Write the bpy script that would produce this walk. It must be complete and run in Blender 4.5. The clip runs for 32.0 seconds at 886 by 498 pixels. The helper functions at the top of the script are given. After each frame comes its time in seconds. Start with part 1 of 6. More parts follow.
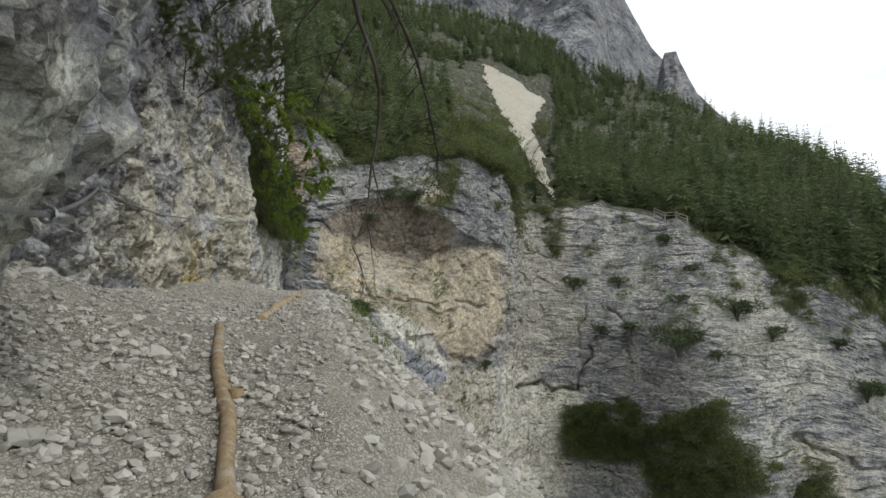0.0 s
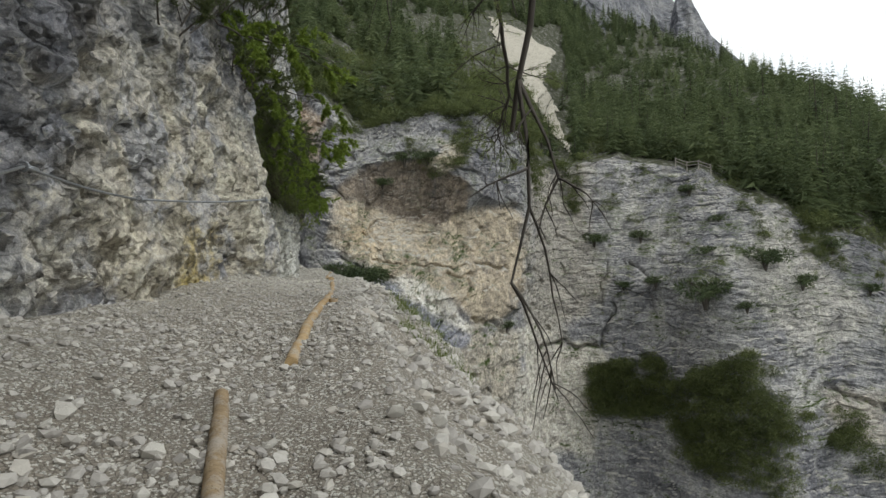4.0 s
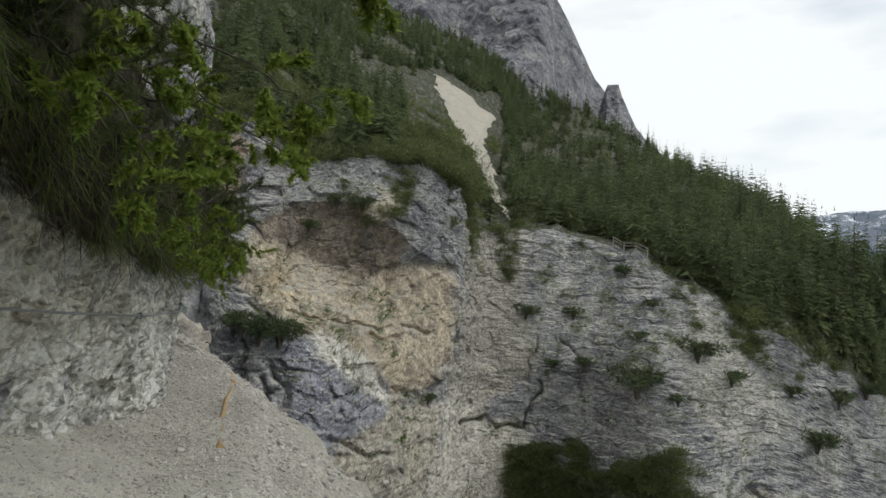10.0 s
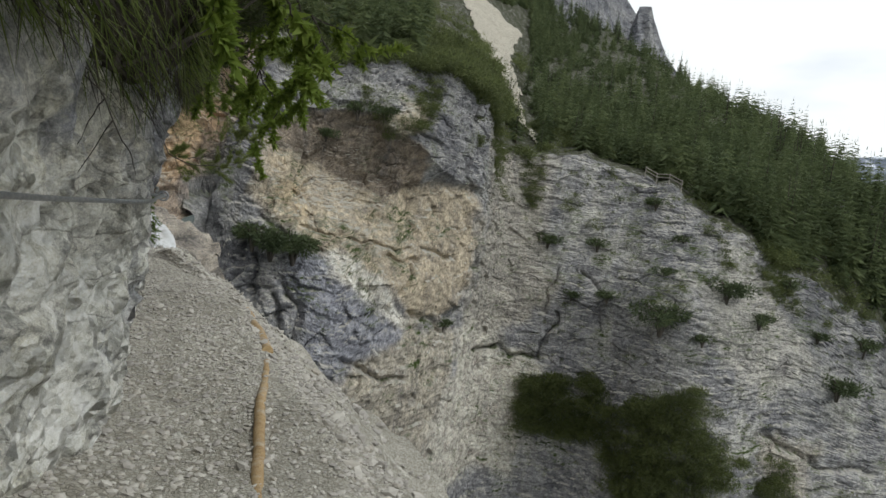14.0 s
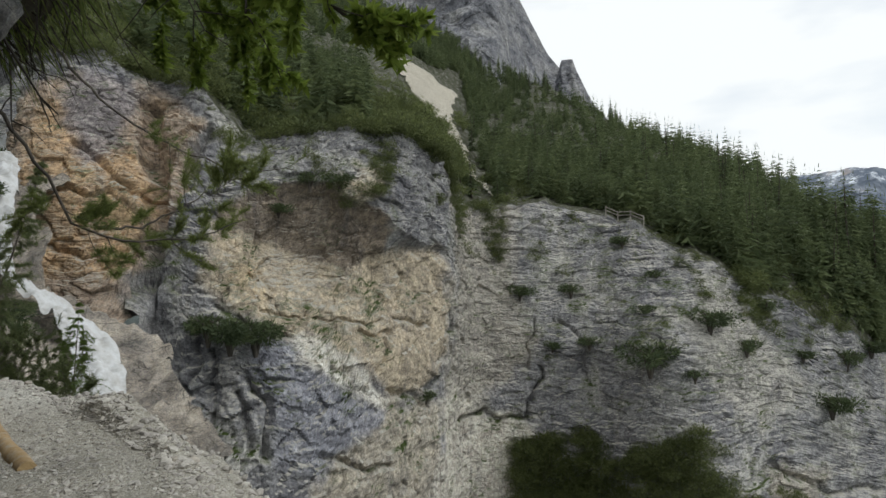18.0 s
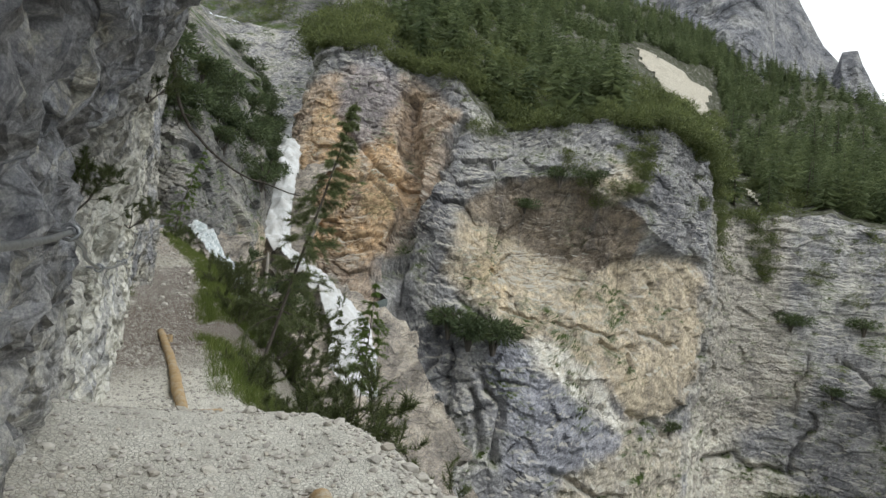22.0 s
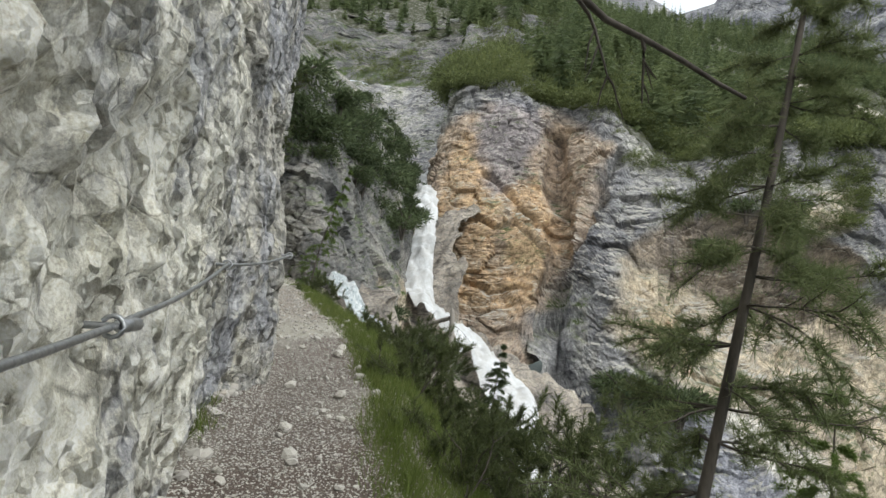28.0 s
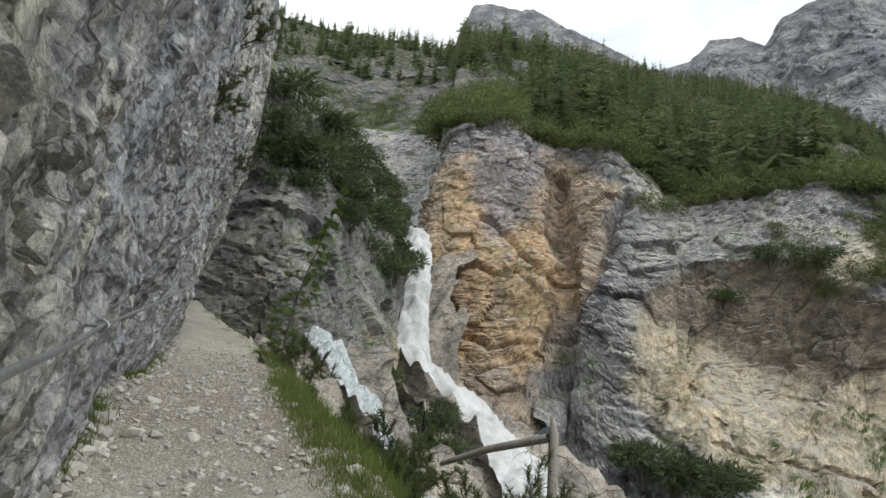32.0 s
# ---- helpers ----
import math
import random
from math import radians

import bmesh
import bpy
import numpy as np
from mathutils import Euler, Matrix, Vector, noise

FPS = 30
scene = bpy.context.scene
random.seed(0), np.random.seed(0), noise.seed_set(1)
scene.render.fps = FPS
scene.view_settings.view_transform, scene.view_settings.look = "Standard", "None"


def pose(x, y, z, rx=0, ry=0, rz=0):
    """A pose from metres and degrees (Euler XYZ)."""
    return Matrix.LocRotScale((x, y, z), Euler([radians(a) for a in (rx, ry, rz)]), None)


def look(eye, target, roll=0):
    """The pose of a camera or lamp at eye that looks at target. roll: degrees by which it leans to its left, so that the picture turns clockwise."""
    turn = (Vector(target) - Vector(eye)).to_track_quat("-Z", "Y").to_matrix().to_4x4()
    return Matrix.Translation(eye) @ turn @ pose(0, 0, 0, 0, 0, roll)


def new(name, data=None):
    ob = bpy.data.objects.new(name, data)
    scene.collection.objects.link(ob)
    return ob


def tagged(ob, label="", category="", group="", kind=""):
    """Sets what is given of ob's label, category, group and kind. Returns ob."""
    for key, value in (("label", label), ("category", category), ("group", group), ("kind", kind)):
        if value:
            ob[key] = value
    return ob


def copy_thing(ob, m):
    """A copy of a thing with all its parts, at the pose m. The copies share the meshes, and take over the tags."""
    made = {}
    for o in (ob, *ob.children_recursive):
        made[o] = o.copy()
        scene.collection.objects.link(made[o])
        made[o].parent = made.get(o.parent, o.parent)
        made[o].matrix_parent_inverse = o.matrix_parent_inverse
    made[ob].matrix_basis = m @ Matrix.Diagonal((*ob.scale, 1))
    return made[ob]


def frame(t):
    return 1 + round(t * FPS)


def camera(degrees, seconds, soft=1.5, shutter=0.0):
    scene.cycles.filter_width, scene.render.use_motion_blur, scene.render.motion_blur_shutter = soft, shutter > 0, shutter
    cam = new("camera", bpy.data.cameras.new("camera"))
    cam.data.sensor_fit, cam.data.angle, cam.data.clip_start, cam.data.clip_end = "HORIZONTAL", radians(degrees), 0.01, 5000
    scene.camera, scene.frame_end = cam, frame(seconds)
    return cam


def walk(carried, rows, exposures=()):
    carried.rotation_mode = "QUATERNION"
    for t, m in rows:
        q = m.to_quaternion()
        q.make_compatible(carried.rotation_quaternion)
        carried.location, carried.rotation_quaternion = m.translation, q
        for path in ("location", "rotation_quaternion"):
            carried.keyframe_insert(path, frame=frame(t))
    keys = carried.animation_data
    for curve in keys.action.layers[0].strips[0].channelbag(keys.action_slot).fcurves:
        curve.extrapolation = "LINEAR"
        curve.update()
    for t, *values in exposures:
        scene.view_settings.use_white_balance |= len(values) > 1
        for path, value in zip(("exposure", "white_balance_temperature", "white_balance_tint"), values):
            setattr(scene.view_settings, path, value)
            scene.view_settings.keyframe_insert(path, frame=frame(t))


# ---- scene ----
cam = camera(74.0, 32.0, soft=1.5)
# seconds, eye, then yaw to the left, pitch up and roll in degrees
PATH = [
    (0, -0.425, 2.500, 0.490, 0.01, 2.18, -0.29),
    (0.5, -0.665, 3.041, 0.533, 4.29, 6.15, 0.84),
    (1, -0.805, 3.372, 0.579, 12.74, 3.48, -1.22),
    (1.5, -0.757, 3.288, 0.575, 16.71, 4.31, -1.00),
    (2, -0.741, 3.296, 0.571, 14.21, 2.83, 0.57),
    (2.5, -0.766, 3.403, 0.581, 6.32, -1.40, 1.13),
    (3, -0.848, 3.591, 0.643, -0.12, -2.02, -7.56),
    (3.5, -0.993, 4.047, 0.657, 1.60, -2.51, -5.71),
    (5.5, -1.548, 6.958, 1.331, -4.50, 3.89, 4.80),
    (6, -1.748, 7.677, 1.324, -3.43, 3.19, 1.41),
    (6.5, -2.078, 8.313, 1.348, -15.33, 2.84, 0.35),
    (7, -2.359, 8.940, 1.417, -19.20, 1.05, -6.11),
    (7.5, -2.567, 9.589, 1.474, -23.74, -0.52, -4.79),
    (8, -2.674, 10.261, 1.499, -22.94, 2.57, -4.45),
    (8.5, -2.663, 10.950, 1.507, -14.46, 7.75, -1.31),
    (9, -2.611, 11.650, 1.562, -0.45, 8.59, 1.72),
    (9.5, -2.772, 12.317, 1.582, -0.13, 5.85, -3.18),
    (10, -3.021, 12.957, 1.545, -6.71, 3.66, 3.47),
    (10.5, -3.180, 13.625, 1.513, -5.91, 3.25, -3.99),
    (11, -3.351, 14.285, 1.462, -3.60, 4.29, -2.17),
    (11.5, -3.571, 14.937, 1.438, -3.01, 5.40, -0.09),
    (12, -3.945, 15.534, 1.436, -17.94, 1.99, -4.41),
    (12.5, -4.229, 16.159, 1.397, -24.55, -0.13, -2.36),
    (13, -4.200, 16.845, 1.285, -7.60, -0.97, 5.42),
    (13.5, -4.289, 17.525, 1.222, -2.91, -2.99, 5.27),
    (14, -4.399, 18.188, 1.127, -6.60, -3.78, 6.66),
    (14.5, -4.522, 18.844, 1.027, -6.23, -4.59, 10.77),
    (16.5, -4.825, 21.392, 1.088, -6.37, -2.67, 5.73),
    (17, -5.103, 21.934, 1.099, -15.30, -10.47, 0.80),
    (17.5, -5.519, 22.375, 1.107, -15.70, -1.48, 0.77),
    (18, -5.803, 22.879, 1.111, -10.76, 2.51, -0.49),
    (18.5, -5.941, 23.595, 1.133, 0.04, 2.20, -3.12),
    (19, -6.116, 24.218, 1.133, 3.91, 0.39, -3.40),
    (19.5, -6.413, 24.794, 1.109, 8.81, -0.72, 0.34),
    (20, -6.778, 25.357, 1.094, 8.19, -1.48, 6.87),
    (20.5, -7.228, 25.924, 1.055, 10.54, 0.06, 8.47),
    (21, -7.743, 26.485, 1.002, 15.23, 3.59, 5.16),
    (21.5, -8.230, 27.054, 0.971, 15.12, 0.70, 3.53),
    (22, -8.682, 27.659, 0.906, 10.23, 1.96, 5.21),
    (22.5, -9.097, 28.255, 0.903, 10.58, 1.58, 1.78),
    (23, -9.462, 28.870, 0.884, 12.83, 0.55, 2.82),
    (23.5, -9.795, 29.422, 0.864, 10.41, -0.22, 3.44),
    (24, -10.108, 29.988, 0.795, 16.46, 2.53, 11.69),
    (24.5, -10.531, 30.496, 0.769, 19.20, 3.58, 9.18),
    (26.5, -12.107, 32.708, 0.920, 17.91, 5.52, -1.79),
    (27, -12.481, 33.231, 0.896, 25.61, 7.96, 3.48),
    (27.5, -12.890, 33.691, 0.853, 24.22, 9.00, 2.99),
    (28, -13.258, 34.198, 0.824, 22.35, 6.28, 4.42),
    (28.5, -13.659, 34.734, 0.835, 25.91, 10.65, 6.00),
    (29, -14.057, 35.294, 0.869, 19.95, 6.49, 5.56),
    (29.5, -14.508, 35.946, 0.815, 20.46, 8.13, 7.58),
    (30, -14.841, 36.562, 0.839, 17.91, 8.17, 5.94),
    (30.5, -15.181, 37.160, 0.921, 21.52, 6.90, 5.34),
    (31, -15.574, 37.724, 1.088, 18.42, 7.21, 8.55),
    (31.5, -15.976, 38.340, 1.204, 20.90, 11.48, 4.57),
    (32, -16.398, 38.868, 1.377, 20.85, 11.16, 4.69),
]


def stand(x, y, z, yaw, pitch, roll):
    ahead = Euler((radians(pitch), 0, radians(yaw))).to_matrix() @ Vector((0, 1, 0))
    eye = Vector((x, y, z))
    return look(eye, eye + ahead, roll)


# seconds, stops
EXPOSURES = [(0.0, 0.0), (3.0, 0.08), (6.0, -0.2), (8.0, -0.3), (9.0, -0.34), (11.0, -0.05), (13.0, -0.2), (14.0, -0.12), (17.0, 0.0), (18.0, -0.18), (19.0, 0.05), (22.0, 0.28), (23.0, 0.38), (24.0, 0.34), (27.0, 0.55), (29.0, 0.5), (30.0, 0.42), (31.0, 0.45), (32.0, 0.28)]
walk(cam, [(t, stand(*row)) for t, *row in PATH], exposures=[(t, e, 6400, 6.0) for t, e in EXPOSURES])

# ---------------------------------------------------------------- light
world = bpy.data.worlds.new("sky")
scene.world = world
world.use_nodes = True
wn, wl = world.node_tree.nodes, world.node_tree.links
wn.clear()
w_out = wn.new("ShaderNodeOutputWorld")
w_bg = wn.new("ShaderNodeBackground")
w_sky = wn.new("ShaderNodeTexSky")
w_sky.sky_type = "NISHITA"
w_sky.sun_disc = False
w_sky.sun_elevation, w_sky.sun_rotation = radians(52), radians(70)
w_mul = wn.new("ShaderNodeVectorMath")
w_mul.operation = "SCALE"
w_mul.inputs["Scale"].default_value = 0.11
w_co = wn.new("ShaderNodeTexCoord")
w_map = wn.new("ShaderNodeMapping")
w_map.inputs["Scale"].default_value = (2.2, 2.2, 7.0)
w_noise = wn.new("ShaderNodeTexNoise")
w_noise.inputs["Scale"].default_value = 1.3
w_noise.inputs["Detail"].default_value = 6.0
w_ramp = wn.new("ShaderNodeValToRGB")
w_ramp.color_ramp.elements[0].position, w_ramp.color_ramp.elements[1].position = 0.30, 0.50
w_ramp.color_ramp.elements[0].color = (0.55, 0.55, 0.55, 1)
w_mix = wn.new("ShaderNodeMix")
w_mix.data_type = "RGBA"
w_mix.inputs["B"].default_value = (1.12, 1.13, 1.15, 1)
wl.new(w_sky.outputs["Color"], w_mul.inputs[0])
wl.new(w_co.outputs["Generated"], w_map.inputs["Vector"])
wl.new(w_map.outputs["Vector"], w_noise.inputs["Vector"])
wl.new(w_noise.outputs["Fac"], w_ramp.inputs["Fac"])
wl.new(w_ramp.outputs["Color"], w_mix.inputs["Factor"])
wl.new(w_mul.outputs["Vector"], w_mix.inputs["A"])
wl.new(w_mix.outputs["Result"], w_bg.inputs["Color"])
wl.new(w_bg.outputs["Background"], w_out.inputs["Surface"])
w_bg.inputs["Strength"].default_value = 1.0

sun_data = bpy.data.lights.new("sun", "SUN")
sun_data.energy, sun_data.angle, sun_data.color = 1.2, radians(14), (1.0, 0.98, 0.95)
sun = new("sun", sun_data)
sun.matrix_world = look((60, -20, 90), (0, 20, 0))


# ---------------------------------------------------------------- arithmetic of rough ground
def lattice(ix, iy, iz, seed):
    h = (ix * 374761393 + iy * 668265263 + iz * 2147483647 + seed * 974711) & 0xFFFFFFFF
    h = ((h ^ (h >> 13)) * 1274126177) & 0xFFFFFFFF
    h = ((h ^ (h >> 16)) * 2246822519) & 0xFFFFFFFF
    return ((h ^ (h >> 15)) & 0xFFFFFF) / float(0xFFFFFF)


def vnoise(p, seed=0):
    """Smooth noise from -1 to 1 at rows of places."""
    i = np.floor(p).astype(np.int64)
    f = p - i
    f = f * f * (3 - 2 * f)
    out = 0
    for dx in (0, 1):
        for dy in (0, 1):
            for dz in (0, 1):
                w = (f[:, 0] if dx else 1 - f[:, 0]) * (f[:, 1] if dy else 1 - f[:, 1]) * (f[:, 2] if dz else 1 - f[:, 2])
                out = out + w * lattice(i[:, 0] + dx, i[:, 1] + dy, i[:, 2] + dz, seed)
    return out * 2 - 1


def fbm(p, octaves=4, seed=0, gain=0.5):
    out, amp = 0, 1.0
    for k in range(octaves):
        out = out + amp * vnoise(p * 2.03**k + 17.3 * k, seed + k)
        amp *= gain
    return out


def cells(p, seed=0, jitter=0.9):
    """Broken blocks: each place's own block value (0 to 1), a tilt inside the block, and the distance to the joint."""
    i = np.floor(p).astype(np.int64)
    n = len(p)
    d1, d2 = np.full(n, 9.0), np.full(n, 9.0)
    val, tilt = np.zeros(n), np.zeros(n)
    for dx in (-1, 0, 1):
        for dy in (-1, 0, 1):
            for dz in (-1, 0, 1):
                c = i + (dx, dy, dz)
                r = [lattice(c[:, 0], c[:, 1], c[:, 2], seed + k) for k in (1, 2, 3)]
                q = p - (c + 0.5 + jitter * (np.stack(r, 1) - 0.5))
                d = np.sqrt((q * q).sum(1))
                near = d < d1
                d2 = np.where(near, d1, np.minimum(d2, d))
                d1 = np.where(near, d, d1)
                v = lattice(c[:, 0], c[:, 1], c[:, 2], seed + 7)
                lean = (r[0] - 0.5) * q[:, 0] + (r[1] - 0.5) * q[:, 1] + (r[2] - 0.5) * 1.6 * q[:, 2]
                val, tilt = np.where(near, v, val), np.where(near, lean, tilt)
    return val, tilt, d2 - d1


def smooth(x, a, b):
    t = np.clip((x - a) / (b - a), 0, 1)
    return t * t * (3 - 2 * t)


def curve_at(keys, values, at):
    """A smooth table: values (columns) at keys, read at the given places."""
    keys, values, at = np.asarray(keys, float), np.asarray(values, float), np.asarray(at, float)
    if values.ndim == 1:
        values = values[:, None]
    slope = np.gradient(values, keys, axis=0)
    k = np.clip(np.searchsorted(keys, at) - 1, 0, len(keys) - 2)
    h = (keys[k + 1] - keys[k])[:, None]
    t = np.clip((at - keys[k])[:, None] / h, 0, 1)
    out = (2 * t**3 - 3 * t**2 + 1) * values[k] + (t**3 - 2 * t**2 + t) * h * slope[k]
    out = out + (-2 * t**3 + 3 * t**2) * values[k + 1] + (t**3 - t**2) * h * slope[k + 1]
    return out if out.shape[1] > 1 else out[:, 0]


def normals_of(p):
    """The normals of a grid of places (rows, columns, 3)."""
    n = np.cross(np.gradient(p, axis=1), np.gradient(p, axis=0))
    return n / np.maximum(np.linalg.norm(n, axis=2, keepdims=True), 1e-9)


def mesh_of(name, verts, faces, material, soft=True):
    me = bpy.data.meshes.new(name)
    verts, faces = np.asarray(verts, np.float32), np.asarray(faces, np.int32)
    k = faces.shape[1]
    me.vertices.add(len(verts))
    me.vertices.foreach_set("co", verts.ravel())
    me.loops.add(faces.size)
    me.loops.foreach_set("vertex_index", faces.ravel())
    me.polygons.add(len(faces))
    me.polygons.foreach_set("loop_start", np.arange(len(faces), dtype=np.int32) * k)
    me.polygons.foreach_set("use_smooth", np.full(len(faces), soft))
    me.update(calc_edges=True)
    me.materials.append(material)
    return me


def grid_faces(rows, cols, keep=None):
    a = np.arange(rows * cols).reshape(rows, cols)
    f = np.stack([a[:-1, :-1], a[:-1, 1:], a[1:, 1:], a[1:, :-1]], -1).reshape(-1, 4)
    return f if keep is None else f[keep.ravel()]


def grid(name, p, material, label, category, kind="structure", soft=True, parent=None, keep=None):
    ob = new(name, mesh_of(name, p.reshape(-1, 3), grid_faces(*p.shape[:2], keep), material, soft))
    if parent:
        ob.parent = parent
    return tagged(ob, label, category, "", kind)


def part(name, data, parent, label=""):
    ob = new(name, data)
    ob.parent = parent
    return tagged(ob, label)


# ---------------------------------------------------------------- materials
class Paint:
    """A small helper round one material's nodes."""

    def __init__(self, name, rough=0.9, spec=0.2):
        self.mat = bpy.data.materials.new(name)
        self.mat.use_nodes = True
        self.n, self.l = self.mat.node_tree.nodes, self.mat.node_tree.links
        self.bsdf = self.n["Principled BSDF"]
        self.bsdf.inputs["Roughness"].default_value = rough
        self.bsdf.inputs["Specular IOR Level"].default_value = spec
        self.co = self.n.new("ShaderNodeTexCoord").outputs["Object"]

    def mapped(self, scale=(1, 1, 1), place=(0, 0, 0), turn=(0, 0, 0)):
        m = self.n.new("ShaderNodeMapping")
        m.inputs["Scale"].default_value = scale
        m.inputs["Location"].default_value = place
        m.inputs["Rotation"].default_value = turn
        self.l.new(self.co, m.inputs["Vector"])
        return m.outputs["Vector"]

    def noise(self, scale, detail=6, rough=0.6, vec=None, bend=0.0):
        t = self.n.new("ShaderNodeTexNoise")
        t.inputs["Scale"].default_value, t.inputs["Detail"].default_value = scale, detail
        t.inputs["Roughness"].default_value, t.inputs["Distortion"].default_value = rough, bend
        self.l.new(vec or self.co, t.inputs["Vector"])
        return t.outputs["Fac"]

    def voronoi(self, scale, vec=None, feature="DISTANCE_TO_EDGE", out="Distance"):
        t = self.n.new("ShaderNodeTexVoronoi")
        t.feature = feature
        t.inputs["Scale"].default_value = scale
        self.l.new(vec or self.co, t.inputs["Vector"])
        return t.outputs[out]

    def ramp(self, fac, *stops):
        r = self.n.new("ShaderNodeValToRGB")
        el = r.color_ramp.elements
        while len(el) < len(stops):
            el.new(0.5)
        for e, (pos, col) in zip(el, stops):
            e.position = pos
            e.color = (*col, 1) if len(col) == 3 else col
        self.l.new(fac, r.inputs["Fac"])
        return r.outputs["Color"]

    def grey(self, fac, a, b, lo=0.0, hi=1.0):
        m = self.n.new("ShaderNodeMapRange")
        m.inputs["From Min"].default_value, m.inputs["From Max"].default_value = a, b
        m.inputs["To Min"].default_value, m.inputs["To Max"].default_value = lo, hi
        self.l.new(fac, m.inputs["Value"])
        return m.outputs["Result"]

    def mix(self, fac, a, b, kind="MIX"):
        m = self.n.new("ShaderNodeMix")
        m.data_type, m.blend_type = "RGBA", kind
        for key, v in (("Factor", fac), ("A", a), ("B", b)):
            if isinstance(v, (int, float)):
                m.inputs[key].default_value = v
            elif isinstance(v, tuple):
                m.inputs[key].default_value = (*v, 1)
            else:
                self.l.new(v, m.inputs[key])
        return m.outputs["Result"]

    def math(self, op, a, b=0.0):
        m = self.n.new("ShaderNodeMath")
        m.operation = op
        for k, v in enumerate((a, b)):
            if isinstance(v, (int, float)):
                m.inputs[k].default_value = v
            else:
                self.l.new(v, m.inputs[k])
        return m.outputs["Value"]

    def zone(self, centre, size, wobble, scale, soft=0.25, turn=0.0):
        """1 inside an uneven ellipsoid about a place, 0 outside."""
        m = self.n.new("ShaderNodeMapping")
        m.vector_type = "TEXTURE"
        m.inputs["Location"].default_value = centre
        m.inputs["Scale"].default_value = size
        m.inputs["Rotation"].default_value = (0, turn, 0)
        self.l.new(self.co, m.inputs["Vector"])
        ln = self.n.new("ShaderNodeVectorMath")
        ln.operation = "LENGTH"
        self.l.new(m.outputs["Vector"], ln.inputs[0])
        d = self.math("ADD", ln.outputs["Value"], self.grey(self.noise(scale, 5), 0.2, 0.8, -wobble, wobble))
        return self.grey(d, 1 + soft, 1 - soft)

    def facets(self, scale, vec=None, detail=0.0):
        """Height of a surface broken into tilted flat chips, each with its own level; also a tone for each chip."""
        vec = vec or self.co
        t = self.n.new("ShaderNodeTexVoronoi")
        t.inputs["Scale"].default_value, t.inputs["Detail"].default_value = scale, detail
        self.l.new(vec, t.inputs["Vector"])
        rel = self.n.new("ShaderNodeVectorMath")
        rel.operation = "SUBTRACT"
        self.l.new(vec, rel.inputs[0])
        self.l.new(t.outputs["Position"], rel.inputs[1])
        lean = self.n.new("ShaderNodeVectorMath")
        lean.operation = "SUBTRACT"
        self.l.new(t.outputs["Color"], lean.inputs[0])
        lean.inputs[1].default_value = (0.5, 0.5, 0.5)
        dot = self.n.new("ShaderNodeVectorMath")
        dot.operation = "DOT_PRODUCT"
        self.l.new(rel.outputs["Vector"], dot.inputs[0])
        self.l.new(lean.outputs["Vector"], dot.inputs[1])
        sep = self.n.new("ShaderNodeSeparateColor")
        self.l.new(t.outputs["Color"], sep.inputs["Color"])
        return self.math("MULTIPLY", dot.outputs["Value"], scale), sep.outputs["Red"]

    def random(self):
        return self.n.new("ShaderNodeObjectInfo").outputs["Random"]

    def island(self):
        return self.n.new("ShaderNodeNewGeometry").outputs["Random Per Island"]

    def up(self):
        g = self.n.new("ShaderNodeNewGeometry")
        s = self.n.new("ShaderNodeSeparateXYZ")
        self.l.new(g.outputs["Normal"], s.inputs["Vector"])
        return s.outputs["Z"]

    def done(self, colour, height=None, strength=0.4, distance=0.05):
        if isinstance(colour, tuple):
            self.bsdf.inputs["Base Color"].default_value = (*colour, 1)
        else:
            self.l.new(colour, self.bsdf.inputs["Base Color"])
        if height is not None:
            b = self.n.new("ShaderNodeBump")
            b.inputs["Strength"].default_value, b.inputs["Distance"].default_value = strength, distance
            self.l.new(height, b.inputs["Height"])
            self.l.new(b.outputs["Normal"], self.bsdf.inputs["Normal"])
        return self.mat


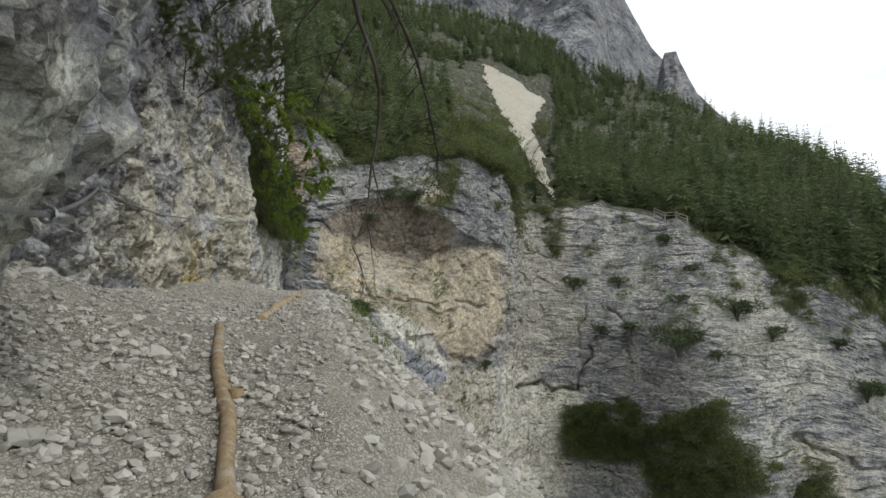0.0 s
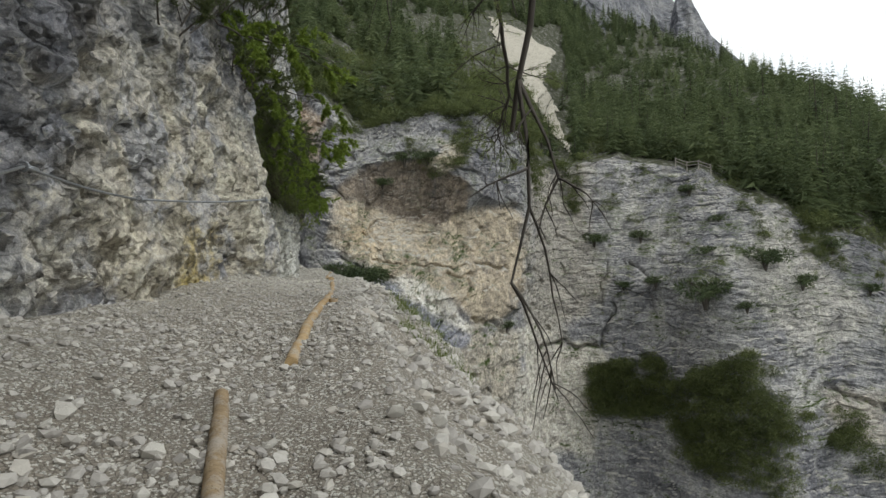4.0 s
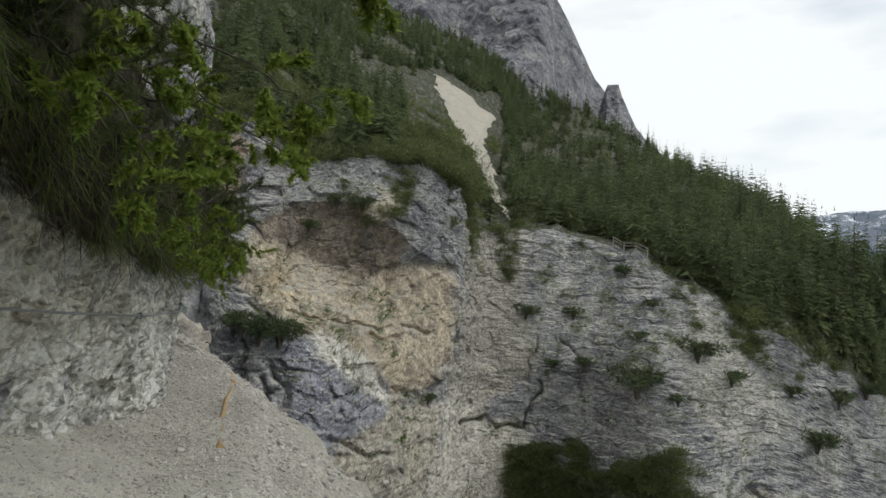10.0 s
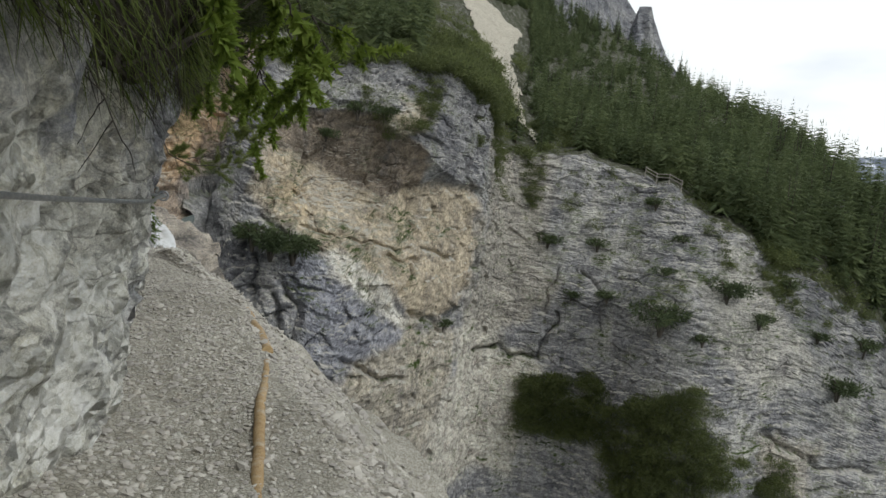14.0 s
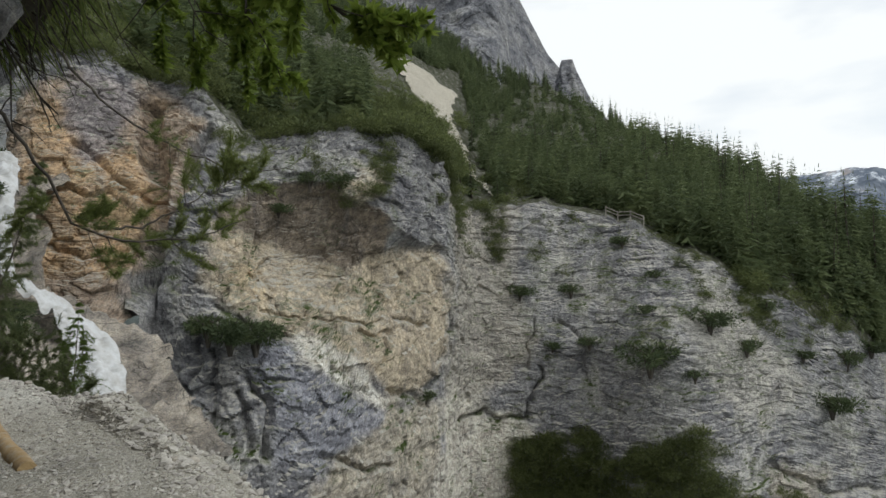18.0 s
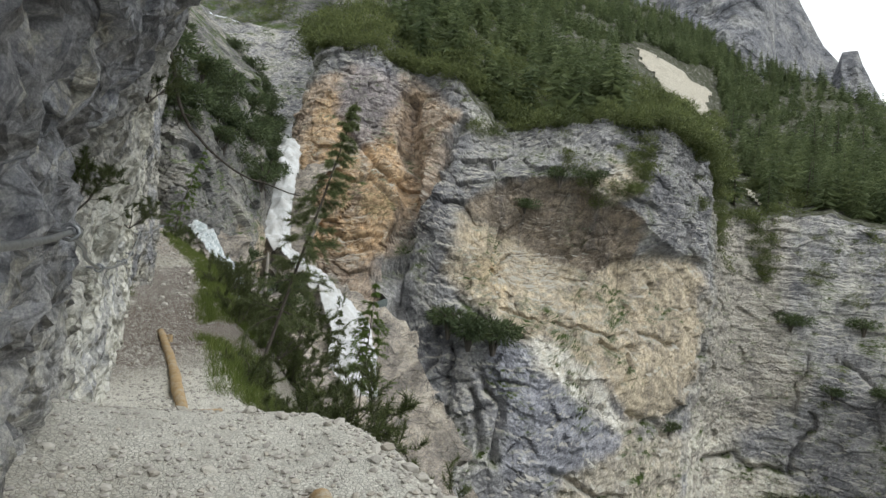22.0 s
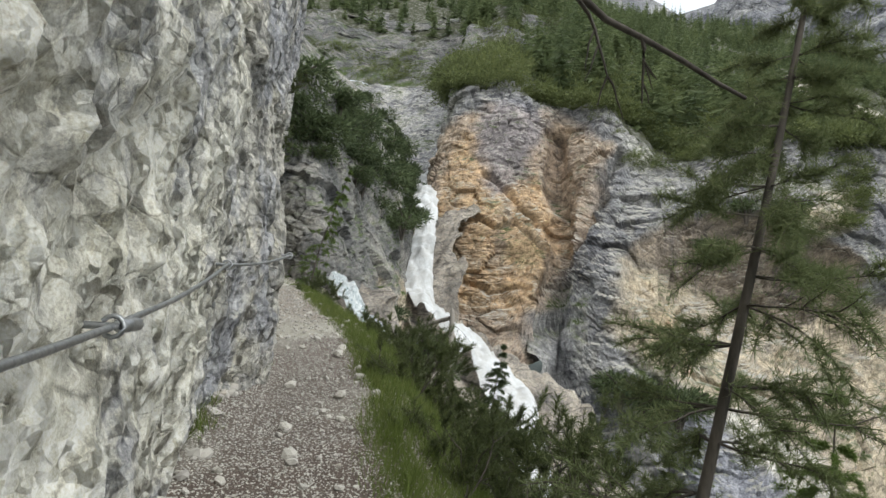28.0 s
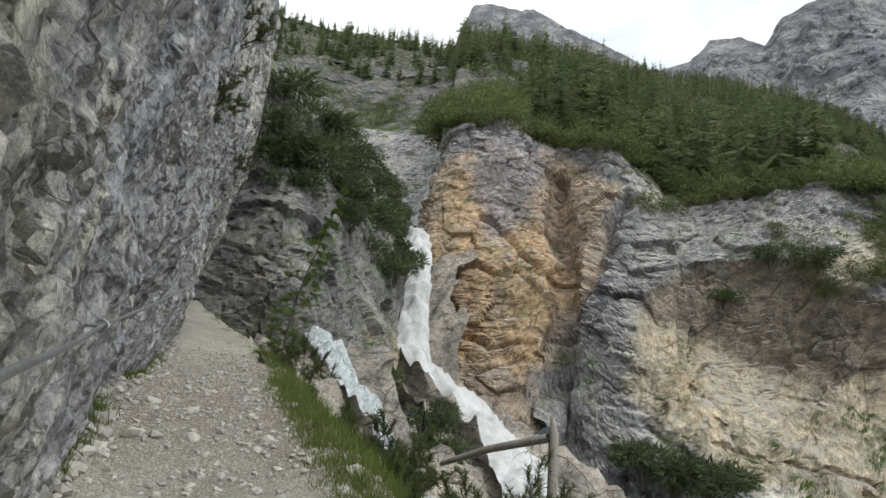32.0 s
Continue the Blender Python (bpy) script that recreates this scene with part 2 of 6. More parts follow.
def limestone(name, dark, mid, pale, size=1.0, zones=(), moss=None, streak=True, bump=0.05, lichen=0.0, chips=0.6, grain=0.75, rubble=None, seams=0.3, flakes=0.5, cool=0.0, step=0.4):
    """Broken grey limestone: patches, streaks, joints, and uneven zones of other colour."""
    p = Paint(name, 0.92, 0.15)
    big = p.noise(0.5 / size, 8, 0.62)
    fine = p.noise(4.0 / size, 8, 0.7)
    col = p.ramp(big, (0.30, dark), (0.48, mid), (0.66, pale))
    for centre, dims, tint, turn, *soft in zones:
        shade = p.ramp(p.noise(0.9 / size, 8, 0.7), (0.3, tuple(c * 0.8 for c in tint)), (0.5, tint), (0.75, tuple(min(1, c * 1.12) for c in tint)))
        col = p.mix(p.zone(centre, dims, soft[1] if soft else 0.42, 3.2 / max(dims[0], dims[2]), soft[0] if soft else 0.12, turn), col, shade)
    if streak:
        long = p.noise(1.1 / size, 6, 0.65, p.mapped((1, 1, 0.13)))
        col = p.mix(p.grey(long, 0.52, 0.72, 0, 0.45), col, p.mix(0.5, dark, (0.09, 0.09, 0.1)))
    col = p.mix(p.grey(fine, 0.35, 0.65, 0.0, 0.55), col, p.ramp(fine, (0.3, dark), (0.6, pale)), "OVERLAY")
    if cool:
        col = p.mix(p.grey(p.noise(0.75 / size, 7, 0.7, p.mapped((1, 1, 0.7), (4, 2, 9))), 0.5, 0.6, 0, cool), col, p.ramp(p.noise(2.2 / size, 6, 0.7), (0.35, (0.15, 0.155, 0.185)), (0.65, (0.36, 0.37, 0.40))))
    if lichen:
        col = p.mix(p.grey(p.noise(1.7 / size, 7, 0.75), 0.56, 0.62, 0, lichen), col, (0.50, 0.475, 0.375))
    warp = p.n.new("ShaderNodeVectorMath")
    warp.operation = "MULTIPLY_ADD"
    wob = p.n.new("ShaderNodeTexNoise")
    wob.inputs["Scale"].default_value, wob.inputs["Detail"].default_value = 0.8 / size, 6
    p.l.new(p.co, wob.inputs["Vector"])
    p.l.new(wob.outputs["Color"], warp.inputs[0])
    warp.inputs[1].default_value = (1.6 * size,) * 3
    p.l.new(p.mapped((1, 1, 2.2)), warp.inputs[2])
    joints = p.voronoi(0.5 / size, warp.outputs["Vector"])
    cracks = p.math("MAXIMUM", p.grey(joints, 0.0, 0.03, seams, 1.0), p.grey(p.noise(0.35 / size, 4), 0.42, 0.55))
    col = p.mix(1.0, col, cracks, "MULTIPLY")
    slits = p.n.new("ShaderNodeVectorMath")
    slits.operation = "MULTIPLY_ADD"
    p.l.new(wob.outputs["Color"], slits.inputs[0])
    slits.inputs[1].default_value = (0.9 * size,) * 3
    p.l.new(p.mapped((0.8, 0.8, 1.9), (9, 4, 2)), slits.inputs[2])
    slit = p.math("MAXIMUM", p.grey(p.voronoi(1.5 / size, slits.outputs["Vector"]), 0.0, 0.022, min(1.0, seams + 0.1), 1.0), p.grey(p.noise(0.8 / size, 4), 0.45, 0.56))
    col = p.mix(1.0, col, slit, "MULTIPLY")
    speck = p.noise(75 / size, 3, 0.8)
    col = p.mix(grain, col, p.ramp(speck, (0.34, (0.24, 0.24, 0.25)), (0.5, (0.5, 0.5, 0.5)), (0.64, (0.80, 0.79, 0.77))), "OVERLAY")
    grit = p.noise(22 / size, 4, 0.8)
    col = p.mix(min(0.8, grain), col, p.ramp(grit, (0.33, (0.30, 0.30, 0.31)), (0.5, (0.5, 0.5, 0.5)), (0.68, (0.76, 0.76, 0.74))), "OVERLAY")
    if rubble:
        lie = p.math("MULTIPLY", p.grey(p.up(), 0.4, 0.7), p.grey(p.noise(1.3 / size, 6, 0.7), 0.46, 0.6))
        col = p.mix(lie, col, p.mix(p.noise(20 / size, 5, 0.8), tuple(c * 0.6 for c in rubble), rubble))
    if moss:
        grow = p.math("MULTIPLY", p.grey(p.up(), 0.3, 0.7), p.grey(p.noise(0.8 / size, 6, 0.65), 0.46, 0.6))
        col = p.mix(grow, col, moss)
    chip_vec = p.n.new("ShaderNodeVectorMath")
    chip_vec.operation = "MULTIPLY_ADD"
    p.l.new(wob.outputs["Color"], chip_vec.inputs[0])
    chip_vec.inputs[1].default_value = (0.5 * size,) * 3
    p.l.new(p.mapped((1, 1, 1.35), (3, 5, 7), (0.2, 0.3, 0.1)), chip_vec.inputs[2])
    chip = p.n.new("ShaderNodeTexVoronoi")
    chip.inputs["Scale"].default_value, chip.inputs["Detail"].default_value = 2.6 / size, 2.0
    p.l.new(chip_vec.outputs["Vector"], chip.inputs["Vector"])
    tone = p.n.new("ShaderNodeSeparateColor")
    p.l.new(chip.outputs["Color"], tone.inputs["Color"])
    col = p.mix(chips, col, p.ramp(tone.outputs["Red"], (0.0, (0.26, 0.26, 0.28)), (0.5, (0.5, 0.5, 0.5)), (1.0, (0.74, 0.73, 0.70))), "OVERLAY")
    flake = p.n.new("ShaderNodeTexVoronoi")
    flake.inputs["Scale"].default_value, flake.inputs["Detail"].default_value = 13 / size, 1.0
    p.l.new(p.mapped((1, 1, 0.8), (1, 8, 3), (0.4, 0.2, 0.6)), flake.inputs["Vector"])
    bits = p.n.new("ShaderNodeSeparateColor")
    p.l.new(flake.outputs["Color"], bits.inputs["Color"])
    col = p.mix(flakes, col, p.ramp(bits.outputs["Red"], (0.0, (0.24, 0.24, 0.25)), (0.5, (0.5, 0.5, 0.5)), (1.0, (0.77, 0.76, 0.74))), "OVERLAY")
    h = p.math("ADD", p.math("MULTIPLY", fine, 0.25), p.math("MULTIPLY", p.noise(14 / size, 7, 0.78), 0.3))
    for scale, weight in ((2.3, 4.0), (5.5, 2.6), (13.0, 1.2)):
        tilt, level = p.facets(scale / size, chip_vec.outputs["Vector"])
        h = p.math("ADD", h, p.math("ADD", p.math("MULTIPLY", tilt, weight * step), p.math("MULTIPLY", level, weight * 0.12 * step)))
    h = p.math("ADD", h, p.math("MULTIPLY", slit, 0.2))
    return p.done(col, h, 1.0, bump * size)


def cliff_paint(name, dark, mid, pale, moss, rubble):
    """Weathered gorge limestone: grey body, tinted stone where the mesh says so, ledges, drip streaks, broken cracks."""
    p = Paint(name, 0.93, 0.12)
    wide = p.noise(0.11, 10, 0.68)
    col = p.ramp(wide, (0.34, dark), (0.5, mid), (0.64, pale))
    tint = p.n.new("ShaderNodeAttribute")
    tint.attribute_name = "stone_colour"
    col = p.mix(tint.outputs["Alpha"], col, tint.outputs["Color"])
    grey3 = lambda lo, hi: ((0.36, (lo, lo, lo * 1.03)), (0.5, (0.5, 0.5, 0.5)), (0.64, (hi, hi * 0.99, hi * 0.96)))
    col = p.mix(0.75, col, p.ramp(p.noise(0.42, 9, 0.72, p.mapped((1, 1, 1.5))), *grey3(0.27, 0.74)), "OVERLAY")
    drip = p.noise(0.55, 7, 0.65, p.mapped((1, 1, 0.1)))
    col = p.mix(p.grey(drip, 0.54, 0.70, 0, 0.55), col, (0.115, 0.112, 0.122))
    wash = p.noise(0.4, 7, 0.65, p.mapped((1, 1, 0.12), (7, 3, 1)))
    col = p.mix(p.grey(wash, 0.57, 0.72, 0, 0.5), col, (0.44, 0.415, 0.36))
    bed = p.noise(0.75, 6, 0.6, p.mapped((0.13, 0.13, 1.25), (2, 5, 1), (0.05, 0.06, 0)))
    col = p.mix(p.grey(bed, 0.58, 0.64, 0, 0.22), col, tuple(c * 0.55 for c in dark))
    wob = p.n.new("ShaderNodeTexNoise")
    wob.inputs["Scale"].default_value, wob.inputs["Detail"].default_value = 0.5, 7
    p.l.new(p.co, wob.inputs["Vector"])
    for scale, squeeze, bend, thin, keep, turn in ((0.24, (0.75, 0.75, 1.3), 0.3, 0.012, 0.50, 0.25), (0.62, (0.8, 0.8, 1.4), 0.18, 0.018, 0.49, -0.2)):
        bent = p.n.new("ShaderNodeVectorMath")
        bent.operation = "MULTIPLY_ADD"
        p.l.new(wob.outputs["Color"], bent.inputs[0])
        bent.inputs[1].default_value = (bend, bend, bend)
        p.l.new(p.mapped(squeeze, (3, 1, 6), (turn, turn * 0.7, 0)), bent.inputs[2])
        line = p.math("MAXIMUM", p.grey(p.voronoi(scale, bent.outputs["Vector"]), 0.0, thin, 0.42, 1.0), p.grey(p.noise(0.16, 5, 0.6, p.mapped((1, 1, 1), (scale * 30, 0, 4))), keep - 0.03, keep + 0.05))
        col = p.mix(1.0, col, line, "MULTIPLY")
    grit = p.noise(1.7, 6, 0.8)
    col = p.mix(0.85, col, p.ramp(grit, *grey3(0.25, 0.77)), "OVERLAY")
    speck = p.noise(6.5, 4, 0.85)
    col = p.mix(0.6, col, p.ramp(speck, *grey3(0.26, 0.78)), "OVERLAY")
    lie = p.math("MULTIPLY", p.grey(p.up(), 0.42, 0.7), p.grey(p.noise(0.5, 7, 0.7), 0.42, 0.56))
    col = p.mix(lie, col, p.mix(p.noise(5, 5, 0.8), tuple(c * 0.55 for c in rubble), rubble))
    grow = p.math("MULTIPLY", p.grey(p.up(), 0.3, 0.6), p.grey(p.noise(0.22, 7, 0.7), 0.5, 0.6))
    col = p.mix(grow, col, moss)
    h = p.math("ADD", p.math("MULTIPLY", grit, 0.7), p.math("MULTIPLY", speck, 0.35))
    h = p.math("ADD", h, p.math("MULTIPLY", p.noise(0.7, 8, 0.75), 0.3))
    return p.done(col, h, 0.9, 0.16)


rock_far = cliff_paint("gorge limestone", (0.15, 0.15, 0.165), (0.275, 0.273, 0.28), (0.43, 0.42, 0.395), (0.05, 0.068, 0.022), (0.54, 0.52, 0.46))
# zones at y 3.4 and 7.4 put bulge and hollow shade into the colour
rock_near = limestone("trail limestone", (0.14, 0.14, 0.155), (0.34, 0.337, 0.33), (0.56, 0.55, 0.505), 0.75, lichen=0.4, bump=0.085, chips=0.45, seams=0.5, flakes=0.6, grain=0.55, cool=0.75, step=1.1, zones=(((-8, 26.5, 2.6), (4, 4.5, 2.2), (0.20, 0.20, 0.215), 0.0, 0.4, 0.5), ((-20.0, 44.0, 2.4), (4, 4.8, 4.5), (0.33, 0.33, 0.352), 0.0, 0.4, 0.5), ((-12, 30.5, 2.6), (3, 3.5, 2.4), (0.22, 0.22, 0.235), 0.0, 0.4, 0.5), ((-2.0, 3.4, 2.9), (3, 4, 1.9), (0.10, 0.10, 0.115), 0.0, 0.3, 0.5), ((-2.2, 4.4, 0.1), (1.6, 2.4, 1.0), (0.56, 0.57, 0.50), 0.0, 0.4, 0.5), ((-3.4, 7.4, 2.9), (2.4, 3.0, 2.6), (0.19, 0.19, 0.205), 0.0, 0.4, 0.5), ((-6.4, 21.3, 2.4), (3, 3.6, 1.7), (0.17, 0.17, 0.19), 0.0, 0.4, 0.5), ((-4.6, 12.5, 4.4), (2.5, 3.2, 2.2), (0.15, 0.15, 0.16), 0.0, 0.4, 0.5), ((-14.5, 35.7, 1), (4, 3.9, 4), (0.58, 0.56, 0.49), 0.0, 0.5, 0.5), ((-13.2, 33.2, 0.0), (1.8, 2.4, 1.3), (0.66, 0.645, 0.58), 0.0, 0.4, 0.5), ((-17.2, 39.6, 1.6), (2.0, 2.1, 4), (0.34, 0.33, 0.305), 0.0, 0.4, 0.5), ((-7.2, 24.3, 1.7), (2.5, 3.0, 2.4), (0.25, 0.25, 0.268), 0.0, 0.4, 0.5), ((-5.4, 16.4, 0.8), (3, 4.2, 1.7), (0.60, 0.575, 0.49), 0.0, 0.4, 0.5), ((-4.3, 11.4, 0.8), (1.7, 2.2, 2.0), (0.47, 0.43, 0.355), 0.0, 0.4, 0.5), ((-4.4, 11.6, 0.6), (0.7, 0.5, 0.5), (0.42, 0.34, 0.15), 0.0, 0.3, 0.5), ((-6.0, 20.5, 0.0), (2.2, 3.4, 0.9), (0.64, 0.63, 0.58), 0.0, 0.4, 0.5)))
rock_peak = limestone("summit limestone", (0.115, 0.12, 0.14), (0.19, 0.195, 0.215), (0.31, 0.31, 0.31), 14.0, bump=0.08)


def scree_paint(name, a, b, c, size=1.0, zones=()):
    p = Paint(name, 0.95, 0.1)
    tones = []
    for scale, turn in ((15, 0.0), (38, 0.7), (90, 1.3)):
        cell = p.voronoi(scale / size, p.mapped((1, 1, 1), (turn, 1, 2), (0, 0, turn)), "F1", "Color")
        sep = p.n.new("ShaderNodeSeparateColor")
        p.l.new(cell, sep.inputs["Color"])
        tones.append(sep.outputs["Red"])
    col = p.ramp(tones[1], (0.1, a), (0.5, b), (0.95, c))
    col = p.mix(p.grey(p.noise(6 / size, 3), 0.5, 0.56), col, p.ramp(tones[0], (0.1, a), (0.5, b), (0.9, c)))
    col = p.mix(p.grey(p.noise(2.5 / size, 6, 0.7), 0.44, 0.56), col, p.ramp(tones[2], (0.1, a), (0.6, b), (1.0, c)))
    wide = p.noise(0.7 / size, 6, 0.65)
    col = p.mix(p.grey(wide, 0.4, 0.7, 0, 0.6), col, a)
    for centre, dims, tint, turn in zones:
        col = p.mix(p.zone(centre, dims, 0.5, 0.8, 0.35, turn), col, p.mix(p.grey(tones[2], 0.72, 0.8, 0, 0.8), p.ramp(p.noise(5, 7, 0.75), (0.3, tuple(k * 0.7 for k in tint)), (0.7, tint)), c))
    gap = p.grey(p.voronoi(38 / size, p.mapped((1, 1, 1), (0.7, 1, 2), (0, 0, 0.7))), 0.0, 0.12, 0.5, 1.0)
    col = p.mix(0.7, col, gap, "MULTIPLY")
    h = p.math("ADD", p.math("MULTIPLY", gap, 0.35), p.noise(7 / size, 8, 0.78))
    return p.done(col, h, 0.9, 0.05 * size)


gravel = scree_paint("limestone gravel", (0.35, 0.325, 0.27), (0.55, 0.52, 0.445), (0.72, 0.70, 0.63), 1.0, (((-4.9, 15.8, 0.7), (2.8, 3.8, 2.2), (0.80, 0.77, 0.66), 0.0), ((-2.2, 9.2, -0.1), (2.2, 4.6, 1.4), (0.36, 0.32, 0.265), 0.0), ((-12.4, 33.3, -0.8), (1.2, 2.4, 1.2), (0.82, 0.79, 0.71), 0.0), ((-10.6, 31.2, -0.2), (1.8, 1.1, 1.0), (0.82, 0.79, 0.71), 0.0), ((-14.9, 36.6, -0.4), (1.8, 4.2, 3.0), (0.185, 0.148, 0.125), 0.0), ((-16.8, 40.0, 0.1), (1.4, 2.6, 2.0), (0.22, 0.185, 0.16), 0.0), ((-10.2, 33.5, -1.2), (0.8, 1.6, 0.9), (0.15, 0.11, 0.095), 0.0), ((-17.5, 41.3, -0.6), (0.5, 3.0, 2.0), (0.23, 0.19, 0.165), 0.0), ((-21.0, 45.6, 1.0), (2.4, 4.6, 2.2), (0.36, 0.305, 0.255), 0.0)))
scree_far = scree_paint("pale scree", (0.48, 0.44, 0.36), (0.58, 0.54, 0.45), (0.66, 0.62, 0.54), 8.0)


def earth_paint(name, a, b, c, size=1.0):
    p = Paint(name, 0.95, 0.1)
    col = p.ramp(p.noise(1.4 / size, 8, 0.7), (0.3, a), (0.52, b), (0.66, c))
    return p.done(col, p.noise(6 / size, 8, 0.7), 0.8, 0.1 * size)


turf = earth_paint("alpine turf", (0.03, 0.036, 0.018), (0.07, 0.072, 0.048), (0.25, 0.245, 0.235), 1.6)
# dark greens carry some distance haze in their blue-grey tint
gorge_floor = earth_paint("wooded valley floor", (0.045, 0.06, 0.055), (0.07, 0.085, 0.08), (0.11, 0.12, 0.11), 9.0)


def leaf_paint(name, a, b, c):
    p = Paint(name, 0.65, 0.25)
    col = p.mix(p.grey(p.noise(0.35, 3), 0.3, 0.7), p.ramp(p.island(), (0.1, a), (0.5, b), (0.95, c)), p.ramp(p.random(), (0.0, a), (1.0, b)))
    tree = p.n.new("ShaderNodeAttribute")
    tree.attribute_name = "tree_tone"
    col = p.mix(p.grey(tree.outputs["Fac"], 0, 1, 0, 0.7), col, tuple(1.35 * k for k in c))
    thin = p.n.new("ShaderNodeBsdfTranslucent")
    both = p.n.new("ShaderNodeMixShader")
    both.inputs["Fac"].default_value = 0.4
    p.l.new(col, thin.inputs["Color"])
    p.l.new(p.bsdf.outputs["BSDF"], both.inputs[1])
    p.l.new(thin.outputs["BSDF"], both.inputs[2])
    p.l.new(both.outputs["Shader"], p.n["Material Output"].inputs["Surface"])
    return p.done(col)


def bark_paint(name, a, b, size=1.0, dirt=None):
    p = Paint(name, 0.9, 0.15)
    n = p.noise(9 / size, 7, 0.7, p.mapped((1, 1, 0.2)))
    col = p.ramp(n, (0.3, a), (0.7, b))
    if dirt:
        col = p.mix(p.grey(p.noise(5 / size, 7, 0.75), 0.5, 0.62, 0, 0.85), col, dirt)
        col = p.mix(p.grey(p.noise(45 / size, 3, 0.8), 0.56, 0.66, 0, 0.6), col, tuple(c * 0.4 for c in a))
    return p.done(col, n, 0.8, 0.02 * size)


needles = leaf_paint("spruce needles", (0.058, 0.08, 0.04), (0.092, 0.122, 0.056), (0.15, 0.178, 0.08))
larch = leaf_paint("larch needles", (0.09, 0.14, 0.03), (0.13, 0.19, 0.045), (0.19, 0.25, 0.07))
pine = leaf_paint("mountain pine needles", (0.054, 0.07, 0.029), (0.094, 0.116, 0.044), (0.16, 0.182, 0.066))
broad = leaf_paint("fresh shrub leaves", (0.13, 0.19, 0.03), (0.20, 0.27, 0.045), (0.29, 0.35, 0.075))
tuft_green = leaf_paint("pine tuft needles", (0.13, 0.165, 0.05), (0.20, 0.24, 0.07), (0.28, 0.31, 0.11))
larch_dark = leaf_paint("dusty larch needles", (0.12, 0.15, 0.065), (0.185, 0.215, 0.095), (0.26, 0.28, 0.135))
grass = leaf_paint("trail grass", (0.08, 0.12, 0.025), (0.14, 0.18, 0.045), (0.24, 0.25, 0.09))
bark = bark_paint("grey bark", (0.05, 0.045, 0.04), (0.15, 0.13, 0.11))
dead_wood = bark_paint("dead twig wood", (0.035, 0.03, 0.026), (0.10, 0.088, 0.075))

# ---------------------------------------------------------------- the trail's plan: x, y, floor height, room to the rock, room to the drop
LINE = [
    (0.6, -5.0, -1.5), (0.1, 0.0, -1.15), (-0.42, 2.5, -0.93), (-0.95, 4.1, -0.72), (-1.5, 6.6, -0.15), (-2.2, 9.0, 0.05), (-2.7, 10.8, 0.1), (-3.2, 13.6, 0.1), (-4.1, 16.6, -0.1),
    (-4.55, 18.9, -0.33), (-5.0, 21.5, -0.33), (-5.9, 23.6, -0.27), (-7.15, 25.9, -0.33), (-8.6, 27.8, -0.46), (-9.6, 29.2, -0.45), (-10.5, 30.5, -0.24), (-11.0, 31.25, -0.17), (-11.3, 31.7, -0.34), (-11.6, 32.1, -0.58), (-12.2, 32.8, -0.74), (-13.4, 34.4, -0.6),
    (-14.8, 36.6, -0.53), (-16.4, 38.9, -0.03), (-18.3, 41.6, 0.38), (-20.7, 44.7, 0.85), (-24.6, 49.0, 1.35), (-29.0, 52.8, 2.1), (-34.0, 57.0, 3.1),
]
# y, room to the drop
DROP = [(-5.0, 0.7), (2.5, 0.45), (6.6, 0.3), (10.8, 0.45), (13.6, 0.5), (18.9, 0.42), (21.8, 0.5), (23.5, 0.5), (25.0, 0.7), (26.6, 1.2), (28.5, 1.55), (30.5, 1.05), (31.8, 0.75), (36.6, 0.78), (39.4, 0.8), (40.8, 1.0), (42.3, 0.8), (44.5, 0.55), (57.0, 0.5)]
LINE, DROP = np.array(LINE), np.array(DROP)
TRAIL = np.column_stack([LINE, np.ones(len(LINE)), np.interp(LINE[:, 1], DROP[:, 0], DROP[:, 1])])
chord = np.concatenate([[0], np.cumsum(np.hypot(*np.diff(TRAIL[:, :2], axis=0).T))])
LONG = chord[-1]


def trail(s):
    """Along the trail: place on the floor's middle, way ahead, way to the left, room left and right."""
    row = curve_at(chord, TRAIL, s)
    ahead = curve_at(chord, TRAIL, s + 0.15)[:, :2] - curve_at(chord, TRAIL, s - 0.15)[:, :2]
    ahead = ahead / np.linalg.norm(ahead, axis=1, keepdims=True)
    left = np.stack([-ahead[:, 1], ahead[:, 0]], 1)
    return row[:, :3], ahead, left, row[:, 3], row[:, 4]


def chord_of_y(y):
    return float(np.interp(y, TRAIL[:, 1], chord))


# y, then the room between the trail's middle and the rock at six heights over the floor
HEIGHTS = [0.0, 0.8, 1.5, 2.3, 3.8, 8.0]
FIRST_BULGE = [
    (-5.0, 1.1, 0.95, 0.85, 0.65, 0.4, 0.45), (1.8, 1.3, 1.15, 1.0, 0.76, 0.56, 0.6), (3.2, 1.5, 1.22, 0.92, 0.7, 0.54, 0.6), (4.6, 1.75, 1.32, 0.8, 0.57, 0.47, 0.6), (5.3, 2.0, 1.45, 0.8, 0.54, 0.5, 0.7), (6.0, 2.7, 2.2, 1.7, 1.1, 0.85, 0.9), (7.2, 2.5, 2.2, 1.9, 1.6, 1.4, 1.6),
    (8.8, 2.1, 1.95, 1.8, 1.6, 1.5, 1.6), (9.9, 1.8, 1.8, 1.7, 1.6, 1.5, 1.5), (11.2, 1.5, 1.35, 1.3, 1.3, 1.3, 1.4), (12.4, 1.1, 0.98, 0.95, 1.0, 1.1, 1.3), (13.2, 0.85, 0.75, 0.75, 0.85, 1.0, 1.2), (13.8, 0.82, 0.74, 0.76, 0.9, 1.1, 1.2), (14.2, 1.25, 1.1, 1.05, 1.1, 1.15, 1.1),
]
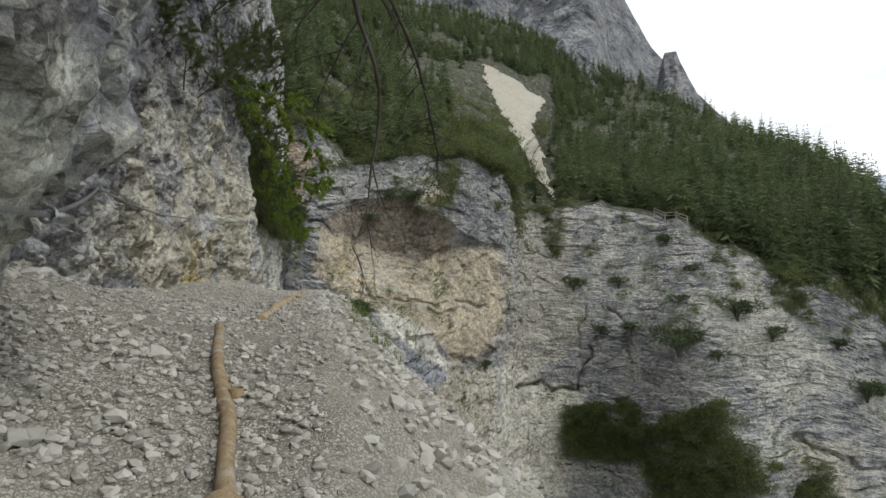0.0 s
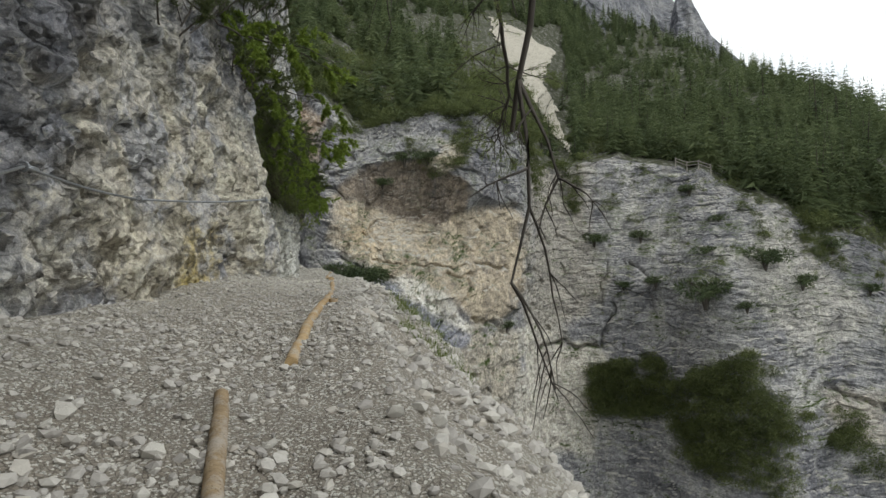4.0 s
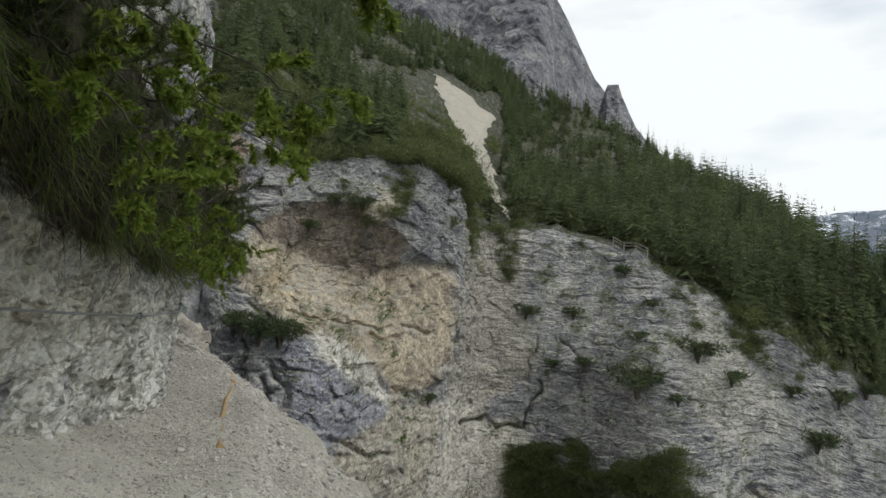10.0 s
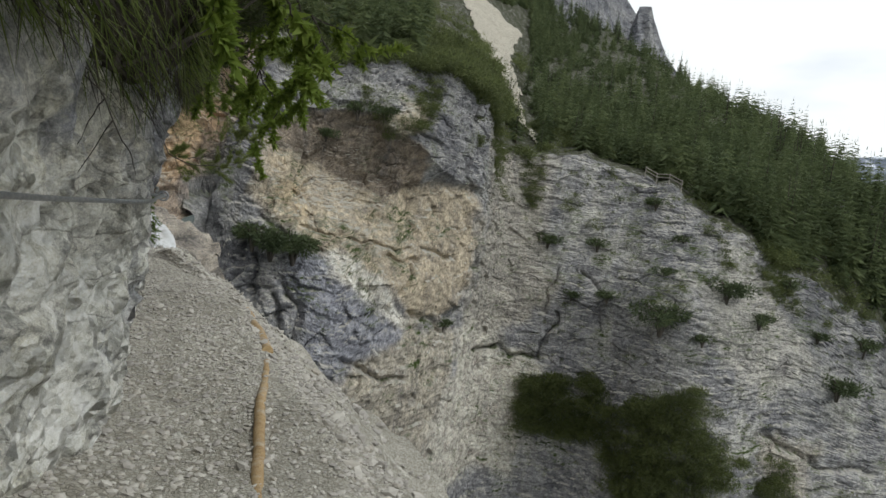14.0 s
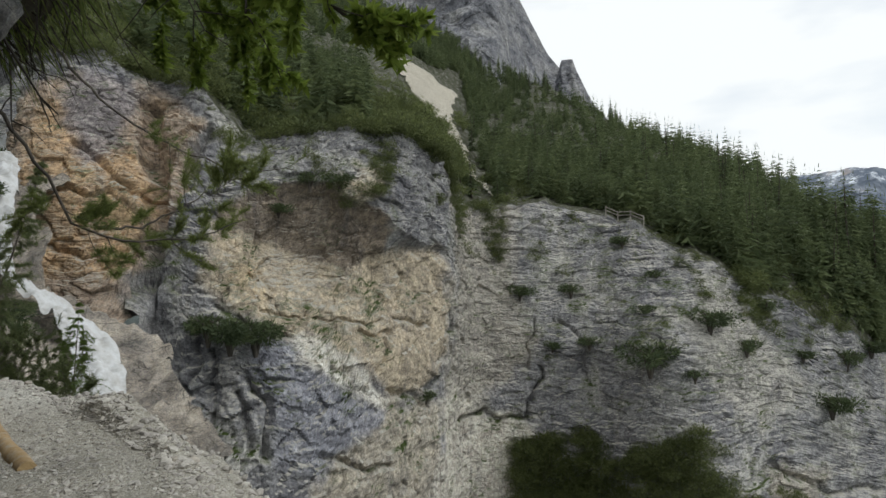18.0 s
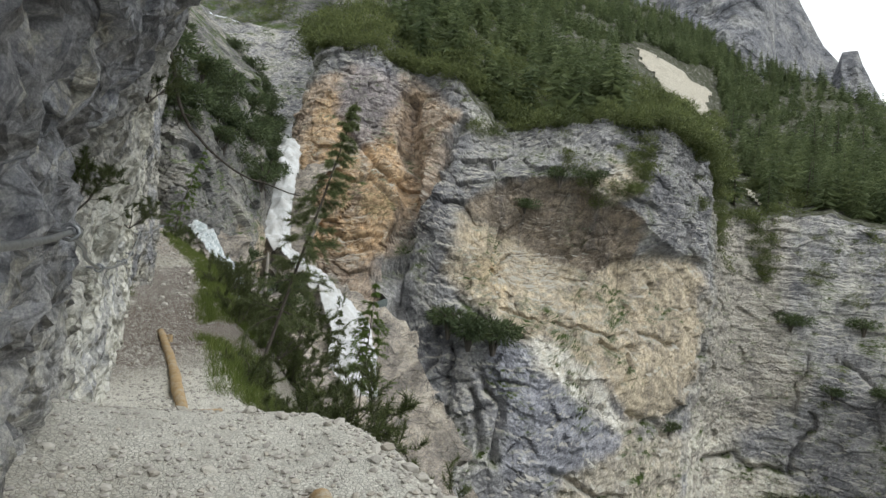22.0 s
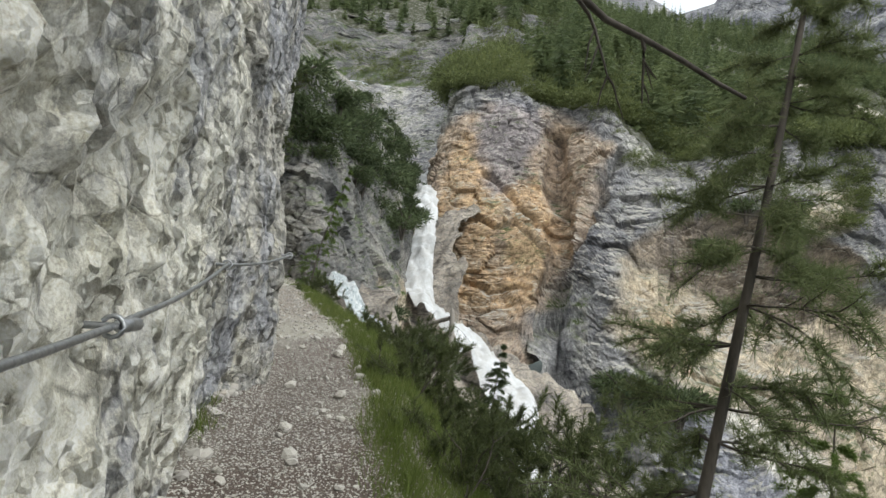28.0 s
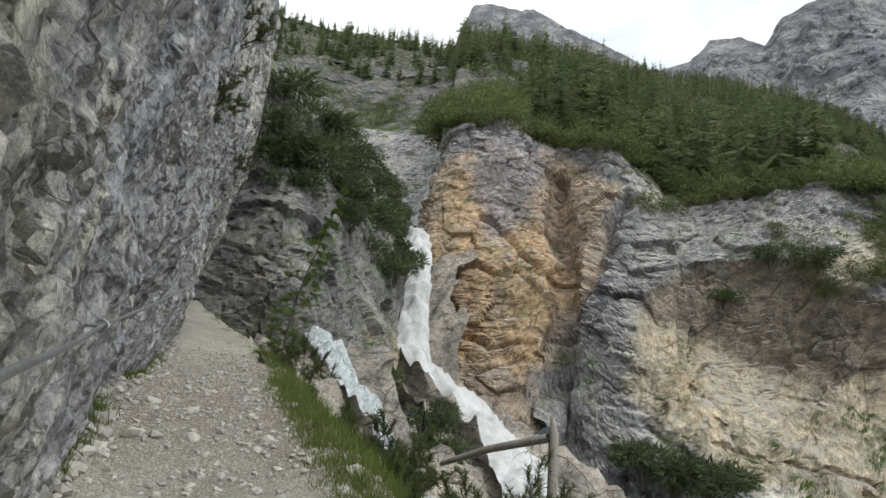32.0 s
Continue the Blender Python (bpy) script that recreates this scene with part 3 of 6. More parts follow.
UNDERCUT = [
    (14.8, 2.3, 1.95, 1.6, 1.25, 1.1, 1.0), (15.7, 2.5, 2.05, 1.6, 1.15, 0.8, 0.8), (17.5, 2.1, 1.7, 1.3, 1.0, 0.75, 0.7), (19.5, 1.25, 1.0, 0.85, 0.78, 0.7, 0.7), (21.3, 0.82, 0.66, 0.58, 0.5, 0.48, 0.6),
    (22.6, 0.6, 0.5, 0.46, 0.36, 0.3, 1.0), (23.8, 0.58, 0.48, 0.43, 0.2, -0.1, 1.2), (25.0, 0.54, 0.45, 0.41, 0.16, -0.2, 0.9), (26.5, 0.58, 0.5, 0.45, 0.18, -0.2, 0.0), (28.0, 0.65, 0.55, 0.48, 0.18, -0.25, -0.25),
    (29.4, 0.65, 0.55, 0.48, 0.15, -0.3, -0.1), (30.6, 0.68, 0.58, 0.5, 0.2, -0.2, 0.2), (31.6, 0.68, 0.64, 0.7, 0.42, -0.05, 0.4),
]
LONG_WALL = [
    (33.2, 0.5, 0.5, 0.58, 0.42, 0.28, -0.1), (35.0, 0.48, 0.52, 0.6, 0.5, 0.48, 0.1), (37.0, 0.76, 0.7, 0.68, 0.68, 0.68, 0.3), (38.4, 0.7, 0.64, 0.64, 0.66, 0.68, 0.5), (39.6, 0.42, 0.42, 0.46, 0.55, 0.6, 0.5), (40.4, 0.92, 0.86, 0.82, 0.8, 0.75, 0.5), (41.4, 1.08, 0.98, 0.95, 0.9, 0.8, 0.5),
    (43.2, 1.35, 1.15, 1.05, 1.0, 0.8, 0.4), (46.0, 1.3, 1.1, 1.0, 1.0, 0.8, 0.85), (50.0, 1.3, 1.2, 1.0, 0.6, 0.2, -0.1), (57.0, 1.0, 0.9, 0.8, 0.6, 0.2, -0.2),
]
FACE = np.array(FIRST_BULGE + UNDERCUT + LONG_WALL)


def rock_push(p, size, seed):
    """How far broken limestone stands out or back, in metres for a grain of that size."""
    warp = p + 0.14 * size * np.stack([fbm(p / size, 2, seed + k) for k in (31, 37, 41)], 1)
    v1, t1, e1 = cells(warp / (np.array([1.7, 1.7, 1.2]) * size), seed)
    v2, t2, e2 = cells(warp / (np.array([0.55, 0.55, 0.36]) * size), seed + 11)
    big = fbm(p / (3.2 * size), 3, seed + 3)
    fine = fbm(p / (0.3 * size), 3, seed + 5)
    out = 0.55 * big + 0.5 * (v1 - 0.5) + 0.7 * t1 - 0.12 * smooth(-e1, -0.1, 0.0)
    return size * (out + 0.2 * (v2 - 0.5) + 0.22 * t2 - 0.05 * smooth(-e2, -0.1, 0.0) + 0.05 * fine)


# ---------------------------------------------------------------- rock wall beside the trail
ss = np.arange(0, LONG, 0.06)
hh = np.concatenate([np.arange(-0.5, 3.6, 0.05), np.arange(3.6, 6.2, 0.09), np.arange(6.2, 13.0, 0.25)])
mid, _, left_s, room_l, room_r = trail(ss)
room_keys = curve_at([chord_of_y(y) for y in FACE[:, 0]], FACE[:, 1:], ss)
off = np.stack([np.interp(hh, HEIGHTS + [13.0], np.append(row, row[-1] + 2.0)) for row in room_keys], 0)
room_l = off[:, 9]
wall_p = np.empty((len(ss), len(hh), 3))
wall_p[..., :2] = mid[:, None, :2] + left_s[:, None] * off[..., None]
wall_p[..., 2] = mid[:, 2, None] + hh[None]
nrm = normals_of(wall_p)
if (nrm[:, :, :2] * -left_s[:, None]).sum() < 0:
    nrm = -nrm
flat_wall = wall_p.reshape(-1, 3)
rugged = np.interp(flat_wall[:, 1], [8, 10, 20, 31, 33, 39, 41, 57], [0.9, 0.45, 0.35, 0.5, 0.2, 0.2, 0.22, 0.4])
push = rugged * (rock_push(flat_wall, 0.8, 4) * 0.35 + rock_push(flat_wall, 0.5, 5) * 0.75) + (0.1 + 0.6 * rugged) * rock_push(flat_wall * (1, 1, 0.7), 0.2, 6) + (0.35 + 0.65 * np.minimum(1, rugged * 1.5)) * rock_push(flat_wall * (1, 1, 0.6), 0.11, 7) * 1.0 + 0.012 * fbm(flat_wall / 0.055, 2, 3)
push += 0.05 * (0.5 - np.abs(fbm(flat_wall / (0.5, 0.5, 1.2), 3, 8)))
push = push.reshape(off.shape) - 0.03
most = np.maximum(0.06 + 0.4 * np.clip(off - 0.5, 0, 0.6), 0.2 * (wall_p[..., 1] < 6.5))
wall_p = wall_p + nrm * np.where(push > 0, most * np.tanh(push / most), push)[..., None]
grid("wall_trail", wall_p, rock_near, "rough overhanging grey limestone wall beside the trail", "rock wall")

# hillside above the rock wall
rise = np.linspace(0, 1, 40)
top = wall_p[:, -1]
hill = np.empty((len(ss[::6]), 40, 3))
hill[..., :2] = top[::6, None, :2] + left_s[::6, None] * (rise[None, :, None] * 45 - 0.3)
hill[..., 2] = top[::6, None, 2] + rise[None] * 48 - 0.15
hill[..., 2] += 1.5 * rise * fbm(hill.reshape(-1, 3) / 6, 3, 9).reshape(hill.shape[:2])
grid("hillside_above_trail", hill, turf, "steep turf slope above the rock wall", "hillside")

# ---------------------------------------------------------------- trail floor and the slope below it
# place along y, width of the outer slope to its rim, fall over it, then sheer
RIM = [
    (-5.0, 3.2, 3.0), (3.0, 3.0, 2.6), (6.0, 2.4, 2.1), (8.5, 1.6, 1.4), (11.0, 1.3, 1.1), (14.0, 1.3, 1.0), (18.0, 1.5, 1.1), (21.0, 1.3, 1.0), (24.0, 1.0, 0.9),
    (27.0, 0.8, 0.5), (30.3, 0.6, 0.3), (31.6, 1.0, 1.4), (35.0, 2.6, 3.2), (39.0, 2.6, 3.0), (42.0, 2.0, 3.0), (44.5, 1.3, 3.0), (57.0, 1.3, 3.6),
]
RIM = np.array(RIM)
rim = curve_at([chord_of_y(y) for y in RIM[:, 0]], RIM[:, 1:], ss)
across = np.concatenate([np.linspace(0, 1, 30), 1 + np.linspace(0.03, 1, 44), 2 + np.linspace(0.02, 1, 26)])
floor_p = np.empty((len(ss), len(across), 3))
foot = room_l + 0.5
bank_rise = np.interp(mid[:, 1], [-5, 5.5, 8.0, 9.5, 12, 13.8, 15, 16.5, 18, 20, 22, 37, 39, 46], [0.5, 1.1, 0.8, 0.2, 0.35, 0.5, 1.2, 1.3, 0.9, 0.35, 0.12, 0.12, 0.3, 0.3])
for k, a in enumerate(across):
    if a <= 1:
        x = -foot + (foot + room_r) * a
        z = bank_rise * np.clip((-0.35 - x) / (foot - 0.35), 0, 1) ** 1.3
    elif a <= 2:
        b = a - 1
        x, z = room_r + rim[:, 0] * b, -rim[:, 1] * b**1.15
    else:
        b = a - 2
        x, z = room_r + rim[:, 0] + 7 * b**1.3, -rim[:, 1] - 78 * b**1.1
    floor_p[:, k, :2] = mid[:, :2] - left_s * np.asarray(x)[:, None]
    floor_p[:, k, 2] = mid[:, 2] + z
fp = floor_p.reshape(-1, 3)
outer = np.broadcast_to(smooth(across, 1.0, 1.3), floor_p.shape[:2]).ravel()
sheer = np.broadcast_to(smooth(across, 1.9, 2.2), floor_p.shape[:2]).ravel()
fp[:, 2] += 0.03 * fbm(fp / 0.35, 3, 21) + 0.05 * fbm(fp / 1.3, 2, 22) + outer * (0.22 * fbm(fp / 1.6, 4, 23))
fp[:, :2] += (sheer * 1.4 * fbm(fp / 4.0, 4, 24))[:, None] * -np.repeat(left_s, len(across), 0)
floor_p = fp.reshape(floor_p.shape)
trail_floor = grid("ground_trail", floor_p, gravel, "pale limestone gravel trail falling away into the gorge", "trail")

# ---------------------------------------------------------------- far side of the gorge
# by column: foot, middle and lip of the cliff, each x, y, z
COLUMNS = [
    ((-120, 100, 10), (-135, 118, 40), (-155, 140, 70)), ((-80, 104, 6), (-90, 126, 32), (-105, 152, 60)), ((-58, 106, 4), (-64, 128, 27), (-72, 152, 52)), ((-44, 101, 4), (-48, 118, 24), (-54, 142, 46)), ((-38.5, 95, 2), (-40, 103, 16), (-44, 118, 34)), ((-34.5, 83, -6), (-36.0, 86, 8), (-36.5, 92, 25)), ((-28, 82, -7), (-29, 87, 8), (-31, 94, 27)), ((-23.5, 83, -8), (-24.3, 90, 8), (-26.2, 97, 24.3)), ((-22.5, 77, -42), (-22.0, 88.5, 7), (-22.2, 95.5, 23.8)),
    ((-20.5, 74, -62), (-19, 86, 4), (-18.5, 94.5, 20.3)), ((-14, 79, -38), (-13, 85, 2), (-13, 94.5, 18.4)), ((-9, 80, -40), (-8.5, 87, -3), (-7, 94.5, 19.0)),
    ((-1, 86, -42), (-1, 91, 3), (1, 97, 20)), ((7, 96, -42), (9, 102, 4), (9, 104, 17.4)), ((13, 106, -42), (18, 115, -5), (18, 119, 12.5)),
    ((25, 106, -42), (33, 109, -10), (40, 119, 12)), ((38, 92, -42), (40, 98, -9), (52, 108, 3.5)), ((58, 95, -48), (62, 102, -15), (66, 108, -3)),
    ((85, 100, -52), (88, 108, -26), (92, 113, -13.5)), ((150, 125, -62), (155, 130, -38), (160, 137, -30)), ((240, 170, -80), (245, 175, -55), (250, 180, -46)), ((430, 260, -110), (436, 266, -80), (444, 274, -68)),
]
COLUMNS = np.array(COLUMNS, float)
cu = np.concatenate([[0], np.cumsum(np.hypot(*np.diff(COLUMNS[:, 1, :2], axis=0).T))])
uu = np.concatenate([np.arange(0, cu[4], 0.7), np.arange(cu[4], cu[16], 0.2), np.arange(cu[16], cu[17], 0.35), np.arange(cu[17], cu[-2], 0.9), np.arange(cu[-2], cu[-1], 2.5)])
COLUMNS[10:, 0] = COLUMNS[10:, 1] + (COLUMNS[10:, 0] - COLUMNS[10:, 1]) * (1.15, 1.15, 1.75)
vv = 0.5 * np.concatenate([np.linspace(0, 1, 215) ** 0.62, 1 + np.linspace(0.01, 1, 135)])
low, midc, lip = (curve_at(cu, COLUMNS[:, k], uu) for k in range(3))
lip[:, 2] += 1.1 * fbm(lip / 5.0, 4, 63)
cliff = np.empty((len(uu), len(vv), 3))
for j, v in enumerate(vv):
    cliff[:, j] = low + (midc - low) * min(1, v / 0.5) if v < 0.5 else midc + (lip - midc) * (v - 0.5) / 0.5
cp = cliff.reshape(-1, 3)
cn = normals_of(cliff).reshape(-1, 3)
if cn[:, 1].sum() > 0:
    cn = -cn
# the hollow: a receding roof between two lines of x and z, and the face that comes forward again below it
BROW = [
    (-18.0, 7.4, 7.2), (-16.9, 8.8, 7.2), (-15.0, 10.6, 7.9), (-12.3, 11.4, 6.8), (-9.9, 11.8, 6.2), (-7.9, 11.9, 4.7), (-6.0, 11.7, 3.7), (-4.7, 10.6, 3.4),
    (-1.8, 9.6, 3.5), (0.5, 8.7, 3.6), (2.3, 7.0, 3.9), (4.5, 5.9, 4.6), (8.7, 5.0, 4.6), (10.0, 4.6, 4.5),
]
BROW = np.array(BROW)
upper = np.interp(cp[:, 0], BROW[:, 0], BROW[:, 1]) + 0.35 * fbm(cp / 2.2, 3, 61)
lower = np.interp(cp[:, 0], BROW[:, 0], BROW[:, 2]) + 0.25 * fbm(cp / 1.5, 3, 62)
thick = np.maximum(upper - lower, 0.05)
into = np.clip((upper - cp[:, 2]) / thick, 0, 1) ** 0.7
hollow = into * (1 - smooth(lower - cp[:, 2], 0, 13.0)) * np.clip(thick / 4.0, 0, 1) * (cp[:, 0] > -18) * (cp[:, 0] < 10)
right_side = smooth(cp[:, 0], 12, 26)
bands = cp[:, 2] * 0.36 + 1.1 * fbm(cp / 13, 4, 71)
strata = (np.abs((bands % 1.0) - 0.5) * 2 - 0.5) * right_side * (0.14 + 0.2 * fbm(cp / 9, 2, 73))
bands = cp[:, 2] * 0.85 + 1.3 * fbm(cp / 9, 4, 72)
strata += (smooth(bands % 1.0, 0.0, 0.8) - 0.5) * (0.06 + 0.07 * right_side) * (0.5 + 0.5 * fbm(cp / 6, 2, 76))
# open cracks in the face: width, depth, then x and z along them
CRACKS = [
    (0.75, 2.4, (-26.5, 21.3), (-25.5, 15.5), (-24.3, 10.5), (-24.0, 4.7), (-24.7, 0.5), (-25.7, -3.0)), (0.6, 1.6, (-19.6, 17.8), (-21.5, 12.2), (-23.8, 4.7)), (0.35, 0.9, (-33.6, 10.2), (-29.0, 10.0), (-25.3, 8.0)),
    (0.35, 0.9, (-31.5, 15.5), (-28.6, 13.0), (-26.2, 10.5)), (0.3, 0.7, (-32.0, 4.5), (-29.0, 3.2), (-26.0, 3.8)),
    (0.24, 0.7, (-8.2, -3.7), (-2.6, -3.8), (1.2, -3.9)), (0.24, 0.8, (-2.1, -5.1), (2.4, -6.0)), (0.3, 0.9, (-4.8, -1.5), (-3.8, 0.7), (-0.8, 2.3)), (0.25, 0.6, (-14.4, 1.7), (-12.0, 0.6)),
    (0.3, 1.0, (0.6, -12.5), (4.1, -13.7), (6.5, -15.2)), (0.35, 0.8, (3.0, -4.3), (7.4, -5.5)), (0.35, 1.2, (14.0, -19.9), (16.7, -20.4), (24.4, -21.6), (25.9, -17.4), (26.4, -13.2)),
    (0.4, 1.3, (-14.0, -8.8), (-11.9, -11.3), (-11.7, -17.4)), (0.35, 1.0, (-15.0, -10.4), (-12.9, -15.9)),
]
FINE_CRACKS = [
    (0.25, 0.7, (-0.4, -9.5), (1.7, -7.4), (1.1, -6.5)), (0.3, 0.8, (8.9, -9.9), (10.0, -7.1), (12.4, -6.8)), (0.25, 0.7, (-9.9, -5.2), (-14.2, -3.6), (-16.9, -2.4)),
    (0.22, 0.6, (-13.2, -1.9), (-8.1, -3.0)), (0.3, 0.9, (-7.0, -17.1), (-1.6, -20.2), (0.6, -20.5)), (0.35, 1.0, (-17.5, -6.0), (-16.8, -13.0)), (0.3, 0.8, (-18.5, -4.0), (-19.5, -12.0)),
    (0.4, 1.0, (56.3, -26.7), (69.4, -32.5), (82.0, -34.0)), (0.3, 0.7, (24.2, -13.5), (26.9, -6.1)), (0.3, 0.8, (30.0, -6.0), (33.0, -9.5), (32.0, -15.0)), (0.22, 0.6, (-10.8, 4.0), (-10.2, -1.8)), (0.22, 0.5, (4.2, 1.5), (3.4, -3.2)),
]
CRACKS += FINE_CRACKS
gash = np.zeros(len(cp))
wander = 0.7 * np.stack([fbm(cp / 2.5, 3, 74), fbm(cp / 2.5, 3, 75)], 1)
for wide, deep, *line in CRACKS:
    for p0, p1 in zip(line[:-1], line[1:]):
        p0, p1 = np.array(p0), np.array(p1)
        rel = cp[:, [0, 2]] + wander - p0
        t = np.clip(rel @ (p1 - p0) / ((p1 - p0) @ (p1 - p0)), 0, 1)
        gap = np.linalg.norm(rel - t[:, None] * (p1 - p0), axis=1)
        gash = np.maximum(gash, deep * np.exp(-((gap / wide) ** 2)))


def inside(p, outline, soft, ragged, seed):
    """1 within an outline of x and z with a ragged edge, 0 outside it."""
    q = p[:, [0, 2]] + ragged * np.stack([fbm(p / 3.0, 4, seed), fbm(p / 3.0, 4, seed + 20)], 1)
    near, odd = np.full(len(q), 1e9), np.zeros(len(q), bool)
    for a, b in zip(outline, outline[1:] + outline[:1]):
        a, b = np.array(a, float), np.array(b, float)
        t = np.clip((q - a) @ (b - a) / ((b - a) @ (b - a)), 0, 1)
        near = np.minimum(near, np.linalg.norm(q - a - t[:, None] * (b - a), axis=1))
        over = (a[1] > q[:, 1]) != (b[1] > q[:, 1])
        odd ^= over & (q[:, 0] < (b[0] - a[0]) * (q[:, 1] - a[1]) / (b[1] - a[1] + 1e-9) + a[0])
    return np.clip(0.5 + np.where(odd, near, -near) / soft, 0, 1)


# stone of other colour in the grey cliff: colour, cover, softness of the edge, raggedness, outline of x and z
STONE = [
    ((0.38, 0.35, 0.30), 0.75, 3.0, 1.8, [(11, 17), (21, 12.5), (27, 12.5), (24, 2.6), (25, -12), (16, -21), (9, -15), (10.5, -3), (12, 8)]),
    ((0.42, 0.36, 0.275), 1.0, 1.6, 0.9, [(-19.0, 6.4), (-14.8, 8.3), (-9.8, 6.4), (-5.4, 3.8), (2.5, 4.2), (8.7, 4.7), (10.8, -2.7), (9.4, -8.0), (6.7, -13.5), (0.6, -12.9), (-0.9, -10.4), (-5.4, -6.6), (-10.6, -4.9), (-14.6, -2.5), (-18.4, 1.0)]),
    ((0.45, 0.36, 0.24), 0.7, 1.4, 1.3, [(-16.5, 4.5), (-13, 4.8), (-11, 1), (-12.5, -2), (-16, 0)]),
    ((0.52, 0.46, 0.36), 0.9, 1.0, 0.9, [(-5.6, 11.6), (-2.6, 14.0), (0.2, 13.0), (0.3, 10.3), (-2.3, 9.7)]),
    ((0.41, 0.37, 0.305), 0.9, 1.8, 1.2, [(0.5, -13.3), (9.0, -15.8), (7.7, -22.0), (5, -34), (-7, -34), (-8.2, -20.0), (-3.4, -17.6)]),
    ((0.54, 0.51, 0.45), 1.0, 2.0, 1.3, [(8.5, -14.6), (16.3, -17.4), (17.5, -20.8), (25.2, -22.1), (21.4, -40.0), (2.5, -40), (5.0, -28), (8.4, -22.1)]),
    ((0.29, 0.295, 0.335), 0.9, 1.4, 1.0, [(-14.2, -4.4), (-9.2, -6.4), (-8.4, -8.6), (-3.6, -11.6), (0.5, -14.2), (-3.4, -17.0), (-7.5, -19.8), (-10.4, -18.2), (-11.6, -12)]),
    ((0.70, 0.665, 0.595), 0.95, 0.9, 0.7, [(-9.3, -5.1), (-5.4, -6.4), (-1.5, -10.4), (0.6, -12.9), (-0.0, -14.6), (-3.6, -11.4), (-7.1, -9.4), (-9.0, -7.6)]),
    # darker brown over the hollow's receding roof
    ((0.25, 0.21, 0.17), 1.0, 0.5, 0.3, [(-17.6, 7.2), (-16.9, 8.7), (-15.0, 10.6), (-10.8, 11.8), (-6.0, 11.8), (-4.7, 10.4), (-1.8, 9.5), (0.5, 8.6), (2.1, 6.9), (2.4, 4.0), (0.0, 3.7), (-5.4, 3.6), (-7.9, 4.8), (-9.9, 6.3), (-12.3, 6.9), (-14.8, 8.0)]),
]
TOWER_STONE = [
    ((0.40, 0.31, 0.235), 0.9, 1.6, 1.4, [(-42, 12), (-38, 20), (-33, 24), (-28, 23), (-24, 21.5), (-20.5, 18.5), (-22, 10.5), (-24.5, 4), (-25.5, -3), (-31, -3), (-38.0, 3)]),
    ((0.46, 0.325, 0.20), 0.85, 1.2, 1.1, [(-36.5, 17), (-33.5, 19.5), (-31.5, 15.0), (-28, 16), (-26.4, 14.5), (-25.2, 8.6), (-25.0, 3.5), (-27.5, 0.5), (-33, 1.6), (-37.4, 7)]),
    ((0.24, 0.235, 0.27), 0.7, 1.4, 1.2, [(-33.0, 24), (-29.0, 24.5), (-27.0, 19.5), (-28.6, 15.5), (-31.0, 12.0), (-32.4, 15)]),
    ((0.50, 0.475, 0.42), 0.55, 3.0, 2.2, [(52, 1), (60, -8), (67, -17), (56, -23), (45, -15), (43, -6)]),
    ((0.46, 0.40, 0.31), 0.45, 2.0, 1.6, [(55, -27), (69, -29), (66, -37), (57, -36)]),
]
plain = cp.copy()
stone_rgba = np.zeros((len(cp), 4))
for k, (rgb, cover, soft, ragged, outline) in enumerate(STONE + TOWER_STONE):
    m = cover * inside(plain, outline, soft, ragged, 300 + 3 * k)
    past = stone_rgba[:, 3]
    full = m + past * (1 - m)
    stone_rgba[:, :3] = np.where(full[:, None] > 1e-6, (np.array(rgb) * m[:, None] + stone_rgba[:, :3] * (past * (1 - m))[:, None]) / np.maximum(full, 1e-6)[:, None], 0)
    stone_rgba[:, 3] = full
calm = 1 - 0.45 * inside(plain, STONE[1][4], 2.0, 0.5, 360)
nose = np.exp(-(((cp[:, 0] + 2.6) / 2.6) ** 2) - ((cp[:, 2] - 11.6) / 2.0) ** 2)
pocket = np.exp(-(((cp[:, 0] - 6.9) / 1.1) ** 2) - ((cp[:, 2] + 13.6) / 0.8) ** 2)
blocky = rock_push(cp, 2.3, 51) * 0.42 + rock_push(cp * (1, 1, 1.5), 1.0, 52) * 0.26
bedded = rock_push(cp * (0.75, 0.75, 1.5), 2.3, 54) * 0.3 + rock_push(cp * (0.7, 0.7, 1.7), 1.0, 55) * 0.16
bite = calm * (blocky * (1 - right_side) + bedded * right_side + rock_push(cp * (0.9, 0.9, 1.7), 0.45, 53) * 0.2)
cp = cp + cn * (bite + strata - 4.6 * hollow - gash + 0.9 * nose - 1.6 * pocket)[:, None]
cliff = cp.reshape(cliff.shape)
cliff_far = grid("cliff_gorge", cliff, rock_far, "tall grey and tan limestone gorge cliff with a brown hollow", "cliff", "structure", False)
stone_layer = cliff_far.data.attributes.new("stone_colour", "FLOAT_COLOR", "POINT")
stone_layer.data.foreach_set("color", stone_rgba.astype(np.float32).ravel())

# forested slope above the cliff, up to its ridge
# bearing from the trail, angle up to the ridge, and how far off it is
RIDGE = [
    (-90, 25, 230), (-55, 28, 240), (-42, 28.7, 260), (-35, 28.8, 270), (-25, 28.3, 275), (-15, 27.9, 280), (-8, 27.4, 285), (0, 26.2, 310), (6, 25.0, 345), (12, 22.7, 375), (18, 19.4, 360),
    (25, 15.8, 310), (32, 12.0, 285), (38, 7.6, 265), (44, 3.2, 190), (50, 0.8, 165), (56, -3.0, 170), (62, -6.5, 190), (75, -9, 260),
]
RIDGE = np.array(RIDGE)
edge = cliff[::4, -1]
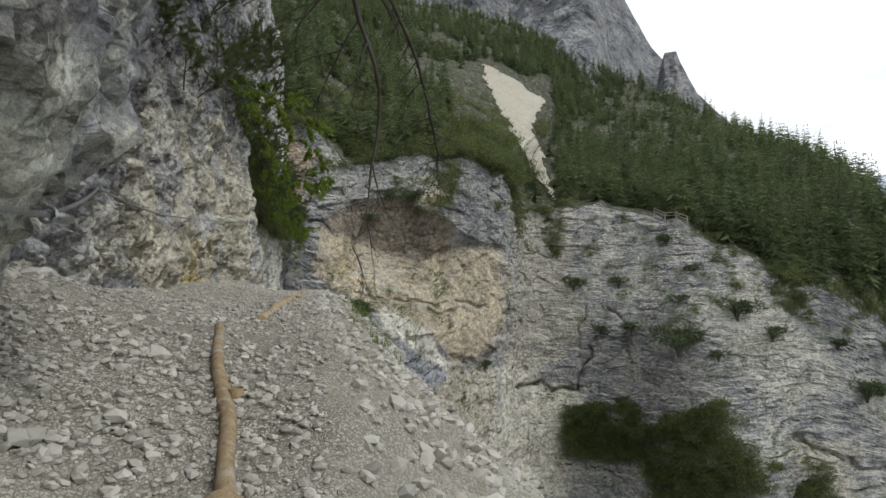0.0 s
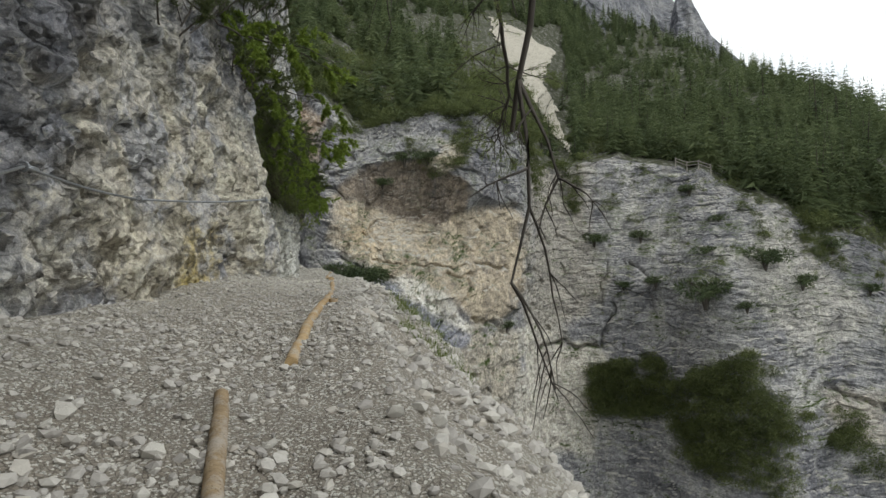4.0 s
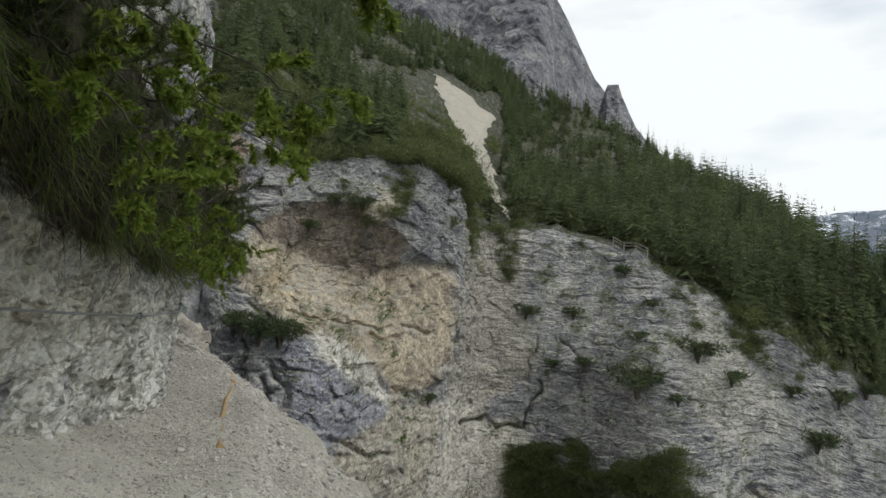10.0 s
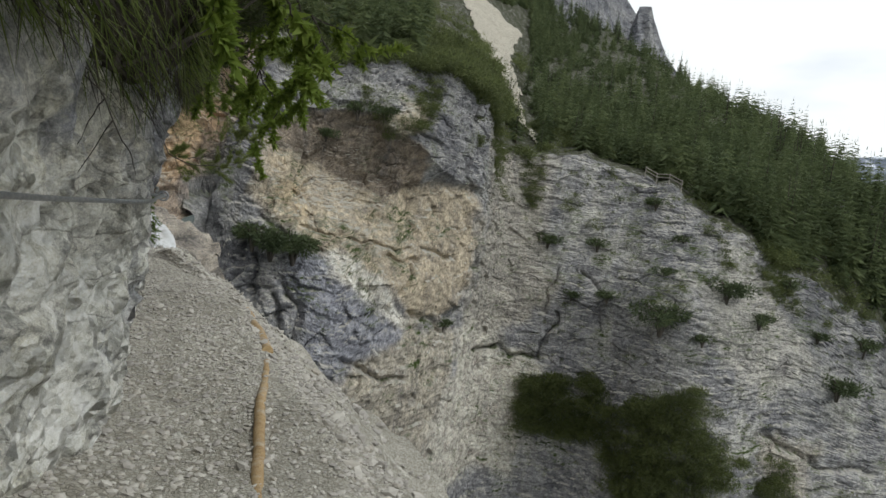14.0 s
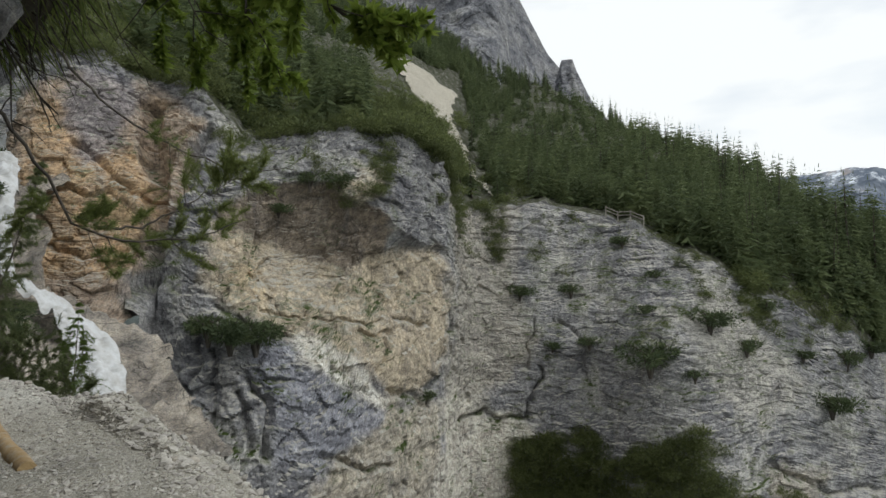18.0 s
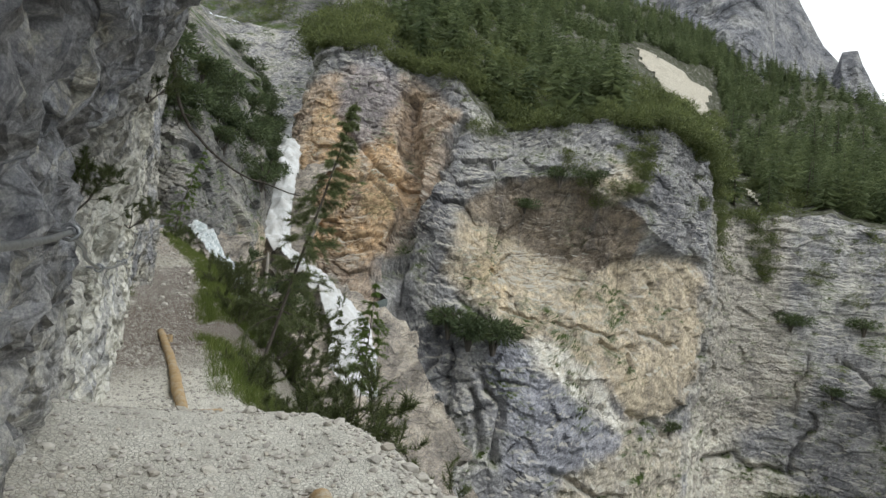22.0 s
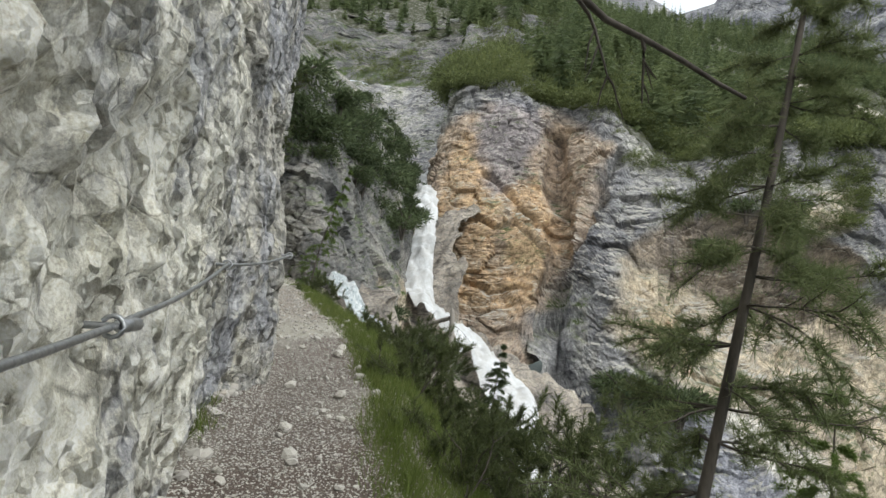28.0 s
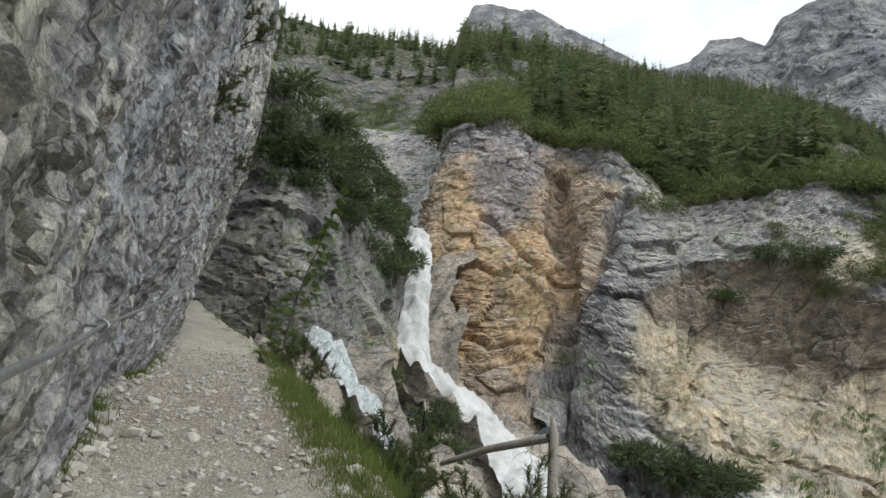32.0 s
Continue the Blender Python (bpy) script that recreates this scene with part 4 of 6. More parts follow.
bearing = np.maximum.accumulate(np.degrees(np.arctan2(edge[:, 0] + 9, edge[:, 1] - 27)))
up_angle, range_out = (curve_at(RIDGE[:, 0], RIDGE[:, k], bearing) for k in (1, 2))
range_out = np.maximum(range_out, np.hypot(edge[:, 0] + 9, edge[:, 1] - 27) + 38)
ridge = np.stack([-9 + range_out * np.sin(np.radians(bearing)), 27 + range_out * np.cos(np.radians(bearing)), 1 + range_out * np.tan(np.radians(up_angle))], 1)
wv = np.linspace(0, 1, 110) ** 1.25
slope = edge[:, None] + (ridge - edge)[:, None] * wv[None, :, None]
slope[..., 2] += curve_at([-90, -35, -10, 0, 14, 22, 32, 80], [6, 5, 2, -6, -13, -7, 4, 6], bearing)[:, None] * np.sin(np.pi * wv)
sp = slope.reshape(-1, 3)
sp[:, 2] += np.repeat(np.tile(smooth(wv, 0, 0.12), 1)[None], len(edge), 0).ravel() * (3.0 * fbm(sp / 22, 4, 81) + 0.8 * fbm(sp / 5, 3, 82))
slope = sp.reshape(slope.shape)
grid("slope_forest", slope, turf, "steep mountain slope of dwarf pine and spruce", "slope")

# ground sheet
gx = np.concatenate([np.linspace(-4000, -200, 12), np.linspace(-180, 400, 60), np.linspace(450, 4500, 12)])
gy = np.concatenate([np.linspace(-4000, -100, 10), np.linspace(-80, 320, 50), np.linspace(360, 4800, 12)])
gp = np.empty((len(gx), len(gy), 3))
gp[..., 0], gp[..., 1] = gx[:, None], gy[None]
gp[..., 2] = 0
gp[..., 2] = -84 + 2 * fbm(gp.reshape(-1, 3) * 0.03, 3, 91).reshape(gp.shape[:2])
gp[..., 2] -= smooth(gp[..., 0], 40, 400) * 40
grid("ground", gp, gorge_floor, "stony floor of the gorge", "ground")


# ---------------------------------------------------------------- mountains
def mountain(name, crest, run, drop, material, label, rough, seed, steps=70, along=150):
    """A rocky crest (x, y, z) with flanks falling away before and behind it."""
    crest = np.array(crest, float)
    d = np.concatenate([[0], np.cumsum(np.linalg.norm(np.diff(crest[:, :2], axis=0), axis=1))])
    u = np.linspace(0, d[-1], along)
    c = np.stack([np.interp(u, d, crest[:, k]) for k in range(3)], 1)
    to = -c[:, :2] / np.linalg.norm(c[:, :2], axis=1, keepdims=True)
    v = np.concatenate([-np.linspace(1, 0.1, 8), np.linspace(0, 1, steps)])
    p = np.empty((len(u), len(v), 3))
    p[..., :2] = c[:, None, :2] + to[:, None] * (run * v)[None, :, None]
    p[..., 2] = c[:, None, 2] - drop * (np.abs(v) ** 0.85)[None]
    q = p.reshape(-1, 3)
    soft = np.tile(0.25 + 0.75 * smooth(np.abs(v), 0, 0.15), len(u))
    q[:, 2] += soft * rough * (fbm(q / (rough * 4), 5, seed) + 0.7 * np.abs(fbm(q / (rough * 1.6), 3, seed + 9)))
    q[:, :2] += (soft * rough * 0.6 * fbm(q / (rough * 2), 4, seed + 4))[:, None]
    return grid(name, q.reshape(p.shape), material, label, "mountain", "structure", along < 200)


mountain("peak_main", [(-90, 535, 215), (-27, 531, 262), (4, 532, 267), (20, 531, 286), (41, 530, 287), (60, 528, 276), (73, 526, 297), (101, 521, 306), (116, 518, 312), (131, 514, 307), (139, 512, 295), (144, 511, 264), (161, 505, 229), (178, 499, 193), (195, 485, 160), (230, 470, 118), (280, 465, 70), (330, 460, 20)], 200, 210, rock_peak, "bare grey limestone summit above the forest", 9, 101, 140, 300)
mountain("peak_spire", [(168, 461, 140), (171, 460, 159), (174, 458, 171), (182, 455, 171), (185, 453, 160), (192, 450, 143), (198, 448, 130)], 60, 90, rock_peak, "small leaning limestone spire on the ridge", 3, 111)
mountain("peak_left", [(-430, 790, 330), (-318, 790, 430), (-301, 790, 505), (-285, 793, 536), (-260, 800, 541), (-219, 812, 531), (-199, 817, 533), (-161, 825, 507), (-104, 834, 477), (-65, 837, 452), (0, 840, 395), (60, 830, 335)], 330, 330, rock_peak, "pale grey limestone massif behind the ridge", 11, 121, 120, 260)


# ---------------------------------------------------------------- plants
def merged(chunks):
    """Joins (verts, faces) with faces of one size."""
    vs, fs, n = [], [], 0
    for v, f in chunks:
        vs.append(v)
        fs.append(f + n)
        n += len(v)
    return np.concatenate(vs), np.concatenate(fs)


def limb(points, radii, sides=6):
    """A bent, tapering round limb as quads."""
    points, radii = np.asarray(points, float), np.asarray(radii, float)
    way = np.gradient(points, axis=0)
    way /= np.maximum(np.linalg.norm(way, axis=1, keepdims=True), 1e-9)
    ref = np.where(np.abs(way[:, 2:]) > 0.9, [[1.0, 0, 0]], [[0, 0, 1.0]])
    a = np.cross(way, ref)
    a /= np.linalg.norm(a, axis=1, keepdims=True)
    b = np.cross(way, a)
    ang = np.linspace(0, 2 * np.pi, sides, endpoint=False)
    ring = a[:, None] * np.cos(ang)[None, :, None] + b[:, None] * np.sin(ang)[None, :, None]
    v = (points[:, None] + ring * radii[:, None, None]).reshape(-1, 3)
    f = []
    for i in range(len(points) - 1):
        for j in range(sides):
            k = (j + 1) % sides
            f.append((i * sides + j, i * sides + k, (i + 1) * sides + k, (i + 1) * sides + j))
    return v, np.array(f)


def blades(base, way, length, width, rng):
    """One narrow pointed blade for each base."""
    n = len(base)
    side = np.cross(way, rng.normal(size=(n, 3)))
    side /= np.maximum(np.linalg.norm(side, axis=1, keepdims=True), 1e-9)
    length, width = np.broadcast_to(length, n)[:, None], np.broadcast_to(width, n)[:, None]
    v = np.stack([base + side * width, base + way * length, base - side * width], 1).reshape(-1, 3)
    f = np.arange(n * 3).reshape(n, 3)
    return v, f


def conifer_mesh(height, width, levels, per, seed, thin=1.0):
    """Crown of drooping branches in whorls; returns verts, quads. Base at the origin."""
    rng = np.random.default_rng(seed)
    out = []
    for k in range(levels):
        t = (k + rng.uniform(0, 0.6)) / levels
        z = height * (0.10 + 0.88 * t)
        reach = width * (1 - t) ** 0.85 * rng.uniform(0.75, 1.15) + 0.02 * height * (1 - t)
        n = max(3, int(per * (1 - 0.55 * t)))
        ang = rng.uniform(0, 6.28) + np.arange(n) * 6.283 / n + rng.normal(0, 0.25, n)
        r = reach * rng.uniform(0.55, 1.15, n)
        d = np.stack([np.cos(ang), np.sin(ang), -0.28 - 0.2 * rng.random(n)], 1)
        base = np.zeros((n, 3))
        base[:, 2] = z
        out.append(blades(base, d, r, r * 0.17 * thin, rng))
        tip = base + d * r[:, None] * 0.5
        d2 = d + rng.normal(0, 0.45, (n, 3)) + (0, 0, 0.12)
        out.append(blades(tip, d2, r * 0.55, r * 0.12 * thin, rng))
    top = np.array([[0, 0, height * 0.93]])
    out.append(blades(top, np.array([[0, 0, 1.0]]), height * 0.09, height * 0.008, rng))
    return merged(out)


def shrub_mesh(size, count, blade, seed, flat=0.7, lumps=7):
    """A low, lumpy bush of short spikes."""
    rng = np.random.default_rng(seed)
    c = rng.normal(0, 0.42, (lumps, 3)) * (size, size, size * 0.25)
    c[:, 2] = np.abs(c[:, 2]) + 0.15 * size
    r = size * rng.uniform(0.3, 0.55, lumps)
    pick = rng.integers(0, lumps, count)
    d = rng.normal(size=(count, 3))
    d /= np.linalg.norm(d, axis=1, keepdims=True)
    base = c[pick] + d * (r[pick] * rng.uniform(0.45, 1.0, count))[:, None] * (1, 1, flat)
    way = d + (0, 0, 0.2) + rng.normal(0, 0.35, (count, 3))
    way /= np.linalg.norm(way, axis=1, keepdims=True)
    return blades(base, way, blade * rng.uniform(0.6, 1.3, count), blade * 0.16, rng)


def strew(shapes, spots, sizes, rng, name, material, label, category, tilt=0.06):
    """Many copies of some shapes in one mesh of kind stuff."""
    chunks, tone = [], []
    for q, s in zip(spots, sizes):
        v, f = shapes[rng.integers(len(shapes))]
        a = rng.uniform(0, 6.28)
        rot = np.array([[np.cos(a), -np.sin(a), 0], [np.sin(a), np.cos(a), 0], [0, 0, 1]])
        w = (v @ rot.T) * s
        w[:, :2] += w[:, 2:] * rng.normal(0, tilt, 2)
        chunks.append((w + q, f))
        tone.append(np.full(len(w), rng.random() ** 1.5))
    v, f = merged(chunks)
    me = mesh_of(name, v, f, material, False)
    me.attributes.new("tree_tone", "FLOAT", "POINT").data.foreach_set("value", np.concatenate(tone).astype(np.float32))
    return tagged(new(name, me), label, category, "", "stuff")


rng = np.random.default_rng(4)

# ---------------------------------------------------------------- flank beside the snow gully, and the stream beds
FLANK = [
    ((-41, 54, 1), (-42, 55, 6), (-43, 55, 12)), ((-34.5, 57, 0.6), (-35, 58.5, 6), (-36, 59, 12)), ((-29.5, 58, -1), (-30.5, 58, 5), (-33, 60, 12)), ((-28.5, 62, -2), (-31.5, 66, 4.5), (-36.5, 70, 14)), ((-30, 69, -3), (-32.5, 73, 5.2), (-38.5, 76, 15.5)),
    ((-33.5, 78, -2), (-35.5, 81, 6.5), (-40, 84, 13.5)), ((-38, 86, 3), (-40.5, 90, 10), (-45, 94, 19)), ((-43, 94, 6), (-47, 100, 16), (-54, 106, 28)),
]
FLANK = np.array(FLANK, float) + (0, 0, 1.5)
fu = np.concatenate([[0], np.cumsum(np.hypot(*np.diff(FLANK[:, 1, :2], axis=0).T))])
fx = np.arange(0, fu[-1], 0.25)
f0, f1, f2 = (curve_at(fu, FLANK[:, k], fx) for k in range(3))
fv = np.concatenate([np.linspace(0, 0.5, 50), np.linspace(0.51, 1, 50), np.linspace(1.03, 2, 30)])
flank = np.empty((len(fx), len(fv), 3))
for j, v in enumerate(fv):
    if v <= 0.5:
        flank[:, j] = f0 + (f1 - f0) * v / 0.5
    elif v <= 1:
        flank[:, j] = f1 + (f2 - f1) * (v - 0.5) / 0.5
    else:
        flank[:, j] = f2 + np.array([-50, -8, 42]) * (v - 1)
q = flank.reshape(-1, 3)
fn = normals_of(flank).reshape(-1, 3)
fn = fn if fn[:, 0].sum() > 0 else -fn
flank = (q + fn * rock_push(q, 1.5, 151)[:, None] * 0.5).reshape(flank.shape)
rock_flank = limestone("flank limestone", (0.09, 0.092, 0.096), (0.17, 0.17, 0.17), (0.29, 0.28, 0.26), 1.8, zones=(((-31, 72, 0), (2.5, 7, 3.5), (0.36, 0.31, 0.25), 0.0),), moss=(0.05, 0.07, 0.022), bump=0.05)
grid("cliff_flank", flank, rock_flank, "bushy limestone flank beside the snow gully", "cliff", "structure", False)


def ribbon(name, centre, widths, material, label, category, bulge=0.0, step=0.3, rough=0.1, seed=1, cols=14, kind="structure"):
    """A band that follows a line of x, y, z and lies over its ground."""
    centre = np.array(centre, float)
    d = np.concatenate([[0], np.cumsum(np.linalg.norm(np.diff(centre, axis=0), axis=1))])
    u = np.arange(0, d[-1], step)
    c = curve_at(d, centre, u)
    w = np.interp(u, d, widths)
    way = np.gradient(c, axis=0)[:, :2]
    way /= np.maximum(np.linalg.norm(way, axis=1, keepdims=True), 1e-9)
    left = np.stack([-way[:, 1], way[:, 0]], 1)
    v = np.linspace(-1, 1, cols)
    p = np.empty((len(u), cols, 3))
    wob = 1 + 0.25 * fbm(np.column_stack([u * 0.4, 0 * u, 0 * u + seed]), 3, seed)
    p[..., :2] = c[:, None, :2] + left[:, None] * (v[None, :] * (w * wob)[:, None])[..., None]
    p[..., 2] = c[:, None, 2] + bulge * (1 - v**2)[None]
    p[..., 2] += rough * fbm(p.reshape(-1, 3) * 1.1, 4, seed + 3).reshape(p.shape[:2])
    return grid(name, p, material, label, category, kind)


bed_paint = limestone("wet bed rock", (0.12, 0.115, 0.11), (0.25, 0.23, 0.21), (0.38, 0.35, 0.31), 1.2, streak=False)
GULLY = [(-42, 98, 17), (-35.8, 84, 10.8), (-33.4, 79, 7.9), (-32.2, 76, 5.4), (-30.7, 73.3, 1.8), (-25.9, 71.7, -1.1), (-22.7, 69.5, -3.8), (-20.8, 65.5, -6.5), (-19.2, 62, -9.5), (-17.0, 58, -14.0), (-10, 52, -24.0)]
bed = [(x, y, z - 0.5) for x, y, z in GULLY] + [(4, 46, -40)]
ribbon("ground_gully", bed, [6, 5, 3, 3, 3, 4, 5, 6, 6, 7, 9, 10], bed_paint, "stony bed of the snow gully", "gully", -1.2, 0.4, 0.7, 161, 30)
snow_p = Paint("old snow", 0.55, 0.3)
snow_c = snow_p.mix(snow_p.grey(snow_p.noise(0.9, 8, 0.75), 0.42, 0.66, 0, 0.75), (0.60, 0.61, 0.62), (0.36, 0.345, 0.315))
snow = snow_p.done(snow_c, snow_p.noise(3, 6, 0.6), 0.6, 0.12)
ribbon("snow_tongue", GULLY[:-1], [2.0, 0.9, 0.9, 0.85, 1.2, 1.2, 1.5, 1.5, 1.3, 1.0], snow, "dirty white snow tongue lying in the gully", "snow", 0.45, 0.25, 0.55, 171, 18, "")
STREAM = [(-40.4, 68.85, 8.5), (-38.0, 66.35, 6.4), (-36.0, 64.65, 4.5), (-32.9, 62.85, 3.2), (-28.9, 58.55, 2.1), (-26.9, 56.65, 1.7), (-25.6, 56.35, 0.4), (-24.2, 56.05, -1.1), (-22.2, 53.85, -3.0), (-18.4, 50.35, -6), (-11.4, 46.35, -14)]
ribbon("ground_stream", [(x, y, z - 0.4) for x, y, z in STREAM] + [(0, 42, -40)], [3, 2.5, 2.5, 2.5, 2.5, 2.5, 2.5, 2.5, 3, 5, 6, 8], bed_paint, "wet stream bed below the trail", "stream bed", -0.4, 0.3, 0.5, 181, 24)
water_p = Paint("white water", 0.25, 0.5)
wstr = water_p.noise(5, 7, 0.75, water_p.mapped((1, 1, 0.3)), 1.5)
water = water_p.done(water_p.ramp(wstr, (0.36, (0.30, 0.37, 0.39)), (0.48, (0.60, 0.66, 0.68)), (0.6, (0.86, 0.88, 0.88))), wstr, 0.9, 0.2)
ribbon("waterfall", STREAM[3:-1], [0.25, 0.3, 0.35, 0.45, 0.55, 0.6, 0.5], water, "foaming blue-white cascade in the stream bed", "waterfall", 0.1, 0.1, 0.45, 191, 16, "")

# ---------------------------------------------------------------- scree run in the forest
SCREE = [(0.115, 0.176, 0.184), (0.16, 0.150, 0.172), (0.20, 0.128, 0.165), (0.235, 0.112, 0.150), (0.26, 0.098, 0.155), (0.285, 0.083, 0.176), (0.316, 0.072, 0.130), (0.35, 0.064, 0.080)]
SCREE = np.array(SCREE)
fine_slope = np.stack([np.stack([np.interp(np.linspace(0, 1, 420), wv, slope[i, :, k]) for k in range(3)], 1) for i in range(len(slope))], 0)
cs = np.linspace(0, len(slope) - 1, len(slope) * 2)
lo = np.floor(cs).astype(int).clip(0, len(slope) - 2)
fine_slope = fine_slope[lo] + (fine_slope[lo + 1] - fine_slope[lo]) * (cs - lo)[:, None, None]
sa, sb = fine_slope[..., 0] / fine_slope[..., 1], (fine_slope[..., 2] - 1) / fine_slope[..., 1]
rag = 0.006 * fbm(fine_slope.reshape(-1, 3) / 5, 3, 201).reshape(sa.shape)
on_scree = (sa + rag > np.interp(sb, SCREE[:, 0], SCREE[:, 1])) & (sa + rag < np.interp(sb, SCREE[:, 0], SCREE[:, 2])) & (sb > 0.11) & (sb < 0.35)
bare = on_scree[:-1, :-1] & on_scree[1:, :-1] & on_scree[:-1, 1:] & on_scree[1:, 1:]
lifted = fine_slope + (0, -0.35, 0.35)
used_rows = np.flatnonzero(bare.any(1))
used_cols = np.flatnonzero(bare.any(0))
r0, r1, c0, c1 = used_rows[0], used_rows[-1] + 2, used_cols[0], used_cols[-1] + 2
lifted, bare = lifted[r0:r1, c0:c1], bare[r0 : r1 - 1, c0 : c1 - 1]
grid("scree_run", lifted, scree_far, "pale cream scree run between the dwarf pines", "scree", "", True, None, bare)


def clear_of_scree(p):
    a, b = p[:, 0] / p[:, 1], (p[:, 2] - 1) / p[:, 1]
    return (a < np.interp(b, SCREE[:, 0], SCREE[:, 1]) - 0.004) | (a > np.interp(b, SCREE[:, 0], SCREE[:, 2]) + 0.004) | (b < 0.11) | (b > 0.355)


# bare grey slabs left of the rock dome
slab_rock = limestone("slab limestone", (0.09, 0.09, 0.095), (0.155, 0.155, 0.16), (0.25, 0.24, 0.23), 2.6, moss=(0.05, 0.07, 0.022), bump=0.06)


def slab_room(p):
    """Above nought on the stony part of the slope."""
    b = np.degrees(np.arctan2(p[:, 0] + 9, p[:, 1] - 27))
    e = np.degrees(np.arctan2(p[:, 2] - 1, np.hypot(p[:, 0] + 9, p[:, 1] - 27)))
    return np.minimum(np.minimum(-15.5 - b, b + 46), 25.2 - e) + 2.2 * fbm(p / 12, 4, 225)


stony = (slab_room(fine_slope.reshape(-1, 3)) > 0).reshape(fine_slope.shape[:2])
stony = stony[:-1, :-1] & stony[1:, :-1] & stony[:-1, 1:] & stony[1:, 1:]
slabs = fine_slope.reshape(-1, 3).copy()
ease = np.broadcast_to(smooth(np.linspace(0, 1, fine_slope.shape[1]), 0.015, 0.09), fine_slope.shape[:2]).ravel()[:, None]
slabs += ease * (np.array([0.1, -0.5, 0.2]) + np.array([0.3, -0.8, 0.4]) * (0.45 * rock_push(slabs, 2.4, 226))[:, None]) + (0, -0.03, 0.03)
used_rows = np.flatnonzero(stony.any(1))
r0, r1 = used_rows[0], used_rows[-1] + 2
slabs = slabs.reshape(fine_slope.shape)[r0:r1]
grid("cliff_slabs", slabs, slab_rock, "broken grey limestone slabs on the steep slope", "cliff", "structure", False, None, stony[r0 : r1 - 1])

# ---------------------------------------------------------------- forest on the far slope
def spots_on(gridp, n, v0, v1, rng, u0=0.0, u1=1.0):
    i = (rng.uniform(u0, u1, n) * (gridp.shape[0] - 2)).astype(int)
    j = (v0 + (v1 - v0) * rng.random(n)) * (gridp.shape[1] - 2)
    k = j.astype(int)
    f = (j - k)[:, None]
    g = rng.random(n)[:, None]
    a = gridp[i, k] * (1 - f) + gridp[i, k + 1] * f
    b = gridp[i + 1, k] * (1 - f) + gridp[i + 1, k + 1] * f
    return a * (1 - g) + b * g


spruces = [conifer_mesh(1.0, 0.17 + 0.015 * k, 15, 9, 300 + k) for k in range(5)]
low_pines = [shrub_mesh(1.0, 230, 0.17, 320 + k, 0.8, 6) for k in range(5)]
p = np.concatenate([spots_on(slope, 8500, 0.12, 1.0, rng), spots_on(slope, 3000, 0.03, 0.3, rng), spots_on(slope, 2200, 0.6, 1.0, rng, 0.24, 0.56)])
rng.shuffle(p)
far = np.hypot(p[:, 0], p[:, 1])
thick = fbm(p / 28, 3, 211) + 0.3 * smooth(p[:, 0], 20, 80) + 0.35 * smooth(far, 115, 160)
ahead_of = (p[:, 0] + 6.2) / (p[:, 1] - 24)
open_view = (ahead_of > 0.07) & (ahead_of < 0.21) & (p[:, 1] < 245)
beside = (p[:, 0] / p[:, 1] > np.interp((p[:, 2] - 1) / p[:, 1], SCREE[:, 0], SCREE[:, 1]) - 0.07) & (p[:, 0] / p[:, 1] < 0.19) & ((p[:, 2] - 1) / p[:, 1] < 0.33)
p = p[clear_of_scree(p) & ~beside & ~open_view & (thick > -0.22) & (slab_room(p) < 0.3)][:6700]
tall = 1 + 0.2 * smooth(np.degrees(np.arctan2(p[:, 0] + 9, p[:, 1] - 27)), 26, 42)
strew(spruces, p - (0, 0, 0.4), tall * rng.uniform(5, 12, len(p)), rng, "spruce_forest", needles, "dense dark green spruce forest on the slope", "forest")
p = spots_on(slope, 9500, 0.0, 0.2, rng)
keep = clear_of_scree(p) & (np.hypot(p[:, 0] - 44, p[:, 1] - 119) > 6) & (fbm(p / 6, 3, 221) > np.where(slab_room(p) > 0, 0.04, 0.02))
p = p[keep][:2700]
dome = np.concatenate([spots_on(slope, 1500, 0.0, 0.09, rng, 0.22, 0.5), spots_on(slope, 1900, 0.08, 0.42, rng, 0.24, 0.5)])
dome = dome[fbm(dome / 4, 3, 222) > 0.0]
brink = cliff[:, -70:].reshape(-1, 3)
drop = np.repeat(cliff[:, -1, 2], 70) - brink[:, 2]
spill = brink[(brink[:, 0] > -24) & (brink[:, 0] < 75) & (np.abs(brink[:, 0] - 44) > 4) & (fbm(brink / (3.5, 3.5, 5), 3, 223) > 0.035 * drop)]
spill = spill[rng.integers(0, len(spill), 560)] + (0, -0.3, -0.2)
spill = spill[clear_of_scree(spill)]
n_spill = len(spill)
p = np.concatenate([p, dome[clear_of_scree(dome)], spill])
strew(low_pines, p - (0, 0, 0.2), np.where(np.arange(len(p)) < len(p) - n_spill, 0.9 + 2.2 * rng.random(len(p)) ** 1.6, rng.uniform(0.4, 1.5, len(p))), rng, "dwarf_pine_cover", pine, "low dwarf pine cover on the slope", "dwarf pine")
# single spruces along the ridge and above the lip
spruce_trunk = bark_paint("spruce bark", (0.05, 0.042, 0.035), (0.12, 0.10, 0.085))


def spruce_thing(height, seed, leaf=None, width=0.19):
    base = tagged(new("spruce"), "dark green spruce on the mountain slope", "tree", "spruces on the slope")
    base.empty_display_size = 0.3
    part("trunk", mesh_of("trunk", *limb([(0, 0, -0.5), (0.02, 0, height * 0.5), (0, 0, height * 0.97)], [height * 0.016, height * 0.01, 0.01]), spruce_trunk), base)
    v, f = conifer_mesh(height, height * width, 17, 10, seed)
    part("crown", mesh_of("crown", v, f, leaf or needles, False), base)
    return base


